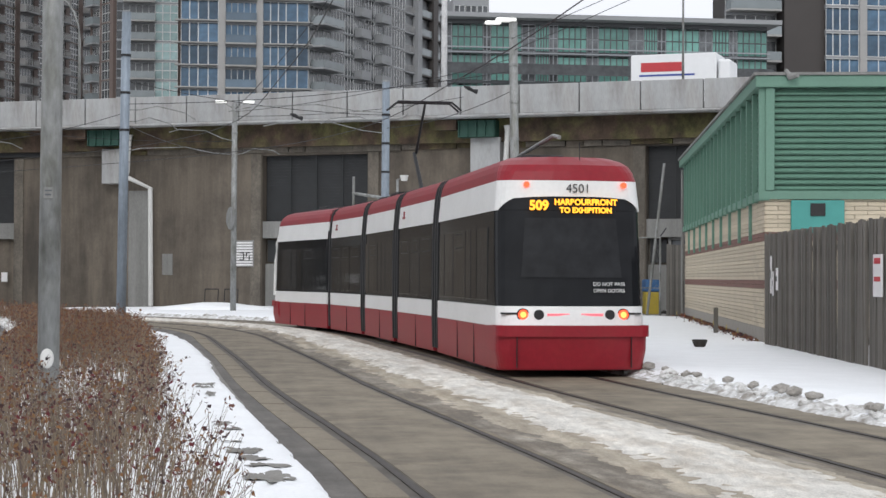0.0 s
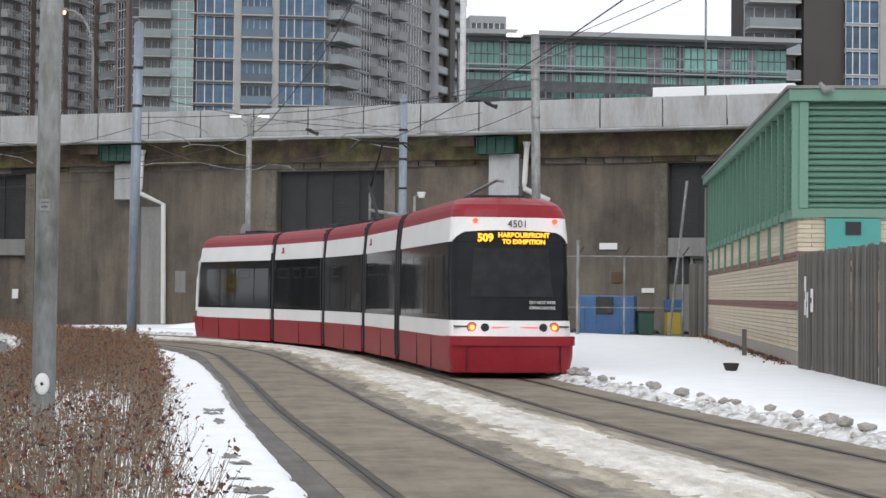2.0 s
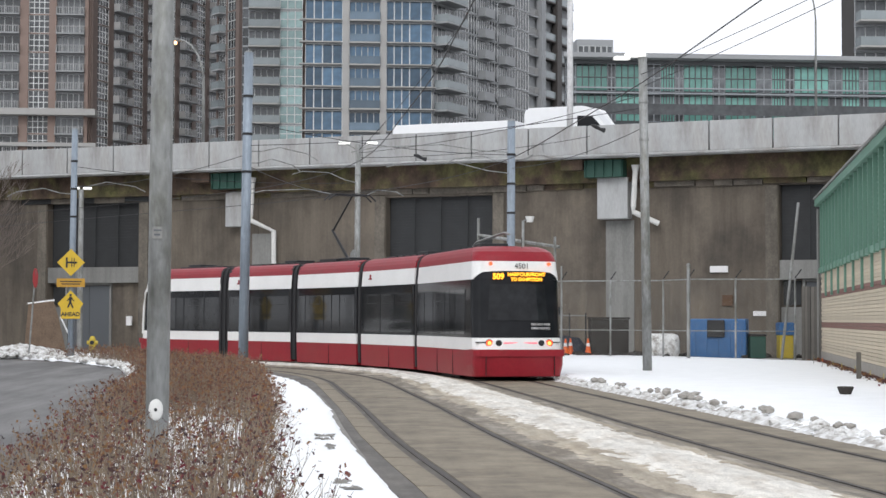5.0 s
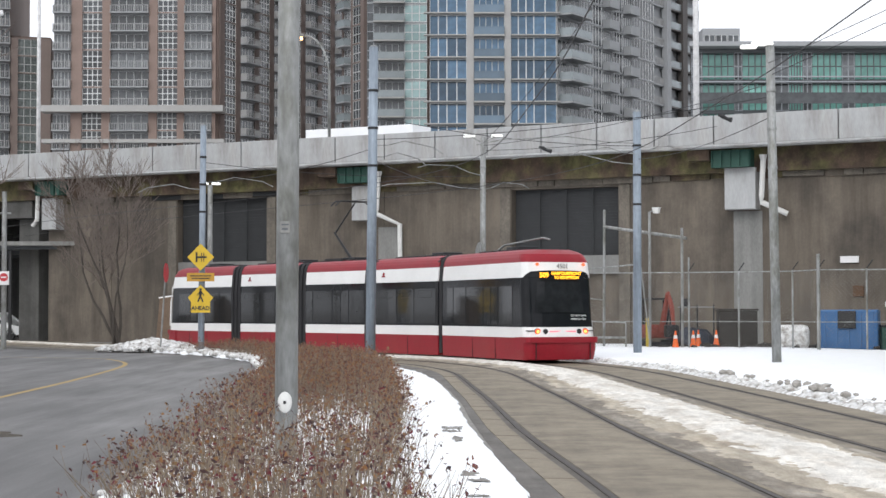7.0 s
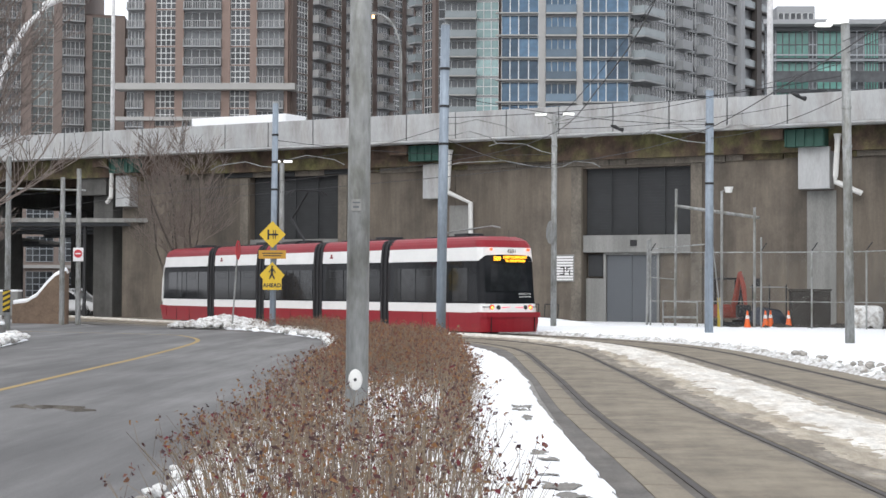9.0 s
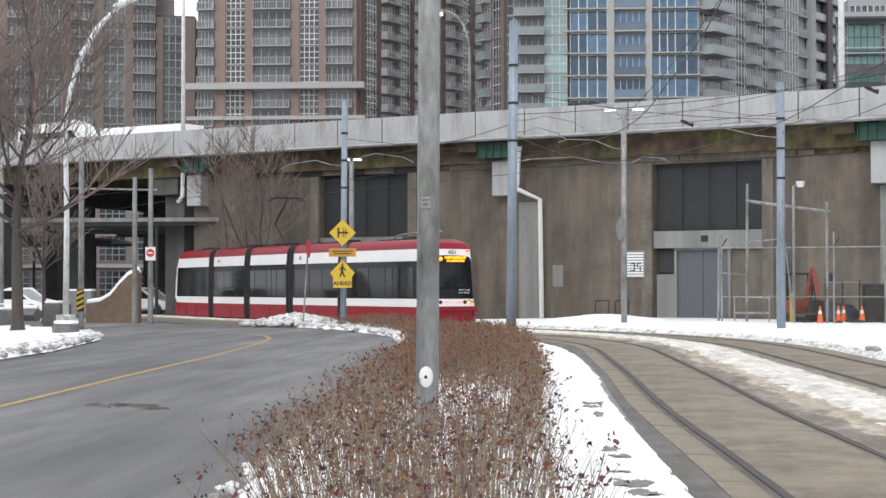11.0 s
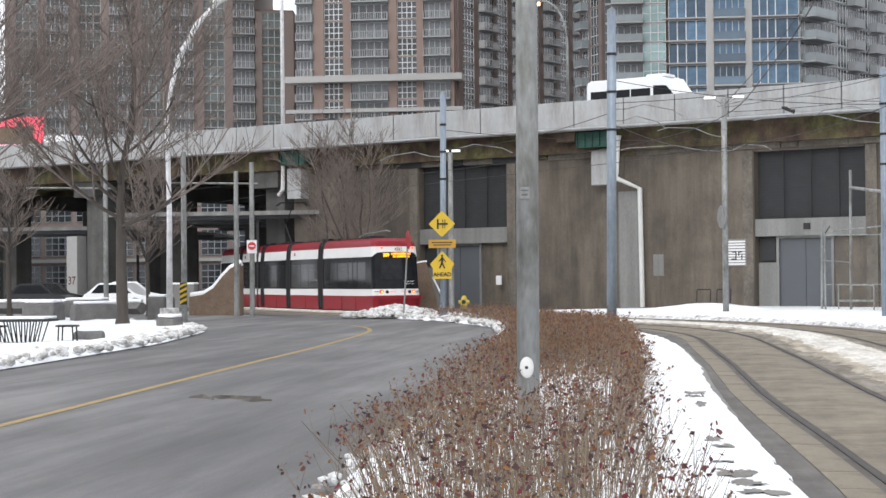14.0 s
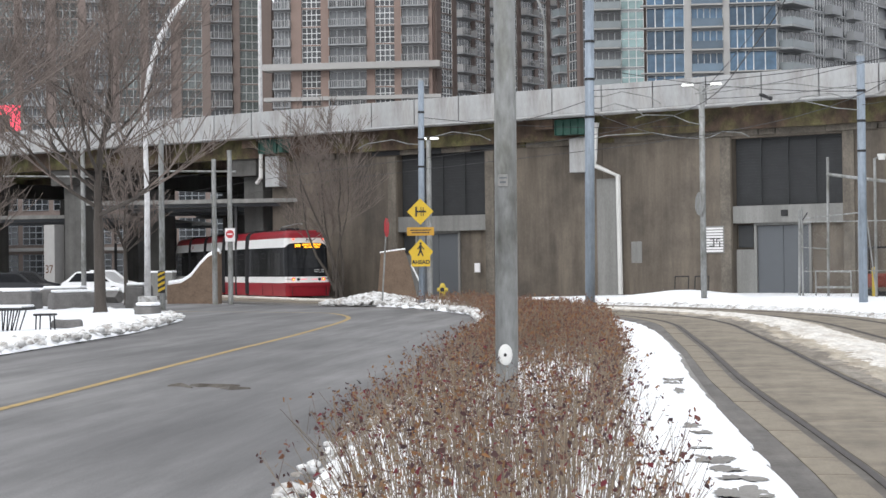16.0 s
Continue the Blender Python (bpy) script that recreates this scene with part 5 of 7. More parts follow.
def bare_tree(x, y, height, r, seed, crotch, stems=1, spread=0.7, levels=5, label="leafless street tree with a dark trunk and fine twigs"):
    rng = np.random.default_rng(seed)
    t = tagged(thing("tree", pose(x, y, 0.05)), label, "tree", "bare trees")
    TV, TF, LV, LF, WV, WF = [], [], [], [], [], []

    def grow(p, d, length, rad, lev):
        nseg = 3 if lev < 3 else 2
        for i in range(nseg):
            d = d + rng.normal(size=3) * 0.10
            d[2] += 0.10
            d /= np.linalg.norm(d)
            q = p + d * length / nseg
            r1 = rad * (1 - 0.35 * (i + 1) / nseg)
            if lev <= 2:
                stick(LV, LF, p, q, rad if i == 0 else r_prev, r1, 6)
            else:
                stick(WV, WF, p, q, rad if i == 0 else r_prev, r1, 3)
            r_prev = r1
            p = q
            if lev < levels and (i > 0 or lev > 1):
                for _ in range(2 if lev < 3 else 2):
                    a = rng.uniform(0, 2 * math.pi)
                    side = np.array([math.cos(a), math.sin(a), rng.uniform(0.0, 0.7)])
                    nd = d * 0.75 + side * spread
                    grow(p, nd / np.linalg.norm(nd), length * rng.uniform(0.55, 0.8), max(r1 * 0.62, 0.013), lev + 1)
        if lev < levels:
            grow(p, d, length * 0.7, max(rad * 0.62, 0.013), lev + 1)

    for s in range(stems if stems > 1 else 0):
        # stems that fan out from the ground and bend upright
        p = np.array([rng.normal() * 0.22, rng.normal() * 0.2, 0.0])
        d = np.array([-0.55 + 0.85 * s / (stems - 1) + rng.normal() * 0.06, rng.normal() * 0.2, 1.0])
        seg, rad = height * rng.uniform(0.085, 0.10), r * rng.uniform(0.7, 1.1)
        for k in range(9):
            d = d + rng.normal(size=3) * (0.13, 0.1, 0.05)
            d[0] *= 0.93
            d /= np.linalg.norm(d)
            q = p + d * seg
            if k < 3:
                stick(TV, TF, p, q, rad, rad * 0.9, 8)
            else:
                stick(LV, LF, p, q, rad, rad * 0.86, 7)
            if k > 2:
                for _b in range(2):
                    a = rng.uniform(0, 6.28)
                    side = np.array([math.cos(a), math.sin(a) * 0.7, rng.uniform(0.4, 1.0)])
                    grow(q, side / np.linalg.norm(side), height * rng.uniform(0.10, 0.16), max(rad * 0.4, 0.016), 3)
            p, rad = q, rad * 0.87
    for s in range(1 if stems == 1 else 0):
        base = np.array([rng.normal() * 0.2 * (stems > 1), rng.normal() * 0.2 * (stems > 1), 0.0])
        top = base + np.array([rng.normal() * 0.5 * (stems > 1) - 0.05, rng.normal() * 0.3 * (stems > 1), crotch])
        stick(TV, TF, base, base + (top - base) * 0.12, r * 1.5, r * 1.05, 10)
        stick(TV, TF, base + (top - base) * 0.12, top, r * 1.05, r * 0.85, 10)
        if stems == 1:
            # a leader with side limbs all the way up
            p, d, rad = top, np.array([0.02, 0.0, 1.0]), r * 0.8
            seg = (height - crotch) / 9
            turn = rng.uniform(0, 6.28)
            for k in range(9):
                d = d + rng.normal(size=3) * 0.09
                d /= np.linalg.norm(d)
                q = p + d * seg
                stick(LV, LF, p, q, rad, rad * 0.84, 8)
                for _b in range(3 if k < 3 else 2):
                    turn += 2.4 + rng.normal() * 0.3
                    up = rng.uniform(0.15, 0.75) if k < 3 else rng.uniform(0.5, 1.0)
                    side = np.array([math.cos(turn), math.sin(turn), up])
                    grow(p + (q - p) * rng.random(), side / np.linalg.norm(side), (height - crotch) * (0.30 - 0.018 * k), rad * 0.5, 2)
                p, rad = q, rad * 0.82
            continue
    plain("trunk", TV, TF, BARK, t)
    k = len(LV)
    cr = plain("crown", LV + WV, LF + [tuple(i + k for i in f) for f in WF], BARK, t, "spreading bare crown of limbs and fine twigs")
    cr.data.materials.append(TWIGBARK)
    for i, poly in enumerate(cr.data.polygons):
        if i >= len(LF):
            poly.material_index = 1
    return t


bare_tree(-19.45, 60.0, 14.0, 0.20, 11, 3.4)
bare_tree(-24.0, 55.0, 15.0, 0.22, 5, 3.6)
bare_tree(-31.5, 80.0, 8.0, 0.12, 3, 2.3, levels=4)
bare_tree(-24.2, 78.5, 7.0, 0.10, 8, 2.2, levels=4)
bare_tree(-16.4, 90.3, 9.4, 0.085, 21, 2.2, stems=6, spread=0.6, levels=5, label="bare multi-stemmed tree against the concrete wall")


# ---- street lamps ----
LAMPGLOW = mat("lamp glow", (0.8, 0.7, 0.5), 0.4, emit=(1.0, 0.50, 0.20), emit_strength=3.2)
LAMPWHITE = mat("snow-crusted white paint", (0.80, 0.80, 0.80), 0.6, vary=0.10, scale=3, fine=14, bump=0.4, tint=(0.42, 0.42, 0.42), tint_amount=0.5, tint_scale=4.0)
LAMPCOOL = mat("lamp lens", (0.8, 0.82, 0.8), 0.3, emit=(1.0, 1.0, 0.95), emit_strength=0.7)


def arm_lamp(x, y, z0, z1, reach, lit, material=None, r=0.09, rise=1.6, name="street_lamp", label=""):
    """A mast with a curved arm and a flat head."""
    t = tagged(thing(name, pose(x, y, z0)), label or "slim steel street lamp with a curved arm", "street lamp", "street lamps")
    h = z1 - z0
    pts = [(0, 0, 0), (0, 0, h - rise)] + [(reach * (1 - math.cos(a)), 0, h - rise + rise * math.sin(a)) for a in (0.35, 0.7, 1.05, 1.35, 1.55)]
    part("mast", tube(pts, [r, r * 0.75] + [r * 0.6] * 5, 8), material or WALLP, t, smooth=True)
    sg = 1 if reach > 0 else -1
    head = part("lamp_head", boxes((min(reach, reach + 0.7 * sg), max(reach, reach + 0.7 * sg), -0.16, 0.16, h - 0.08, h + 0.08), bevel=0.05), WALLP, t)
    part("lens", boxes((min(reach + 0.1 * sg, reach + 0.6 * sg), max(reach + 0.1 * sg, reach + 0.6 * sg), -0.12, 0.12, h - (0.24 if lit else 0.11), h - 0.081), bevel=0.012), LAMPGLOW if lit else LAMPCOOL, head)
    return t


def on_wall(u, v, z):
    p = WALL @ Vector((u, v, z))
    return p


def lamps():
    p = on_wall(-5.6, -1.2, 9.7)
    arm_lamp(p.x, p.y, 9.7, 16.2, -1.3, True, GALV, 0.09, 2.2)
    p = on_wall(14.6, -1.2, 9.7)
    arm_lamp(p.x, p.y, 9.7, 22.0, -1.5, False, LAMPWHITE, 0.16, 1.0, label="tall pale mast on the expressway edge")
    p = on_wall(-25.2, -1.2, 9.7)
    arm_lamp(p.x, p.y, 9.7, 22.0, 1.2, False, LAMPWHITE, 0.13, 1.2)
    p = on_wall(24.8, 6.0, 9.7)
    arm_lamp(p.x, p.y, 9.7, 17.9, -0.5, False, GALV, 0.07, 1.6)
    # snow-crusted lamp on the plaza
    t = tagged(thing("street_lamp", pose(-20.1, 68.0, 0.1) @ Matrix.Scale(1.13, 4)), "white curved street lamp crusted with snow", "street lamp", "street lamps")
    part("base", boxes((-0.28, 0.28, -0.28, 0.28, 0, 0.45), bevel=0.03), SNOW_BANK, t)
    part("mast", tube([(0, 0, 0.4), (0.02, 0, 4), (-0.05, 0, 7.2), (0.12, 0, 8.3), (0.5, 0, 9.5), (1.1, 0, 10.5), (1.75, 0, 11.15), (2.1, 0, 11.4)], [0.12, 0.095, 0.085, 0.085, 0.095, 0.10, 0.085, 0.07], 10), LAMPWHITE, t, smooth=True)
    part("lamp_head", tube([(1.7, 0, 11.2), (2.05, 0, 11.42), (2.9, 0, 11.75)], [0.12, 0.17, 0.10], 8), LAMPWHITE, t, smooth=True)
    # double lamp on the pole before the wall
    t = tagged(thing("double_lamp", pose(2.12, 76.0, 9.3)), "pair of flat lamp heads on a pole top", "street lamp", "street lamps")
    for sx in (-1, 1):
        part("arm", tube([(0, 0, -0.3), (sx * 0.5, 0, 0.0)], 0.03, 6), GALV, t)
        part("lamp_head", boxes((min(sx * 0.35, sx * 0.85), max(sx * 0.35, sx * 0.85), -0.14, 0.14, -0.02, 0.09), bevel=0.03), LAMPCOOL, t)
    t = tagged(thing("double_lamp", pose(10.19, 52.9, 9.75)), "pair of flat lamp heads on a pole top", "street lamp", "street lamps")
    part("lamp_head", boxes((-0.55, 0.1, -0.14, 0.14, 0.0, 0.12), bevel=0.04), LAMPCOOL, t)
    part("lamp_head", boxes((-0.95, -0.45, -0.5, -0.2, -0.14, -0.04), bevel=0.04), LAMPCOOL, t)
    # pole with two heads behind the sign pole, lamp on a camera post
    t = tagged(thing("street_lamp", pose(-10.9, 85.0, 0.0)), "steel street lamp with two white heads", "street lamp", "street lamps")
    part("mast", tube([(0, 0, 0), (0, 0, 7.85)], [0.14, 0.12], 10), GALV, t)
    for sx in (-1, 1):
        part("lamp_head", boxes((min(sx * 0.08, sx * 0.5), max(sx * 0.08, sx * 0.5), -0.13, 0.13, 7.86, 7.97), bevel=0.04), LAMPCOOL, t)
    t = tagged(thing("camera_post", pose(9.35, 76.0, 0.0)), "slim post with a white dome camera", "post")
    part("mast", tube([(0, 0, 0), (0, 0, 6.0), (0.25, 0, 6.1)], 0.06, 8), GALV, t)
    part("dome", tube([(0.3, 0, 5.95), (0.3, 0, 6.2)], [0.14, 0.2], 10), WHITEPIPE, t)
    for x, y, h in ((-20.4, 80.0, 6.8), (-19.65, 80.0, 7.2), (-20.06, 70.0, 7.0), (-27.4, 82.0, 7.6)):
        t = tagged(thing("steel_post", pose(x, y, 0)), "round galvanised steel post", "post", "steel posts")
        part("shaft", tube([(0, 0, -0.1), (0, 0, h)], [0.13, 0.11], 10), GALV, t)
        if h > 7.1:
            part("cross_arm", tube([(-4.0, 0, 6.3), (0.3, 0, 6.2)], 0.05, 6), GALV, t)


lamps()

# ---- signs ----
YELLOW = mat("yellow sign sheeting", (0.60, 0.40, 0.02), 0.5, vary=0.08, scale=3, bump=0.02)
ORANGE = mat("orange plate", (0.46, 0.25, 0.02), 0.5, vary=0.1, bump=0.02)
REDSIGN = mat("red sign sheeting", (0.50, 0.04, 0.05), 0.5, vary=0.1, bump=0.02)
SIGNWHITE = mat("white sign sheeting", (0.75, 0.74, 0.74), 0.5, vary=0.06, bump=0.02)


def flat(outline, thick=0.012):
    """An outline in x and z, with thickness along y."""
    bm = prism(outline, 0, thick)
    bmesh.ops.rotate(bm, verts=bm.verts, matrix=Matrix.Rotation(math.pi / 2, 3, "X"))
    return bm


def road_signs():
    t = tagged(thing("warning_sign", pose(-9.36, 70.12, 3.88)), "yellow diamond sign with a black rail crossing symbol", "road sign", "road signs")
    r = 0.54
    part("plate", flat([(0, -r), (r, 0), (0, r), (-r, 0)]), YELLOW, t)
    part("symbol", boxes((-0.20, -0.13, -0.03, -0.016, -0.2, 0.2), (-0.13, 0.24, -0.03, -0.016, -0.035, 0.035), (0.02, 0.05, -0.03, -0.0165, -0.18, 0.18), (0.11, 0.14, -0.03, -0.0165, -0.18, 0.18)), BLACKTXT, t)
    t = tagged(thing("tab_sign", pose(-9.36, 70.12, 3.07)), "orange tab with small illegible writing", "road sign", "road signs")
    part("plate", boxes((-0.55, 0.55, -0.012, 0, -0.16, 0.18)), ORANGE, t)
    part("line_bars", boxes((-0.42, 0.42, -0.02, -0.013, 0.04, 0.08), (-0.36, 0.36, -0.02, -0.013, -0.06, -0.02)), BLACKTXT, t)
    t = tagged(thing("pedestrian_sign", pose(-9.36, 70.12, 2.28)), "yellow five-sided sign with a walking figure and the word ahead", "road sign", "road signs")
    part("plate", flat([(-0.38, -0.62), (0.38, -0.62), (0.38, -0.2), (0.5, -0.02), (0, 0.5), (-0.5, -0.02), (-0.38, -0.2)]), YELLOW, t)
    limbs = [tube([(0.0, -0.022, 0.31), (0.0, -0.014, 0.31)], 0.05, 12)]
    for a, b, w in (((0.0, 0.25), (-0.01, 0.02), 0.055), ((0.0, 0.03), (0.10, -0.20), 0.035), ((-0.01, 0.03), (-0.11, -0.19), 0.035), ((0.02, 0.22), (0.14, 0.07), 0.025), ((-0.02, 0.22), (-0.13, 0.08), 0.025)):
        d = (Vector(b) - Vector(a)).normalized()
        n = Vector((-d.y, d.x)) * w
        p, q = Vector(a), Vector(b)
        bm = flat([tuple(p - n), tuple(q - n * 0.8), tuple(q + n * 0.8), tuple(p + n)], 0.008)
        bmesh.ops.translate(bm, verts=bm.verts, vec=(0, -0.014, 0))
        limbs.append(bm)
    figure = bmesh.new()
    for one in limbs:
        me = mesh_of(one)
        figure.from_mesh(me)
        bpy.data.meshes.remove(me)
    part("symbol", figure, BLACKTXT, t, "black walking figure")
    writing("AHEAD", 0.22, BLACKTXT, t, pose(0, -0.014, -0.45, 90, 0, 0), "black lettering", 0.008)
    t = tagged(thing("stop_sign", pose(-11.25, 72.0, 0.2)), "red stop sign seen edge-on on a leaning post", "road sign", "road signs")
    part("post", tube([(0, 0, 0), (0.22, 0, 3.4)], 0.035, 6), GALV, t)
    o = part("plate", flat([(0.42 * math.cos(a * math.pi / 4 + 0.39), 0.42 * math.sin(a * math.pi / 4 + 0.39)) for a in range(8)]), REDSIGN, t, m=pose(0.22, -0.04, 3.1, 0, 4, 84))
    t = tagged(thing("no_entry_sign", pose(-19.62, 79.85, 3.25)), "small white sign with a red disc", "road sign", "road signs")
    part("plate", boxes((-0.24, 0.24, -0.012, 0, -0.32, 0.30), bevel=0.004), SIGNWHITE, t)
    part("disc", tube([(0, -0.03, 0.03), (0, -0.013, 0.03)], 0.19, 16), REDSIGN, t)
    part("bar", boxes((-0.12, 0.12, -0.036, -0.031, 0.0, 0.06), (-0.17, 0.17, -0.02, -0.013, -0.27, -0.22)), SIGNWHITE, t)
    t = tagged(thing("hazard_marker", pose(-20.05, 69.83, 1.16)), "hazard board with black and yellow slanted stripes", "road sign", "road signs")
    part("plate", boxes((-0.15, 0.15, -0.012, 0, -0.45, 0.45)), BLACKTXT, t)
    for k in range(4):
        z = -0.42 + k * 0.22
        part("stripe", flat([(-0.145, z), (0.145, z + 0.14), (0.145, z + 0.25 if z + 0.25 < 0.44 else 0.44), (-0.145, z + 0.11)]), YELLOW, t, m=pose(0, -0.014, 0))
    # disc sign on the lamp pole, louvred vent with painted strokes, small wall plates
    t = tagged(thing("disc_sign", pose(1.86, 76.05, 4.2, 0, 0, 20)), "round grey sign back seen edge-on", "road sign", "road signs")
    part("plate", tube([(0, -0.25, 0), (0.02, -0.25, 0)], 0.5, 18), GALV, t)
    v = tagged(thing("vent", WALL @ Matrix.Translation((3.45, -0.06, 2.82))), "pale louvred vent with a dark spray-painted tag", "vent")
    part("frame", boxes((-0.52, 0.52, -0.02, 0.06, -0.68, 0.68)), WALLP, v)
    for k in range(9):
        part("slat", boxes((-0.46, 0.46, -0.06, -0.021, -0.62 + k * 0.14, -0.53 + k * 0.14)), SIGNWHITE, v)
    part("paint_stroke", boxes((-0.25, 0.0, -0.07, -0.061, 0.0, 0.06), (-0.06, 0.0, -0.07, -0.061, -0.3, 0.0), (-0.28, 0.0, -0.07, -0.061, -0.36, -0.3), (0.1, 0.32, -0.07, -0.061, 0.0, 0.06), (0.1, 0.16, -0.07, -0.061, -0.16, 0.0), (0.26, 0.32, -0.07, -0.061, -0.36, -0.12)), BLACKTXT, v)
    for u, z, w, hh, mt, lb in ((21.9, 2.6, 0.5, 0.5, RUST, "rusty steel plate on the wall"), (21.5, 4.05, 0.85, 0.3, SIGNWHITE, "white sign with illegible writing"), (13.55, 2.1, 0.3, 0.4, DARK, "small dark box on the wall"), (7.15, 4.05, 0.34, 0.3, DARK, "dark lamp over the door"), (-10.8, 1.55, 0.35, 0.5, SIGNWHITE, "pale notice on the wall"), (23.4, 2.0, 0.6, 0.22, SIGNWHITE, "white notice on the wall")):
        t = tagged(thing("wall_plate", WALL @ Matrix.Translation((u, -0.1 if u != 7.15 else -0.02, z))), lb, "sign")
        part("plate", boxes((-w / 2, w / 2, 0, 0.08, -hh / 2, hh / 2), bevel=0.01), mt, t)
    for k, (s, z, w, hh) in enumerate(((1.0, 1.75, 0.09, 0.85), (1.25, 1.55, 0.06, 0.55), (1.75, 1.65, 0.16, 0.5))):
        n = tagged(thing("fence_notice", FENCE_A.matrix_basis @ Matrix.Translation((s, -0.075, z))), "narrow white notice strip on the board fence", "sign", "fence notices")
        part("plate", boxes((-w / 2, w / 2, -0.006, 0.02, -hh / 2, hh / 2)), SIGNWHITE, n)
        part("line_bars", boxes((-w / 3, w / 3, -0.012, -0.007, -hh * 0.1, hh * 0.12)), BLACKTXT, n)
    n = tagged(thing("fence_notice", FENCE_A.matrix_basis @ Matrix.Translation((11.2, -0.075, 1.72))), "white warning notice with red triangle on the board fence", "sign", "fence notices")
    part("plate", boxes((-0.3, 0.3, -0.006, 0.02, -0.36, 0.36)), SIGNWHITE, n)
    part("line_bars", boxes((-0.22, 0.22, -0.012, -0.007, -0.1, -0.02), (-0.22, 0.22, -0.012, -0.007, 0.2, 0.3)), REDSIGN, n)


road_signs()


# ---- overhead wires ----
def wire(name, pts, r, label, group="overhead wires", m=None):
    t = part(name, tube(pts, r, 5), m or BLACKSTEEL)
    return tagged(t, label, "wire", group)


def sagging(a, b, sag, n=8):
    a, b = Vector(a), Vector(b)
    return [a.lerp(b, i / n) - Vector((0, 0, 4 * sag * (i / n) * (1 - i / n))) for i in range(n + 1)]


def wires():
    for off in (0.0, 4.03):
        wire("contact_wire", [(*on_line(s, off)[:2], 6.2) for s in np.arange(-10, 125, 2.5)], 0.012, "thin contact wire over the track")
    spans = [((-2.1, 60, 8.4), (7.62, 65.6, 7.9)), ((-2.1, 60, 7.6), (10.24, 52.9, 8.2)), ((-9.3, 70.3, 7.7), (2.1, 76, 7.6)), ((-2.1, 60, 6.9), (2.1, 76, 7.0)), ((-1.57, 19, 7.8), (11.0, 24, 7.8)),
             ((-9.3, 70.3, 6.9), (-2.1, 60, 7.3)), ((2.1, 76, 8.7), (13.0, 80.3, 10.2)), ((10.24, 52.9, 7.6), (7.62, 65.6, 7.4)), ((10.24, 52.9, 8.6), (2.1, 76, 8.9)), ((-9.3, 70.3, 8.2), (-12.6, 95.0, 9.6)), ((2.12, 76, 9.0), (5.6, 62, 12.5)),
             ((-20.4, 80, 6.2), (-27.4, 82.0, 6.3))]
    for a, b in spans:
        wire("span_wire", sagging(a, b, 0.25), 0.012, "thin span wire between poles")
    for dx in (0.0, 0.35):
        wire("feeder_cable", sagging((10.1 + dx * 0.3, 52.9, 9.2 - dx), (17.5 + dx * 3, 26, 11.9 + dx), 0.3), 0.011, "black feeder cable running to a pole")
    arms = [((2.1, 76, 7.6), (-0.7, 73, 7.7)), ((2.1, 76, 7.0), (-2.6, 72.5, 6.8)), ((2.1, 76, 7.0), (4.0, 74, 6.9)), ((-2.1, 60, 7.4), (0.3, 61, 7.2)), ((-2.1, 60, 7.0), (-0.3, 61, 6.8)), ((7.6, 65.6, 7.6), (4.9, 63, 7.3)), ((7.6, 65.6, 7.2), (2.7, 61, 7.0)), ((-9.3, 70.3, 6.9), (-6.6, 71.5, 6.8)), ((-9.3, 70.3, 6.6), (-12.2, 72, 6.6)), ((7.6, 65.6, 8.0), (1.5, 62.0, 7.6))]
    for a, b in arms:
        a, b = Vector(a), Vector(b)
        m = a.lerp(b, 0.45) + Vector((0, 0, 0.28))
        t = part("pull_off_arm", tube([a, a.lerp(b, 0.2) + Vector((0, 0, 0.06)), m, a.lerp(b, 0.85) + Vector((0, 0, 0.18)), b], 0.02, 6), GALV)
        tagged(t, "bent steel pull-off arm holding the overhead wire", "bracket", "overhead brackets")
    for x, y, z in ((4.7, 74.0, 8.55), (11.0, 66.0, 9.0)):
        t = tagged(thing("wire_insulator", pose(x, y, z, 0, 20, 20)), "black wire insulator hanging on a span wire", "insulator", "overhead wires")
        part("body", tube([(-0.3, 0, 0), (-0.1, 0, 0.02), (0.1, 0, 0.0), (0.28, 0, 0.03)], [0.04, 0.09, 0.06, 0.1], 8), DARK, t)


wires()


# ---- work yard by the wall ----
CONE = mat("orange traffic cone", (0.75, 0.13, 0.02), 0.5, vary=0.1, bump=0.02)
BLUEBIN = mat("blue plastic", (0.035, 0.12, 0.28), 0.5, vary=0.15, bump=0.03)
YELBIN = mat("yellow plastic", (0.48, 0.36, 0.04), 0.5, vary=0.15, bump=0.03)
EXCORANGE = mat("orange machine paint", (0.21, 0.045, 0.03), 0.6, vary=0.35, scale=4, bump=0.05)
PALLET = mat("raw timber", (0.30, 0.22, 0.14), 0.85, vary=0.2, stretch=(1, 1, 0.2))


def cone(x, y, h=0.75):
    t = tagged(thing("traffic_cone", pose(x, y, 0.1)), "orange traffic cone with a white band standing in snow", "traffic cone", "traffic cones")
    part("base", boxes((-0.19, 0.19, -0.19, 0.19, 0, 0.04), bevel=0.01), CONE, t)
    part("body", tube([(0, 0, 0.04), (0, 0, h * 0.5), (0, 0, h)], [0.15, 0.09, 0.03], 12), CONE, t)
    part("band", tube([(0, 0, h * 0.55), (0, 0, h * 0.75)], [0.088, 0.064], 12), SIGNWHITE, t)


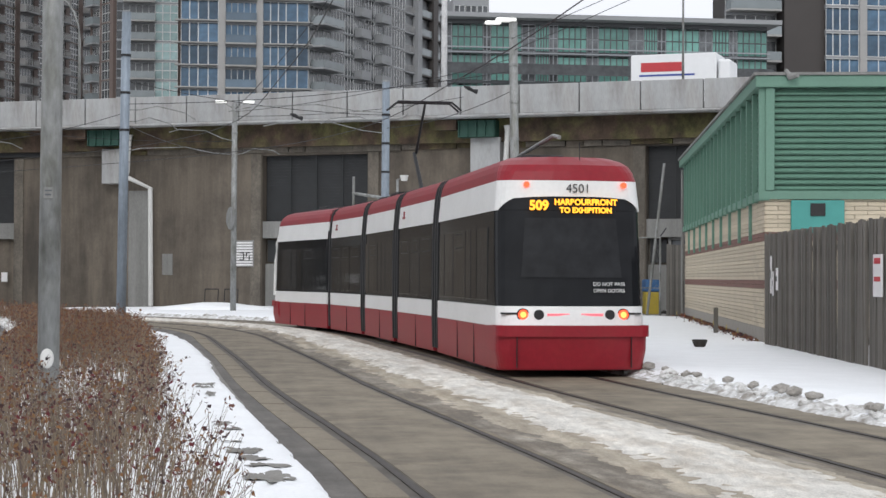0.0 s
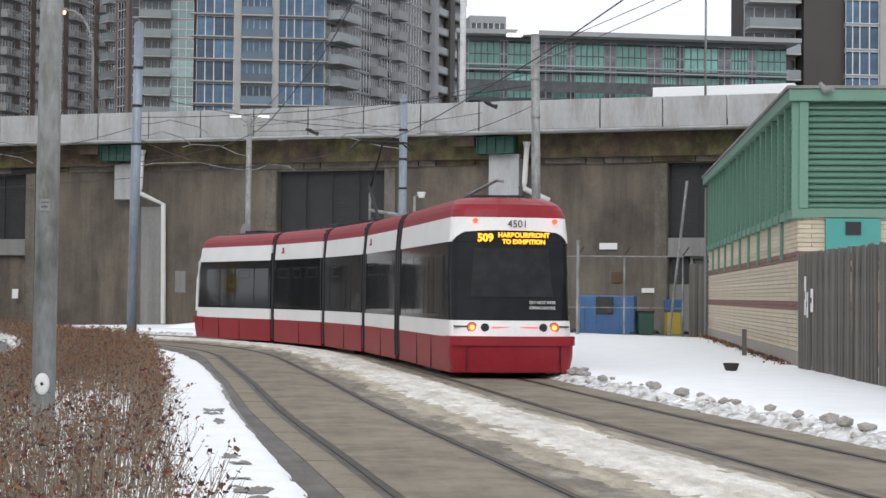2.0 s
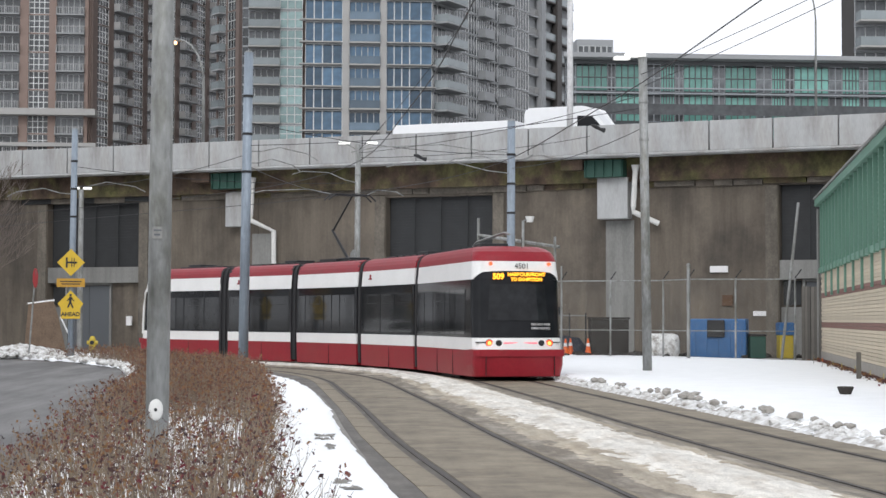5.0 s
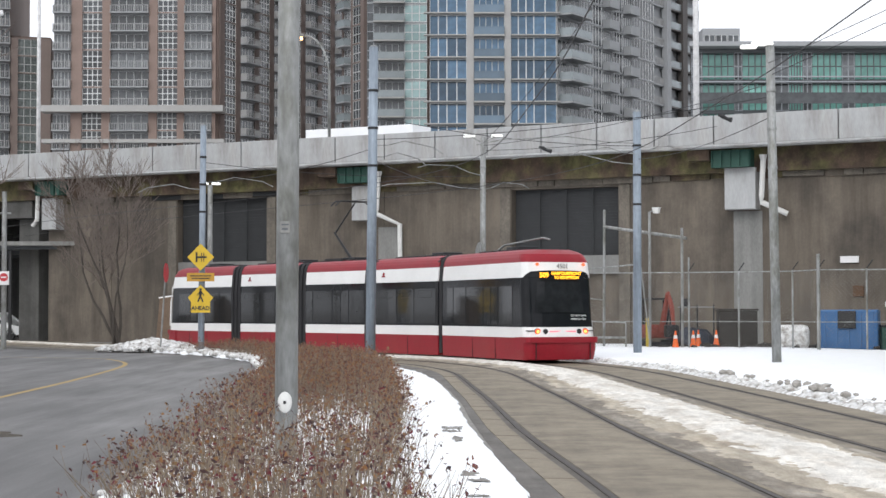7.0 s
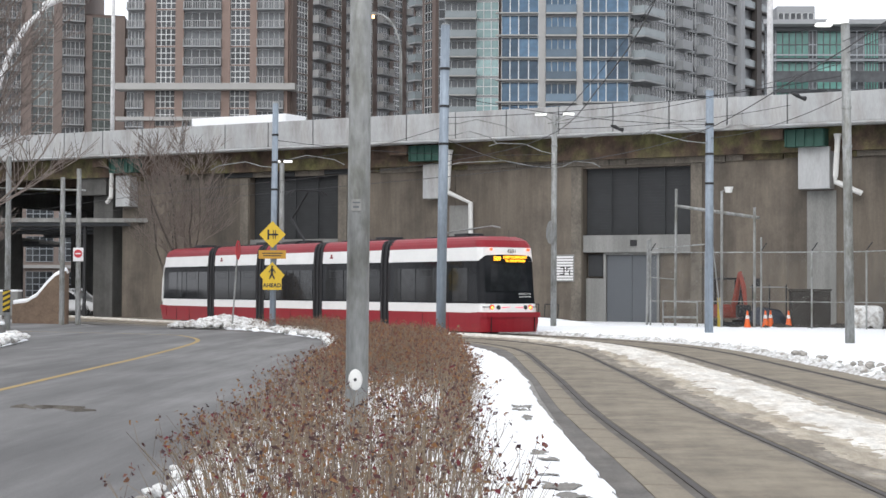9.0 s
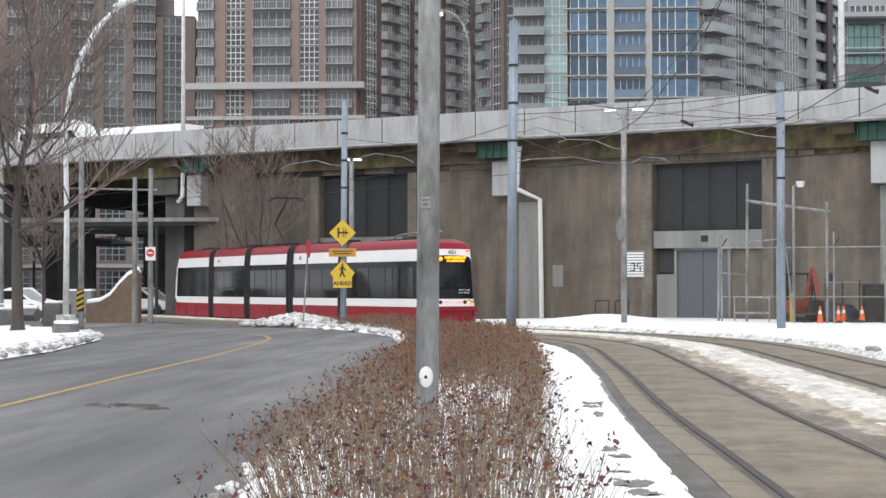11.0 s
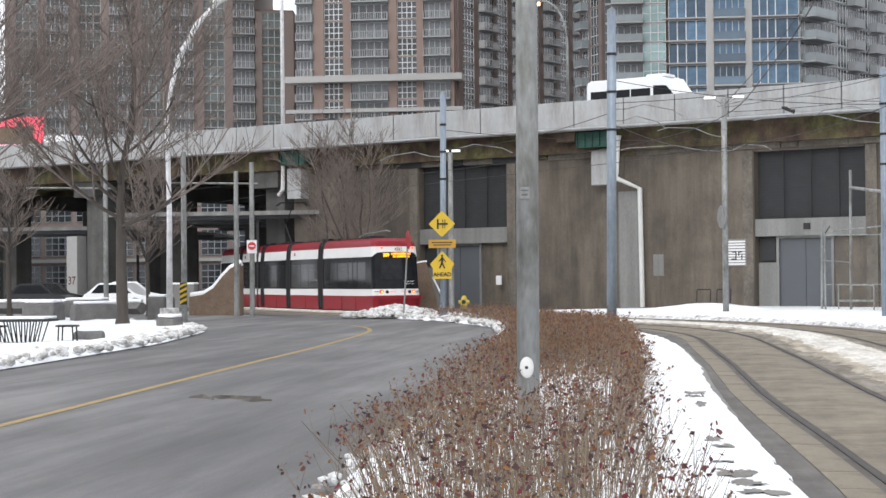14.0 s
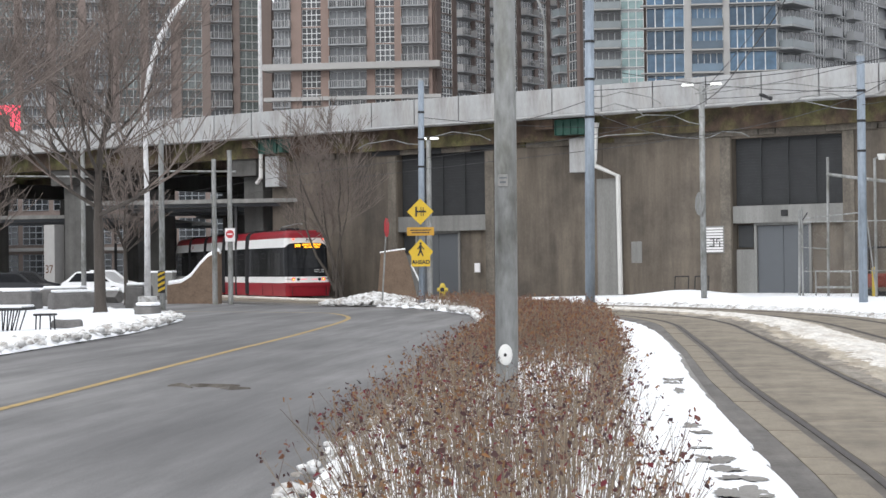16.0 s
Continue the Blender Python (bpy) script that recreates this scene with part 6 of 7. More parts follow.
def yard():
    for x, y in ((11.3, 76.5), (11.75, 78.0), (12.35, 76.8), (16.15, 76.2), (10.4, 75.6)):
        cone(x, y)
    f = tagged(thing("chain_link_fence"), "tall chain-link fence with steel posts and top rail", "fence")
    pts = [(6.3, 76.2), (8.6, 75.6), (10.9, 75.0), (12.9, 74.2), (14.9, 72.8), (15.45, 70.4), (17.3, 70.0), (19.6, 69.4)]
    for i, (x, y) in enumerate(pts):
        tall = 4.0 if i in (0, 2, 5) else 3.4
        part("post", tube([(x, y, 0), (x, y, tall)], 0.075 if i == 5 else 0.04, 8), GALV, f)
        part("barb_arm", tube([(x, y, 3.4), (x + 0.22, y - 0.15, 3.75)], 0.025, 5), BLACKSTEEL, f)
    for a, b in zip(pts, pts[1:]):
        part("top_rail", tube([(*a, 3.35), (*b, 3.35)], 0.03, 6), GALV, f)
        part("mid_rail", tube([(*a, 1.25), (*b, 1.25)], 0.022, 6), GALV, f)
        V, Fc = [], []
        L = math.hypot(b[0] - a[0], b[1] - a[1])
        n = int(L / 0.16)
        A, B = np.array([*a, 0.0]), np.array([*b, 0.0])
        for k in range(-20, n + 1):
            for sg in (1, -1):
                s0, s1 = k * 0.16, k * 0.16 + 3.2
                c0, c1 = max(0.0, s0), min(L, s1)
                if c1 <= c0:
                    continue
                z0, z1 = 0.1 + (c0 - s0), 0.1 + (c1 - s0)
                if sg < 0:
                    z0, z1 = 3.4 - z0, 3.4 - z1
                stick(V, Fc, A + (B - A) * c0 / L + (0, 0, z0), A + (B - A) * c1 / L + (0, 0, z1), 0.0019, 0.0019, 3)
        tagged(plain("wire_mesh", V, Fc, GALV, f), kind="stuff")
    # tube frames (scaffold) before the grey door
    s = tagged(thing("scaffold"), "light steel tube scaffold frame", "scaffold")
    for a, b, r in (((6.2, 76.8, 0), (6.25, 76.8, 3.9), 0.06), ((7.5, 77.6, 0), (7.55, 77.6, 6.2), 0.06), ((10.7, 75.6, 0.0), (10.7, 75.6, 5.3), 0.06), ((7.5, 77.6, 5.45), (10.9, 75.6, 4.85), 0.07), ((6.2, 76.8, 3.5), (8.6, 75.4, 3.7), 0.03), ((8.8, 75.4, 0), (8.9, 75.4, 5.3), 0.04), ((6.9, 76.8, 0.55), (8.3, 76.0, 0.55), 0.05), ((6.9, 76.8, 0), (6.9, 76.8, 1.25), 0.03), ((8.3, 76.0, 0), (8.3, 76.0, 1.2), 0.03), ((6.9, 76.8, 1.25), (8.3, 76.0, 1.2), 0.03), ((7.5, 77.6, 2.2), (6.2, 76.8, 2.3), 0.025), ((9.3, 75.4, 0), (8.9, 75.4, 3.6), 0.03)):
        part("tube", tube([a, b], r, 8), GALV, s)
    b = tagged(thing("bollard", pose(9.0, 76.8, 0)), "pair of yellow bollards by the wall", "bollard")
    part("post", tube([(0, 0, 0), (0, 0, 1.4)], 0.09, 10), YELBIN, b)
    part("post", tube([(0.35, 0, 0), (0.35, 0, 1.4)], 0.09, 10), YELBIN, b)
    # small excavator
    e = tagged(thing("mini_excavator", pose(9.9, 78.0, 0, 0, 0, -78)), "small orange excavator with a folded arm", "excavator")
    for sy in (-0.55, 0.55):
        part("track", boxes((-0.8, 0.8, sy - 0.15, sy + 0.15, 0.0, 0.42), bevel=0.1), DARK, e)
    part("body", boxes((-0.75, 0.55, -0.6, 0.6, 0.5, 1.1), bevel=0.1), EXCORANGE, e)
    part("cab_frame", boxes((-0.5, -0.44, -0.5, -0.44, 1.08, 2.2), (0.4, 0.46, -0.5, -0.44, 1.08, 2.2), (-0.5, -0.44, 0.44, 0.5, 1.08, 2.2), (0.4, 0.46, 0.44, 0.5, 1.08, 2.2), (-0.55, 0.55, -0.55, 0.55, 2.2, 2.28)), BLACKSTEEL, e)
    part("boom", tube([(0.6, 0, 0.8), (0.95, 0.03, 1.6), (1.3, 0.05, 2.45)], [0.15, 0.14, 0.10], 6), EXCORANGE, e)
    part("stick", tube([(1.2, 0.1, 2.52), (1.6, 0.12, 1.9), (1.9, 0.12, 1.0)], [0.09, 0.12, 0.08], 6), EXCORANGE, e)
    part("hydraulic_ram", tube([(0.8, 0.16, 1.0), (1.35, 0.16, 2.1)], 0.05, 6), BLACKSTEEL, e)
    part("blade", boxes((1.0, 1.08, -0.8, 0.8, 0.02, 0.35), bevel=0.02), BLACKSTEEL, e)
    part("bucket", boxes((1.7, 2.15, -0.3, 0.3, 0.55, 1.1), bevel=0.08), BLACKSTEEL, e)
    # bins, drums, pallets, barrier
    t = tagged(thing("skip_bin", pose(17.8, 74.9, 0, 0, 0, -20)), "large blue plastic bin behind the fence", "bin")
    part("body", boxes((-1.2, 1.2, -0.6, 0.6, 0.05, 1.75), bevel=0.06), BLUEBIN, t)
    for k in range(5):
        part("rib", boxes((-1.05 + k * 0.5, -0.97 + k * 0.5, -0.66, -0.61, 0.15, 1.6)), BLUEBIN, t)
    part("dark_sack", boxes((-0.45, 0.3, -0.72, -0.67, 0.95, 1.7), bevel=0.02), DARK, t)
    t = tagged(thing("waste_bin", pose(20.5, 74.2, 0)), "yellow wheeled bin with a dark lid", "bin", "waste bins")
    part("body", boxes((-0.3, 0.3, -0.3, 0.3, 0.05, 1.05), bevel=0.05), YELBIN, t)
    part("lid", boxes((-0.33, 0.33, -0.34, 0.33, 1.06, 1.6), bevel=0.05), BLUEBIN, t)
    t = tagged(thing("waste_bin", pose(19.3, 74.4, 0)), "dark green wheeled bin", "bin", "waste bins")
    part("body", boxes((-0.35, 0.35, -0.3, 0.3, 0.05, 1.0), bevel=0.05), GREENSTEEL, t)
    part("lid", boxes((-0.37, 0.37, -0.33, 0.33, 1.01, 1.1), bevel=0.02), BLACKSTEEL, t)
    t = tagged(thing("rubble_bag", pose(15.4, 75.6, 0)), "grey bulk bag of rubble", "bag")
    part("bag", boxes((-0.75, 0.75, -0.5, 0.5, 0.0, 1.1), bevel=0.25), SNOW_BANK, t)
    t = tagged(thing("dark_container", pose(13.4, 77.6, 0)), "dark brown equipment box", "container")
    part("body", boxes((-0.85, 0.85, -0.4, 0.4, 0.05, 1.7), bevel=0.04), GROOVE, t)
    part("lid", boxes((-0.9, 0.9, -0.45, 0.45, 1.71, 1.8), bevel=0.03), GROOVE, t)
    t = tagged(thing("rack", pose(11.9, 79.6, 0)), "open dark steel rack by the wall", "rack")
    for x in (-0.75, 0.0, 0.75):
        part("upright", boxes((x - 0.03, x + 0.03, -0.3, -0.24, 0, 2.0)), BLACKSTEEL, t)
    for z in (0.5, 1.2, 1.85):
        part("shelf", boxes((-0.8, 0.8, -0.3, 0.3, z, z + 0.06)), WALLP, t)
    for x in (0.3, 1.2):
        t = tagged(thing("steel_stand", pose(x + 0.9, 80.9 - x * 0.3, 0)), "dark folding steel stand by the wall", "stand", "steel stands")
        part("leg", tube([(-0.3, 0, 0), (-0.26, 0, 1.05)], 0.025, 5), BLACKSTEEL, t)
        part("leg", tube([(0.3, 0, 0), (0.36, 0, 1.05)], 0.025, 5), BLACKSTEEL, t)
        part("bar", tube([(-0.26, 0, 1.05), (0.36, 0, 1.05)], 0.025, 5), BLACKSTEEL, t)
    t = tagged(thing("leaning_pole", pose(19.6, 71.5, 0)), "thin pale pole leaning by the wall", "pole")
    part("rod", tube([(0, 0, 0.0), (0.75, 0, 6.6)], 0.06, 6), GALV, t)
    t = tagged(thing("planter_pot", pose(11.2, 35.9, 0.14)), "dark plastic pot lying on the snow", "pot")
    part("pot", tube([(0, 0, 0.0), (0, 0, 0.03), (0, 0, 0.16), (0, 0, 0.17)], [0.10, 0.13, 0.18, 0.15], 12), GROOVE, t)
    t = tagged(thing("post_stub", SIDE @ Matrix.Translation((7.0, 0.6, 0))), "short dark wooden post by the brick wall", "post")
    part("post", boxes((-0.06, 0.06, -0.06, 0.06, 0, 0.85), bevel=0.01), WOODF, t)
    for k, (u, v, mt) in enumerate(((3.2, 0.35, YELBIN), (6.0, 0.4, YELBIN), (10.5, 0.4, YELBIN), (14.0, 0.5, YELBIN), (17.5, 0.5, YELBIN), (21.0, 0.6, CONE), (24.0, 0.7, YELBIN))):
        t = tagged(thing("marker_flag", SIDE @ Matrix.Translation((u, v, 0.1))), "small coloured utility marker flag", "flag", "marker flags")
        part("stem", tube([(0, 0, 0), (0, 0, 0.3)], 0.008, 4), BLACKSTEEL, t)
        part("flag", boxes((-0.10, 0.0, -0.004, 0.004, 0.17, 0.3)), mt, t)
    t = tagged(thing("debris_strip", SIDE @ Matrix.Translation((0, 0, 0))), "dark leaf litter along the foot of the brick wall", "litter", kind="stuff")
    rng = np.random.default_rng(4)
    V, Fc = [], []
    for _ in range(1500):
        scrap(V, Fc, np.array([rng.uniform(0.5, 30), 0.05 + abs(rng.normal()) * 0.16, rng.uniform(0.10, 0.2)]), rng.uniform(0.05, 0.12), rng)
    plain("litter", V, Fc, LEAF, t)


yard()


# ---- plaza: boulders, table, stools, wing wall ----
STONE = mat("grey granite boulder", (0.14, 0.135, 0.13), 0.85, vary=0.3, scale=3, fine=25, bump=0.4)
BROWNSTONE = mat("brown stone facing", (0.17, 0.12, 0.085), 0.85, vary=0.3, scale=2, fine=12, bump=0.4)


def boulder(x, y, sx, sy, sz, seed, cap=True):
    t = tagged(thing("boulder", pose(x, y, 0.12, 0, 0, seed * 37 % 90 - 45)), "squared granite boulder with snow on top", "boulder", "boulders")
    bm = boxes((-sx / 2, sx / 2, -sy / 2, sy / 2, -0.1, sz), bevel=0.08)
    bmesh.ops.subdivide_edges(bm, edges=list(bm.edges), cuts=2, use_grid_fill=True)
    for v in bm.verts:
        v.co += v.co.normalized() * 0.07 * noise.noise(v.co * 2.3 + Vector((seed, 0, 0)))
    part("stone", bm, STONE, t)
    if cap:
        bm = boxes((-sx * 0.45, sx * 0.45, -sy * 0.42, sy * 0.42, sz + 0.0, sz + 0.12), bevel=0.05)
        part("snow_cap", bm, SNOW, t, smooth=True)


def plaza():
    for k, (x, y, sx, sy, sz, cap) in enumerate(((-24.6, 66, 1.4, 1.0, 0.75, True), (-22.2, 65.5, 2.0, 1.1, 0.7, True), (-16.6, 56.2, 0.75, 0.6, 0.36, True), (-15.0, 43.5, 0.75, 0.5, 0.30, False), (-28.5, 66, 1.8, 1.0, 0.4, True), (-24.2, 70, 1.8, 1.0, 0.8, True), (-31.5, 66.5, 1.6, 1.0, 0.4, True), (-21.2, 70.5, 0.9, 0.8, 0.9, True))):
        boulder(x, y, sx, sy, sz, k + 1, cap)
    t = tagged(thing("picnic_table", pose(-16.3, 42.3, 0.0)), "dark slatted metal table with snow on its top", "table")
    part("tabletop", boxes((-0.75, 0.75, -0.5, 0.5, 0.70, 0.76), bevel=0.02), BLACKSTEEL, t)
    part("snow_cap", boxes((-0.72, 0.72, -0.47, 0.47, 0.762, 0.83), bevel=0.03), SNOW, t)
    for k in range(8):
        x = -0.55 + k * 1.1 / 7
        part("slat_leg", tube([(x, -0.3, 0.7), (x * 0.6, -0.25, 0.0)], 0.018, 5), BLACKSTEEL, t)
        part("slat_leg", tube([(x, 0.3, 0.7), (x * 0.6, 0.25, 0.0)], 0.018, 5), BLACKSTEEL, t)
    for x in (-16.95, -15.05):
        s = tagged(thing("stool", pose(x - 0.2, 42.6, 0.15)), "small dark metal stool beside the table", "stool", "stools")
        part("seat", boxes((-0.25, 0.25, -0.2, 0.2, 0.40, 0.45), bevel=0.015), BLACKSTEEL, s)
        for sx, sy in ((-0.18, -0.15), (0.18, -0.15), (-0.18, 0.15), (0.18, 0.15)):
            part("leg", tube([(sx, sy, 0.4), (sx * 1.1, sy, 0)], 0.02, 5), BLACKSTEEL, s)
    # curved wing wall by the underpass, guard wall and snow edge
    w = tagged(thing("wing_wall", pose(-23.2, 83.5, 0)), "brown stone wing wall with a curved snowy top", "wall")
    top = [(-0.3, 0.9), (0.4, 1.0), (0.9, 1.3), (1.35, 1.85), (1.75, 2.25), (2.25, 2.5)]
    part("body", flat([(-0.3, -0.1), (2.25, -0.1)] + list(reversed(top)), 0.7), BROWNSTONE, w)
    bm = bmesh.new()
    part("snow_cap", tube([(x, -0.35, z + 0.05) for x, z in top], 0.16, 8, bm), SNOW, w, smooth=True)
    w = tagged(thing("guard_wall"), "low grey stone wall beyond the road with snow on top", "wall")
    part("body", tube([(-60, 98, 0.3), (-34, 90, 0.3), (-27, 86.5, 0.3)], 0.4, 4), STONE, w)
    part("snow_cap", tube([(-60, 98, 0.68), (-34, 90, 0.68), (-27, 86.5, 0.68)], 0.12, 6), SNOW, w)
    w = tagged(thing("rust_block", pose(-13.7, 91.6, 0, 0, 0, 8)), "leaning slab of rusty stone with a snowy top edge", "monument")
    part("body", flat([(-0.85, 0), (1.25, 0), (0.85, 1.75), (0.6, 2.55), (-0.65, 2.4)], 0.5), BROWNSTONE, w)
    part("snow_cap", tube([(-0.7, -0.25, 2.42), (0.65, -0.25, 2.6)], 0.05, 6), SNOW, w)
    part("snow_cap", tube([(0.95, -0.25, 1.75), (1.6, -0.25, 0.4)], 0.05, 6), SNOW, w)
    t = tagged(thing("fire_hydrant", pose(-10.0, 82.6, 0)), "yellow fire hydrant by the wall", "hydrant")
    part("body", tube([(0, 0, 0), (0, 0, 0.7), (0, 0, 0.85)], [0.17, 0.15, 0.08], 12), YELBIN, t)
    part("cap", tube([(-0.25, 0, 0.55), (0.25, 0, 0.55)], 0.09, 10), YELBIN, t)
    part("front_cap", tube([(0, -0.2, 0.55), (0, 0, 0.55)], 0.1, 10), DARK, t)
    # heap of ploughed snow at the island's tip, and clods
    rng = random.Random(5)
    V, Fc = [], []
    heap = thing("snow_heap")
    tagged(heap, "heap of ploughed lumpy grey snow on the island tip", "snow", kind="stuff")
    bm = bmesh.new()

    def clod(x, y, z, s):
        r = bmesh.ops.create_icosphere(bm, subdivisions=1, radius=s)
        k = Vector((rng.uniform(0, 9), rng.uniform(0, 9), 0))
        for v in r["verts"]:
            v.co = Vector((v.co.x * 1.2, v.co.y, v.co.z * 0.7)) * (1 + 0.5 * noise.noise(v.co * 3 / s * 0.3 + k)) + Vector((x, y, z))
    for _ in range(330):
        f = rng.random()
        s = rng.uniform(0.06, 0.2)
        a, d = rng.uniform(0, 6.28), rng.random() ** 0.7
        x, y = -11.8 + 2.3 * d * math.cos(a), 73.6 + 1.6 * d * math.sin(a)
        clod(x, y, 0.10 + 0.42 * max(0, 1 - d) ** 0.8, s)
    for _ in range(420):
        y = rng.uniform(46, 76)
        clod(island_left(y) + abs(rng.gauss(0, 0.35)), y, 0.1 + rng.uniform(0, 0.08), rng.uniform(0.05, 0.14))
    for _ in range(520):
        y = rng.uniform(6, 46)
        clod(island_left(y) + rng.gauss(0.06, 0.12), y, 0.05 + rng.uniform(0, 0.08), rng.uniform(0.02, 0.07))
    part("clods", bm, SNOW_BANK, heap)
    heap = thing("snow_clods")
    tagged(heap, "crusted dirty snow clods along the ploughed edges", "snow", kind="stuff")
    bm = bmesh.new()
    for _ in range(900):
        s = rng.uniform(8, 80)
        x, y, _a = on_track(s, -1.5 - abs(rng.gauss(0, 0.4)))
        clod(x, y, 0.05 + rng.uniform(0, 0.05), rng.uniform(0.03, 0.09) * (1.7 if rng.random() < 0.08 else 1))
    for _ in range(700):
        y = rng.uniform(14, 70)
        clod(plaza_right(y) - abs(rng.gauss(0.1, 0.3)), y, 0.1 + rng.uniform(0, 0.12), rng.uniform(0.04, 0.13))
    part("clods", bm, SNOW_BANK, heap)
    bm = bmesh.new()
    for _ in range(60):
        s = rng.uniform(16, 44)
        x, y, _a = on_track(s, -1.62 - abs(rng.gauss(0, 0.22)))
        r = rng.uniform(0.03, 0.11)
        clod(x, y, 0.13 + r * 0.5, r)
    part("ice_clods", bm, ICE, heap, "grey lumps of dirty ice")
    bank = thing("snow_bank")
    tagged(bank, "smooth white snow bank before the concrete wall", "snow", kind="stuff")
    bm = bmesh.new()
    for (cx, cy, rx, ry, hh) in ((1.4, 79.0, 3.0, 1.4, 0.42), (6.0, 76.0, 3.2, 1.5, 0.2), (-9.5, 81, 2.5, 1.0, 0.15)):
        r = bmesh.ops.create_icosphere(bm, subdivisions=4, radius=1)
        for v in r["verts"]:
            q = v.co.copy()
            v.co = Vector((cx + q.x * rx, cy + q.y * ry, max(-0.05, q.z * hh * (1 + 0.25 * noise.noise(q * 2 + Vector((cx, 0, 0)))))))
    part("bank", bm, SNOW, bank, smooth=True)


plaza()

# ---- road marks, bare patches ----
PAINT = mat("worn yellow road paint", (0.38, 0.26, 0.085), 0.7, vary=0.2, fine=60, bump=0.1, tint=(0.16, 0.13, 0.08), tint_amount=0.7, tint_scale=6)
YL = [(-6.6, -10), (-7.9, 20), (-8.25, 27.5), (-8.6, 35.4), (-8.9, 43), (-9.5, 52.5), (-10.15, 57.6), (-11.35, 61.8), (-12.4, 63.6), (-16.0, 66.0), (-21.0, 68.6), (-27, 71.5)]


def curve_line(pts, n=60):
    """A smooth line through points."""
    p = [np.array(q, float) for q in pts]
    out = []
    for i in range(len(p) - 1):
        a, b, c, d = p[max(i - 1, 0)], p[i], p[i + 1], p[min(i + 2, len(p) - 1)]
        for k in range(6):
            t = k / 6
            out.append(0.5 * (2 * b + (c - a) * t + (2 * a - 5 * b + 4 * c - d) * t * t + (3 * b - a - 3 * c + d) * t ** 3))
    return out + [p[-1]]


def marks():
    bm = bmesh.new()
    pts = curve_line(YL)
    prev = None
    for i, q in enumerate(pts):
        d = pts[min(i + 1, len(pts) - 1)] - pts[max(i - 1, 0)]
        n = np.array([-d[1], d[0]]) / (np.linalg.norm(d) + 1e-9) * 0.075
        cur = (bm.verts.new((*(q - n), 0.005)), bm.verts.new((*(q + n), 0.005)))
        if prev:
            bm.faces.new((prev[0], prev[1], cur[1], cur[0]))
        prev = cur
    tagged(part("centre_line", bm, PAINT), "worn yellow centre line on the road", "road marking", kind="structure")
    rng = random.Random(9)
    bm = bmesh.new()
    for cx, cy, rx, ry, seed in ((0.60, 12.8, 0.20, 0.35, 1), (0.46, 14.0, 0.22, 0.35, 2), (0.36, 14.9, 0.13, 0.25, 3), (0.24, 23.2, 0.17, 0.9, 5), (0.55, 11.9, 0.26, 0.4, 6), (0.33, 16.9, 0.13, 0.3, 8), (0.40, 16.2, 0.12, 0.2, 9), (0.28, 21.6, 0.08, 0.4, 4), (0.52, 13.4, 0.16, 0.22, 11)):
        k = 60
        ring = []
        for i in range(k):
            a = 2 * math.pi * i / k
            f = 0.75 + 0.45 * noise.noise(Vector((math.cos(a) * 1.6 + seed * 7, math.sin(a) * 1.6, 0))) + 0.3 * noise.noise(Vector((math.cos(a) * 5, math.sin(a) * 5, seed)))
            x, y = cx + rx * f * math.cos(a), cy + ry * f * math.sin(a)
            ring.append(bm.verts.new((x, y, 0.128 + 0.03 * lumps(x, y, 0.8) + 0.02 * lumps(x, y, 0.25))))
        hub = bm.verts.new((cx, cy, 0.134 + 0.03 * lumps(cx, cy, 0.8) + 0.02 * lumps(cx, cy, 0.25)))
        for i in range(k):
            bm.faces.new((hub, ring[i], ring[(i + 1) % k]))
    tagged(part("bare_patches", bm, KERB), "trodden bare patches of wet paving in the snow", "paving", kind="stuff")
    bm = bmesh.new()
    for i in range(4):
        a = (-6.95 + i * 0.30, 24.5 - i * 0.2 + rng.uniform(-0.4, 0.4))
        tube([(a[0], a[1], 0.0), (a[0] + 0.2, a[1] + rng.uniform(-0.3, 0.5), 0.004), (a[0] + 0.45, a[1] + rng.uniform(-0.5, 0.5), 0.0)], [0.02, 0.05, 0.02], 4, bm)
    tagged(part("road_crack", bm, GRIME), "dark patched crack in the asphalt", "crack", kind="stuff")


marks()


# ---- traffic on the expressway ----
VANWHITE = mat("white vehicle paint", (0.78, 0.79, 0.80), 0.3, vary=0.04, bump=0.0)
CARDARK = mat("black vehicle paint", (0.02, 0.022, 0.025), 0.25, vary=0.1, bump=0.0)
BLUELOGO = mat("blue lettering bar", (0.03, 0.06, 0.30), 0.5)


def lane_u(az, lane):
    """Distance along the expressway of what is seen at that bearing from the street corner."""
    t = math.tan(az)
    return (t * (90 + 0.8836 * lane) - 0.4683 * lane) / (0.8836 + 0.4683 * t)


def wheel(parent, x, y, r=0.36):
    part("wheel", tube([(x, y - 0.1, r), (x, y + 0.1, r)], r, 14), DARK, parent)


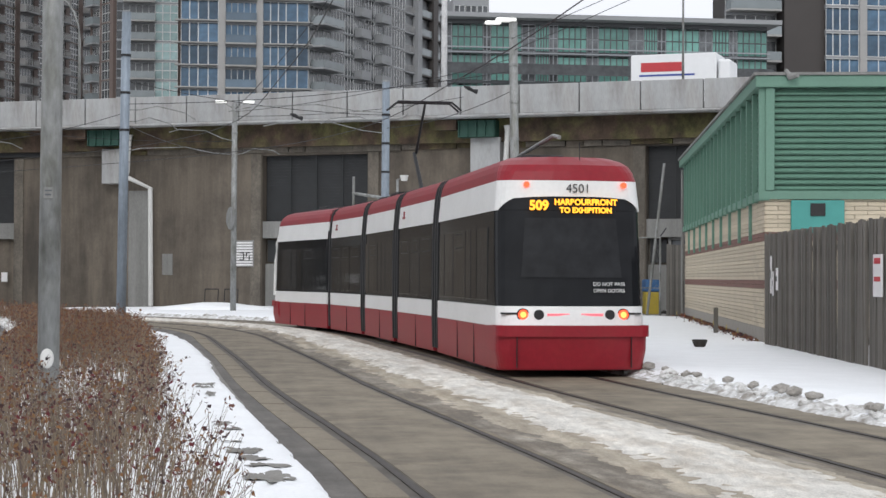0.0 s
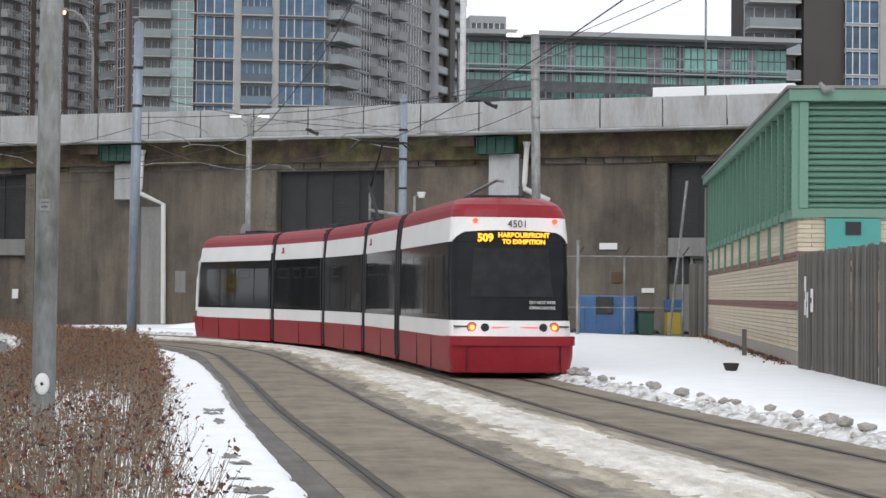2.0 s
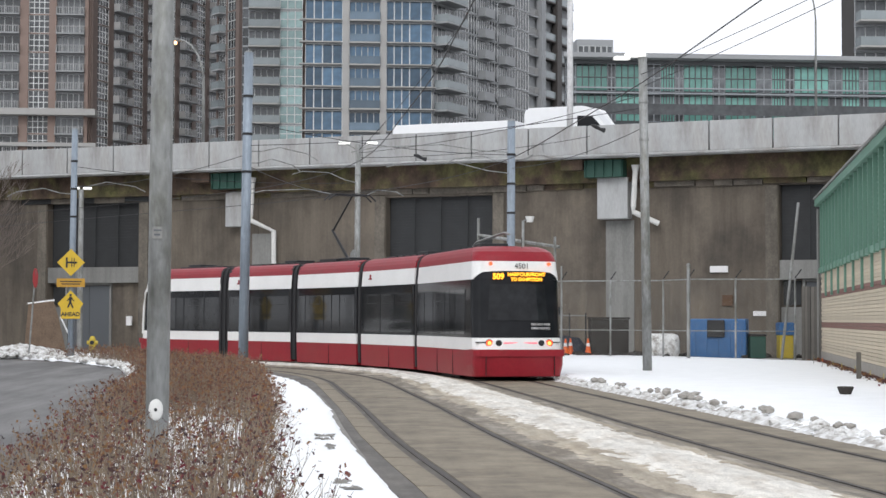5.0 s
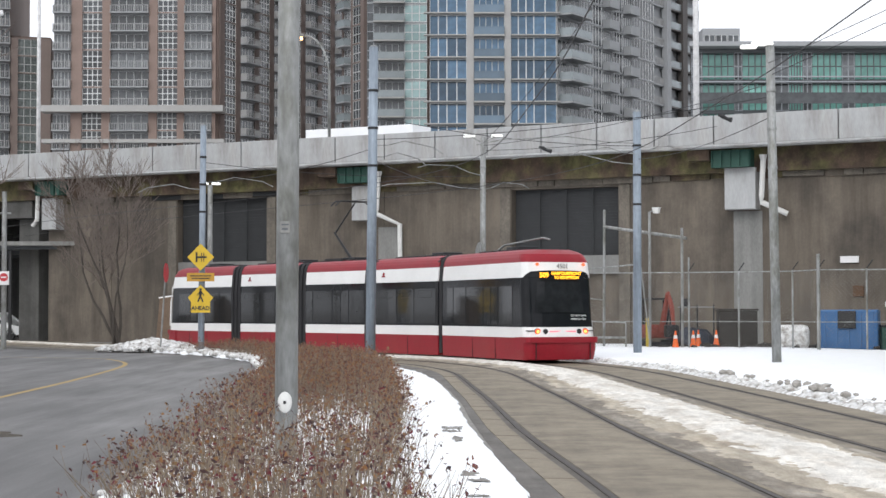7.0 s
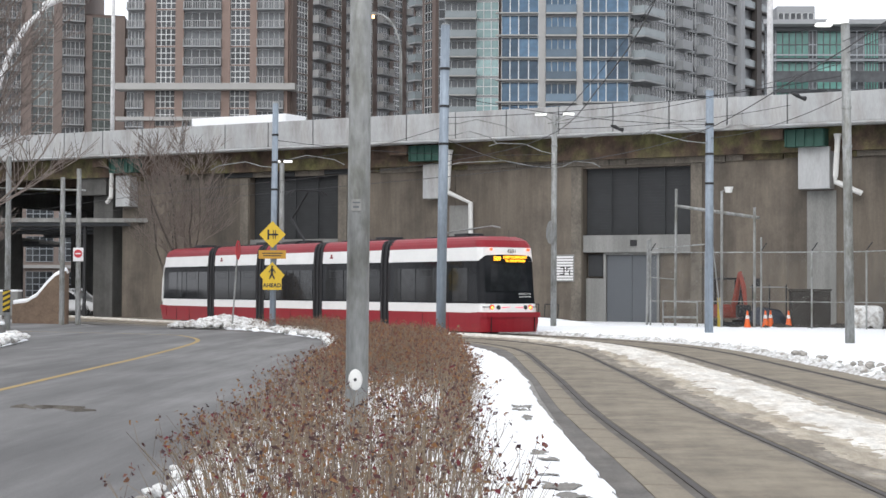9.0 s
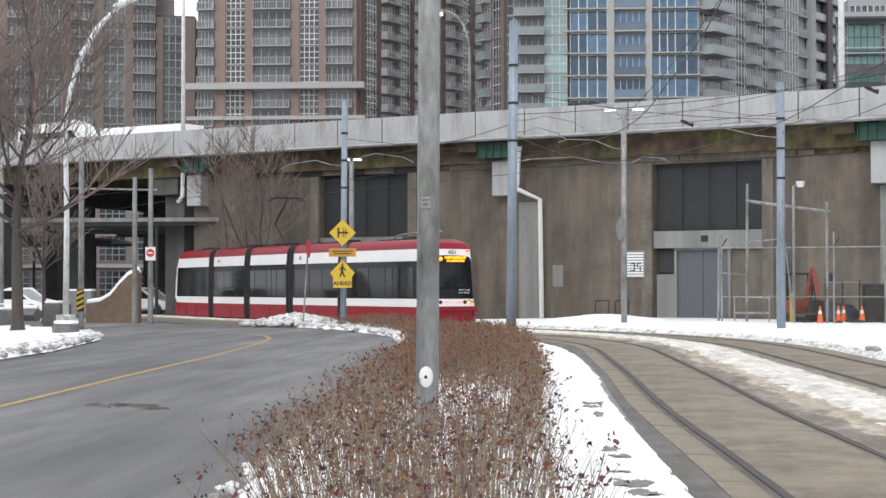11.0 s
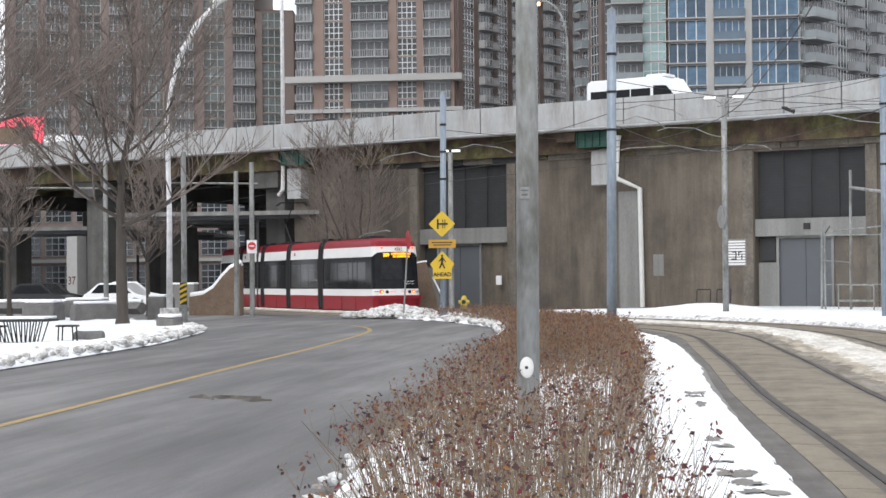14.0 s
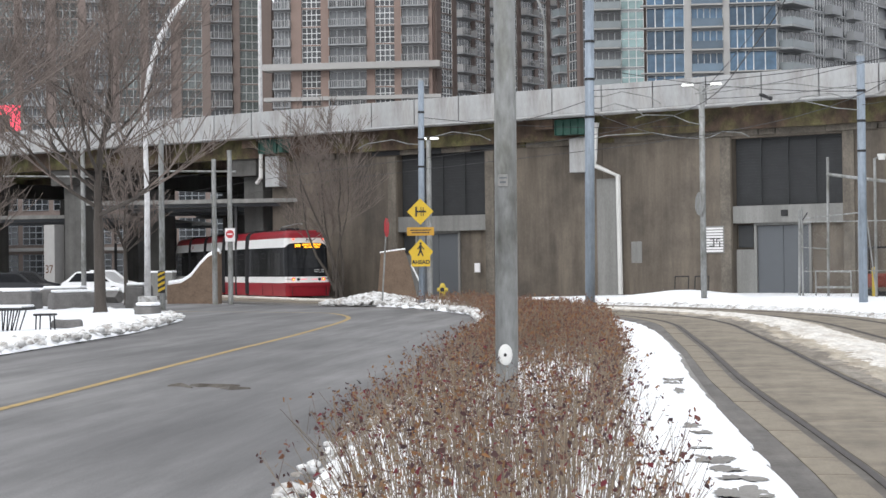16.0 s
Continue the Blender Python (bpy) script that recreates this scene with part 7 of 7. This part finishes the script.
def van(name, length, height, label, sprinter=True, colour=None):
    """A vehicle whose nose points along +x; it stands on z = 0."""
    v = tagged(thing(name), label, "van" if height > 2 else "car")
    h, l = height, length / 2
    if height > 2:
        outline = [(-l, 0.35), (l, 0.35), (l, 1.0), (l - 0.75, 1.25), (l - 1.7, h - 0.15), (l - 2.2, h), (-l + 0.15, h), (-l, h - 0.2)]
        glass = [(l - 0.95, 1.35), (l - 1.72, h - 0.55), (l - 2.5, h - 0.5), (l - 2.5, 1.35)]
    else:
        outline = [(-l, 0.3), (l, 0.3), (l, 0.75), (l - 1.0, 0.95), (l - 1.9, h), (-l + 1.1, h), (-l + 0.3, 1.0), (-l, 0.9)]
        glass = [(l - 1.2, 0.98), (l - 1.95, h - 0.1), (-l + 1.15, h - 0.1), (-l + 0.6, 0.98)]
    bm = flat(outline, 1.9)
    bmesh.ops.translate(bm, verts=bm.verts, vec=(0, 0.95, 0))
    bmesh.ops.bevel(bm, geom=list(bm.edges), offset=0.08, segments=2, affect="EDGES")
    part("body", bm, colour or VANWHITE, v)
    g = flat(glass, 1.93)
    bmesh.ops.translate(g, verts=g.verts, vec=(0, 0.965, 0))
    part("side_glass", g, CARGLASS, v)
    if not sprinter:
        for k in range(3):
            part("side_glass", boxes((-l + 0.3 + k * 1.26, -l + 1.5 + k * 1.26, -0.965, 0.965, 1.5, h - 0.62)), CARGLASS, v)
        part("roof_unit", boxes((0.2, 1.4, -0.6, 0.6, h - 0.02, h + 0.16), bevel=0.07), VANWHITE, v, "white air-conditioning unit")
    for x in (-l + 0.9, l - 0.95):
        for y in (-0.85, 0.85):
            wheel(v, x, y)
    return v


def trailer(length, height, label, marks_on):
    v = tagged(thing("truck_trailer"), label, "truck")
    part("box", boxes((-length / 2, length / 2, -1.25, 1.25, 1.1, height), bevel=0.04), VANWHITE, v)
    part("chassis", boxes((-length / 2, length / 2, -0.5, 0.5, 0.7, 1.09)), BLACKSTEEL, v)
    if marks_on:
        part("lettering_bar", boxes((-length * 0.38, length * 0.1, -1.27, -1.255, height - 0.95, height - 0.45)), REDSIGN, v, "red lettering drawn as bars")
        part("cab", boxes((length / 2 + 0.05, length / 2 + 0.75, -1.1, 1.1, 0.7, 3.75), bevel=0.15), VANWHITE, v, "white truck cab")
        part("blue_bar", boxes((-length * 0.4, length * 0.25, -1.27, -1.255, height - 1.2, height - 1.1)), BLUELOGO, v)
    for x in (-length / 2 + 0.8, -length / 2 + 1.9, length / 2 - 1.0):
        for y in (-1.1, 1.1):
            wheel(v, x, y, 0.48)
    return v


TRAFFIC = [
    (trailer(4.7, 4.1, "white box truck with red and blue lettering bars", True), 14.0, False, 0.0, 0.284, 0.5, 0.349),
    (van("cargo_van", 5.4, 2.75, "white high-roof cargo van"), 5.0, False, 3.2, -0.133, 5.5, 0.2490),
    (trailer(8.0, 3.85, "long white truck trailer seen over the parapet", False), 19.0, True, 1.5, 0.337, 7.0, -0.038),
    (van("passenger_van", 6.7, 2.75, "white passenger van with dark side windows", False), 5.0, False, 12.5, -0.166, 14.5, 0.0425),
    (van("passenger_car", 4.6, 1.55, "black passenger car on the expressway", colour=CARDARK), 3.2, True, 11.0, 0.006, 14.0, -0.195),
]


def traffic_motions():
    for v, lane, back, t0, a0, t1, a1 in TRAFFIC:
        u0, u1 = lane_u(a0, lane), lane_u(a1, lane)
        rate = (u1 - u0) / (t1 - t0)
        rows = []
        for t in (0.0, 4.0, 8.0, 12.0, 16.0):
            u = u0 + rate * (t - t0)
            rows.append((t, WALL @ pose(u, lane, 9.755, 0, 0, 180 if back else 0)))
        walk(v, rows)


# ---- beyond the underpass ----
PRECAST_PINK = mat("pinkish masonry", (0.23, 0.185, 0.165), 0.85, vary=0.2, scale=0.4, fine=5, bump=0.1)
TARP = mat("dark blue tarpaulin", (0.03, 0.035, 0.05), 0.5, vary=0.3, scale=3, bump=0.3)


def stop_canopies():
    """Flat roofs of the tram stop under the expressway, on black posts."""
    # made long and wide to shut off the sky-lit background under the deck
    for x0, x1, y0, y1, z, tilt in ((-33.5, -20.8, 101, 146, 5.55, 0.0), (-47.0, -35.0, 114, 138, 5.2, 0.0)):
        c = tagged(thing("stop_canopy", pose(x1, y0, z, 0, tilt, 0)), "grey flat canopy of a tram stop on black posts", "canopy", "stop canopies", "structure")
        w, d = x1 - x0, y1 - y0
        part("roof", boxes((-w, 0, 0, d, 0, 0.14), bevel=0.02), WALLP, c)
        part("fascia", boxes((-w - 0.05, 0.05, -0.06, -0.005, -0.02, 0.22)), WALLP, c)
        for k in range(4):
            part("beam", boxes((-w + 0.1, -0.1, k * 8 + 0.6, k * 8 + 0.75, -0.22, -0.005)), GREYPAINT, c)
            part("post", boxes((-w * 0.3 - 0.08, -w * 0.3 + 0.08, k * 8 + 0.6, k * 8 + 0.76, -z - 0.1, -0.225)), BLACKSTEEL, c)


def yard_heaps():
    rng = np.random.default_rng(31)
    t = tagged(thing("tarp_heap", pose(11.6, 79.0, 0)), "low heap under a dark blue tarpaulin behind the fence", "heap")
    bm = bmesh.new()
    bmesh.ops.create_icosphere(bm, subdivisions=3, radius=1.0)
    for v in bm.verts:
        v.co = Vector((v.co.x * 1.25, v.co.y * 0.6, max(0, v.co.z) * 0.95)) * (1 + 0.18 * noise.noise(v.co * 2.0))
    part("tarpaulin", bm, TARP, t, smooth=True)
    t = tagged(thing("rubble"), "dark clods and scraps along the foot of the fence", "rubble", kind="stuff")
    bm = bmesh.new()
    for k in range(70):
        x = rng.uniform(9.0, 25.0)
        y = 77.2 - (x - 9) * 0.22 + rng.normal() * 0.5
        r = rng.uniform(0.06, 0.24)
        ret = bmesh.ops.create_icosphere(bm, subdivisions=1, radius=r)
        for v in ret["verts"]:
            v.co = Vector((v.co.x * 1.5 + x, v.co.y + y, v.co.z * 0.7 + 0.14)) + Vector(rng.normal(size=3) * r * 0.16)
    part("clods", bm, GROOVE, t)


def beyond():
    t = tagged(thing("townhouse_row", pose(-80, 158, 0)), "low brick townhouses with white-framed windows behind the underpass", "building")
    part("wall", boxes((0, 66, 0, 10, 0, 12)), PRECAST_PINK, t)
    me = window_mesh(2.5, 2.3, 4, 4, FRAME_GREY, GLASS_DARK, 0.12)
    for i in range(22):
        for k in range(3):
            part("window", me, None, t, m=Matrix.Translation((0.4 + i * 3.0, -0.12, 0.9 + k * 3.2)))
    part("ledge", boxes((0, 66, -0.3, 0, 3.5, 3.8), (0, 66, -0.3, 0, 9.9, 10.2)), PRECAST, t)
    for k, (x, y, c) in enumerate(((-33.5, 103.5, VANWHITE), (-39.5, 106, CARDARK), (-27.0, 108, VANWHITE), (-46, 108, CARDARK))):
        v = van("parked_car", 4.6, 1.6, "white parked car under the expressway" if c is VANWHITE else "dark parked car under the expressway", colour=c)
        v.matrix_basis = pose(x, y, 0, 0, 0, -12)
    s = tagged(thing("glowing_sign", pose(-50.6, 125, 0)), "red lit sign board beyond the expressway", "sign")
    part("post", tube([(2, 0.2, 0), (2, 0.2, 12.5)], 0.15, 8), BLACKSTEEL, s)
    part("board", boxes((0, 4.0, 0, 0.3, 12.0, 14.0)), mat("red lit board", (0.5, 0.02, 0.05), 0.4, emit=(1.0, 0.10, 0.16), emit_strength=1.1), s)
    part("dark_screen", boxes((-0.2, 3.3, -0.06, -0.01, 12.0, 13.3)), BROWNSTONE, s)
    # one pillar, much paler than the piers next to it
    p = tagged(thing("numbered_pillar", WALL @ Matrix.Translation((-45.0, 0.4, 0))), "pale concrete pillar with a faded number", "pillar")
    part("shaft", boxes((-0.5, 0.5, 0, 0.9, -0.1, 4.7), bevel=0.03), PRECAST, p)
    writing("37", 0.75, RUST, p, pose(0, -0.012, 1.75, 90, 0, 0), "faded rusty number", 0.01)
    sh = tagged(thing("shelter", pose(-24.9, 87.0, 0)), "grey service cabinet under the expressway", "cabinet")
    part("body", boxes((-0.6, 0.6, -0.4, 0.4, 0.3, 1.5), bevel=0.03), WALLP, sh)
    part("snow_cap", boxes((-0.62, 0.62, -0.42, 0.42, 1.5, 1.6), bevel=0.03), SNOW, sh)


stop_canopies()
yard_heaps()
beyond()


track_slabs()
motions()
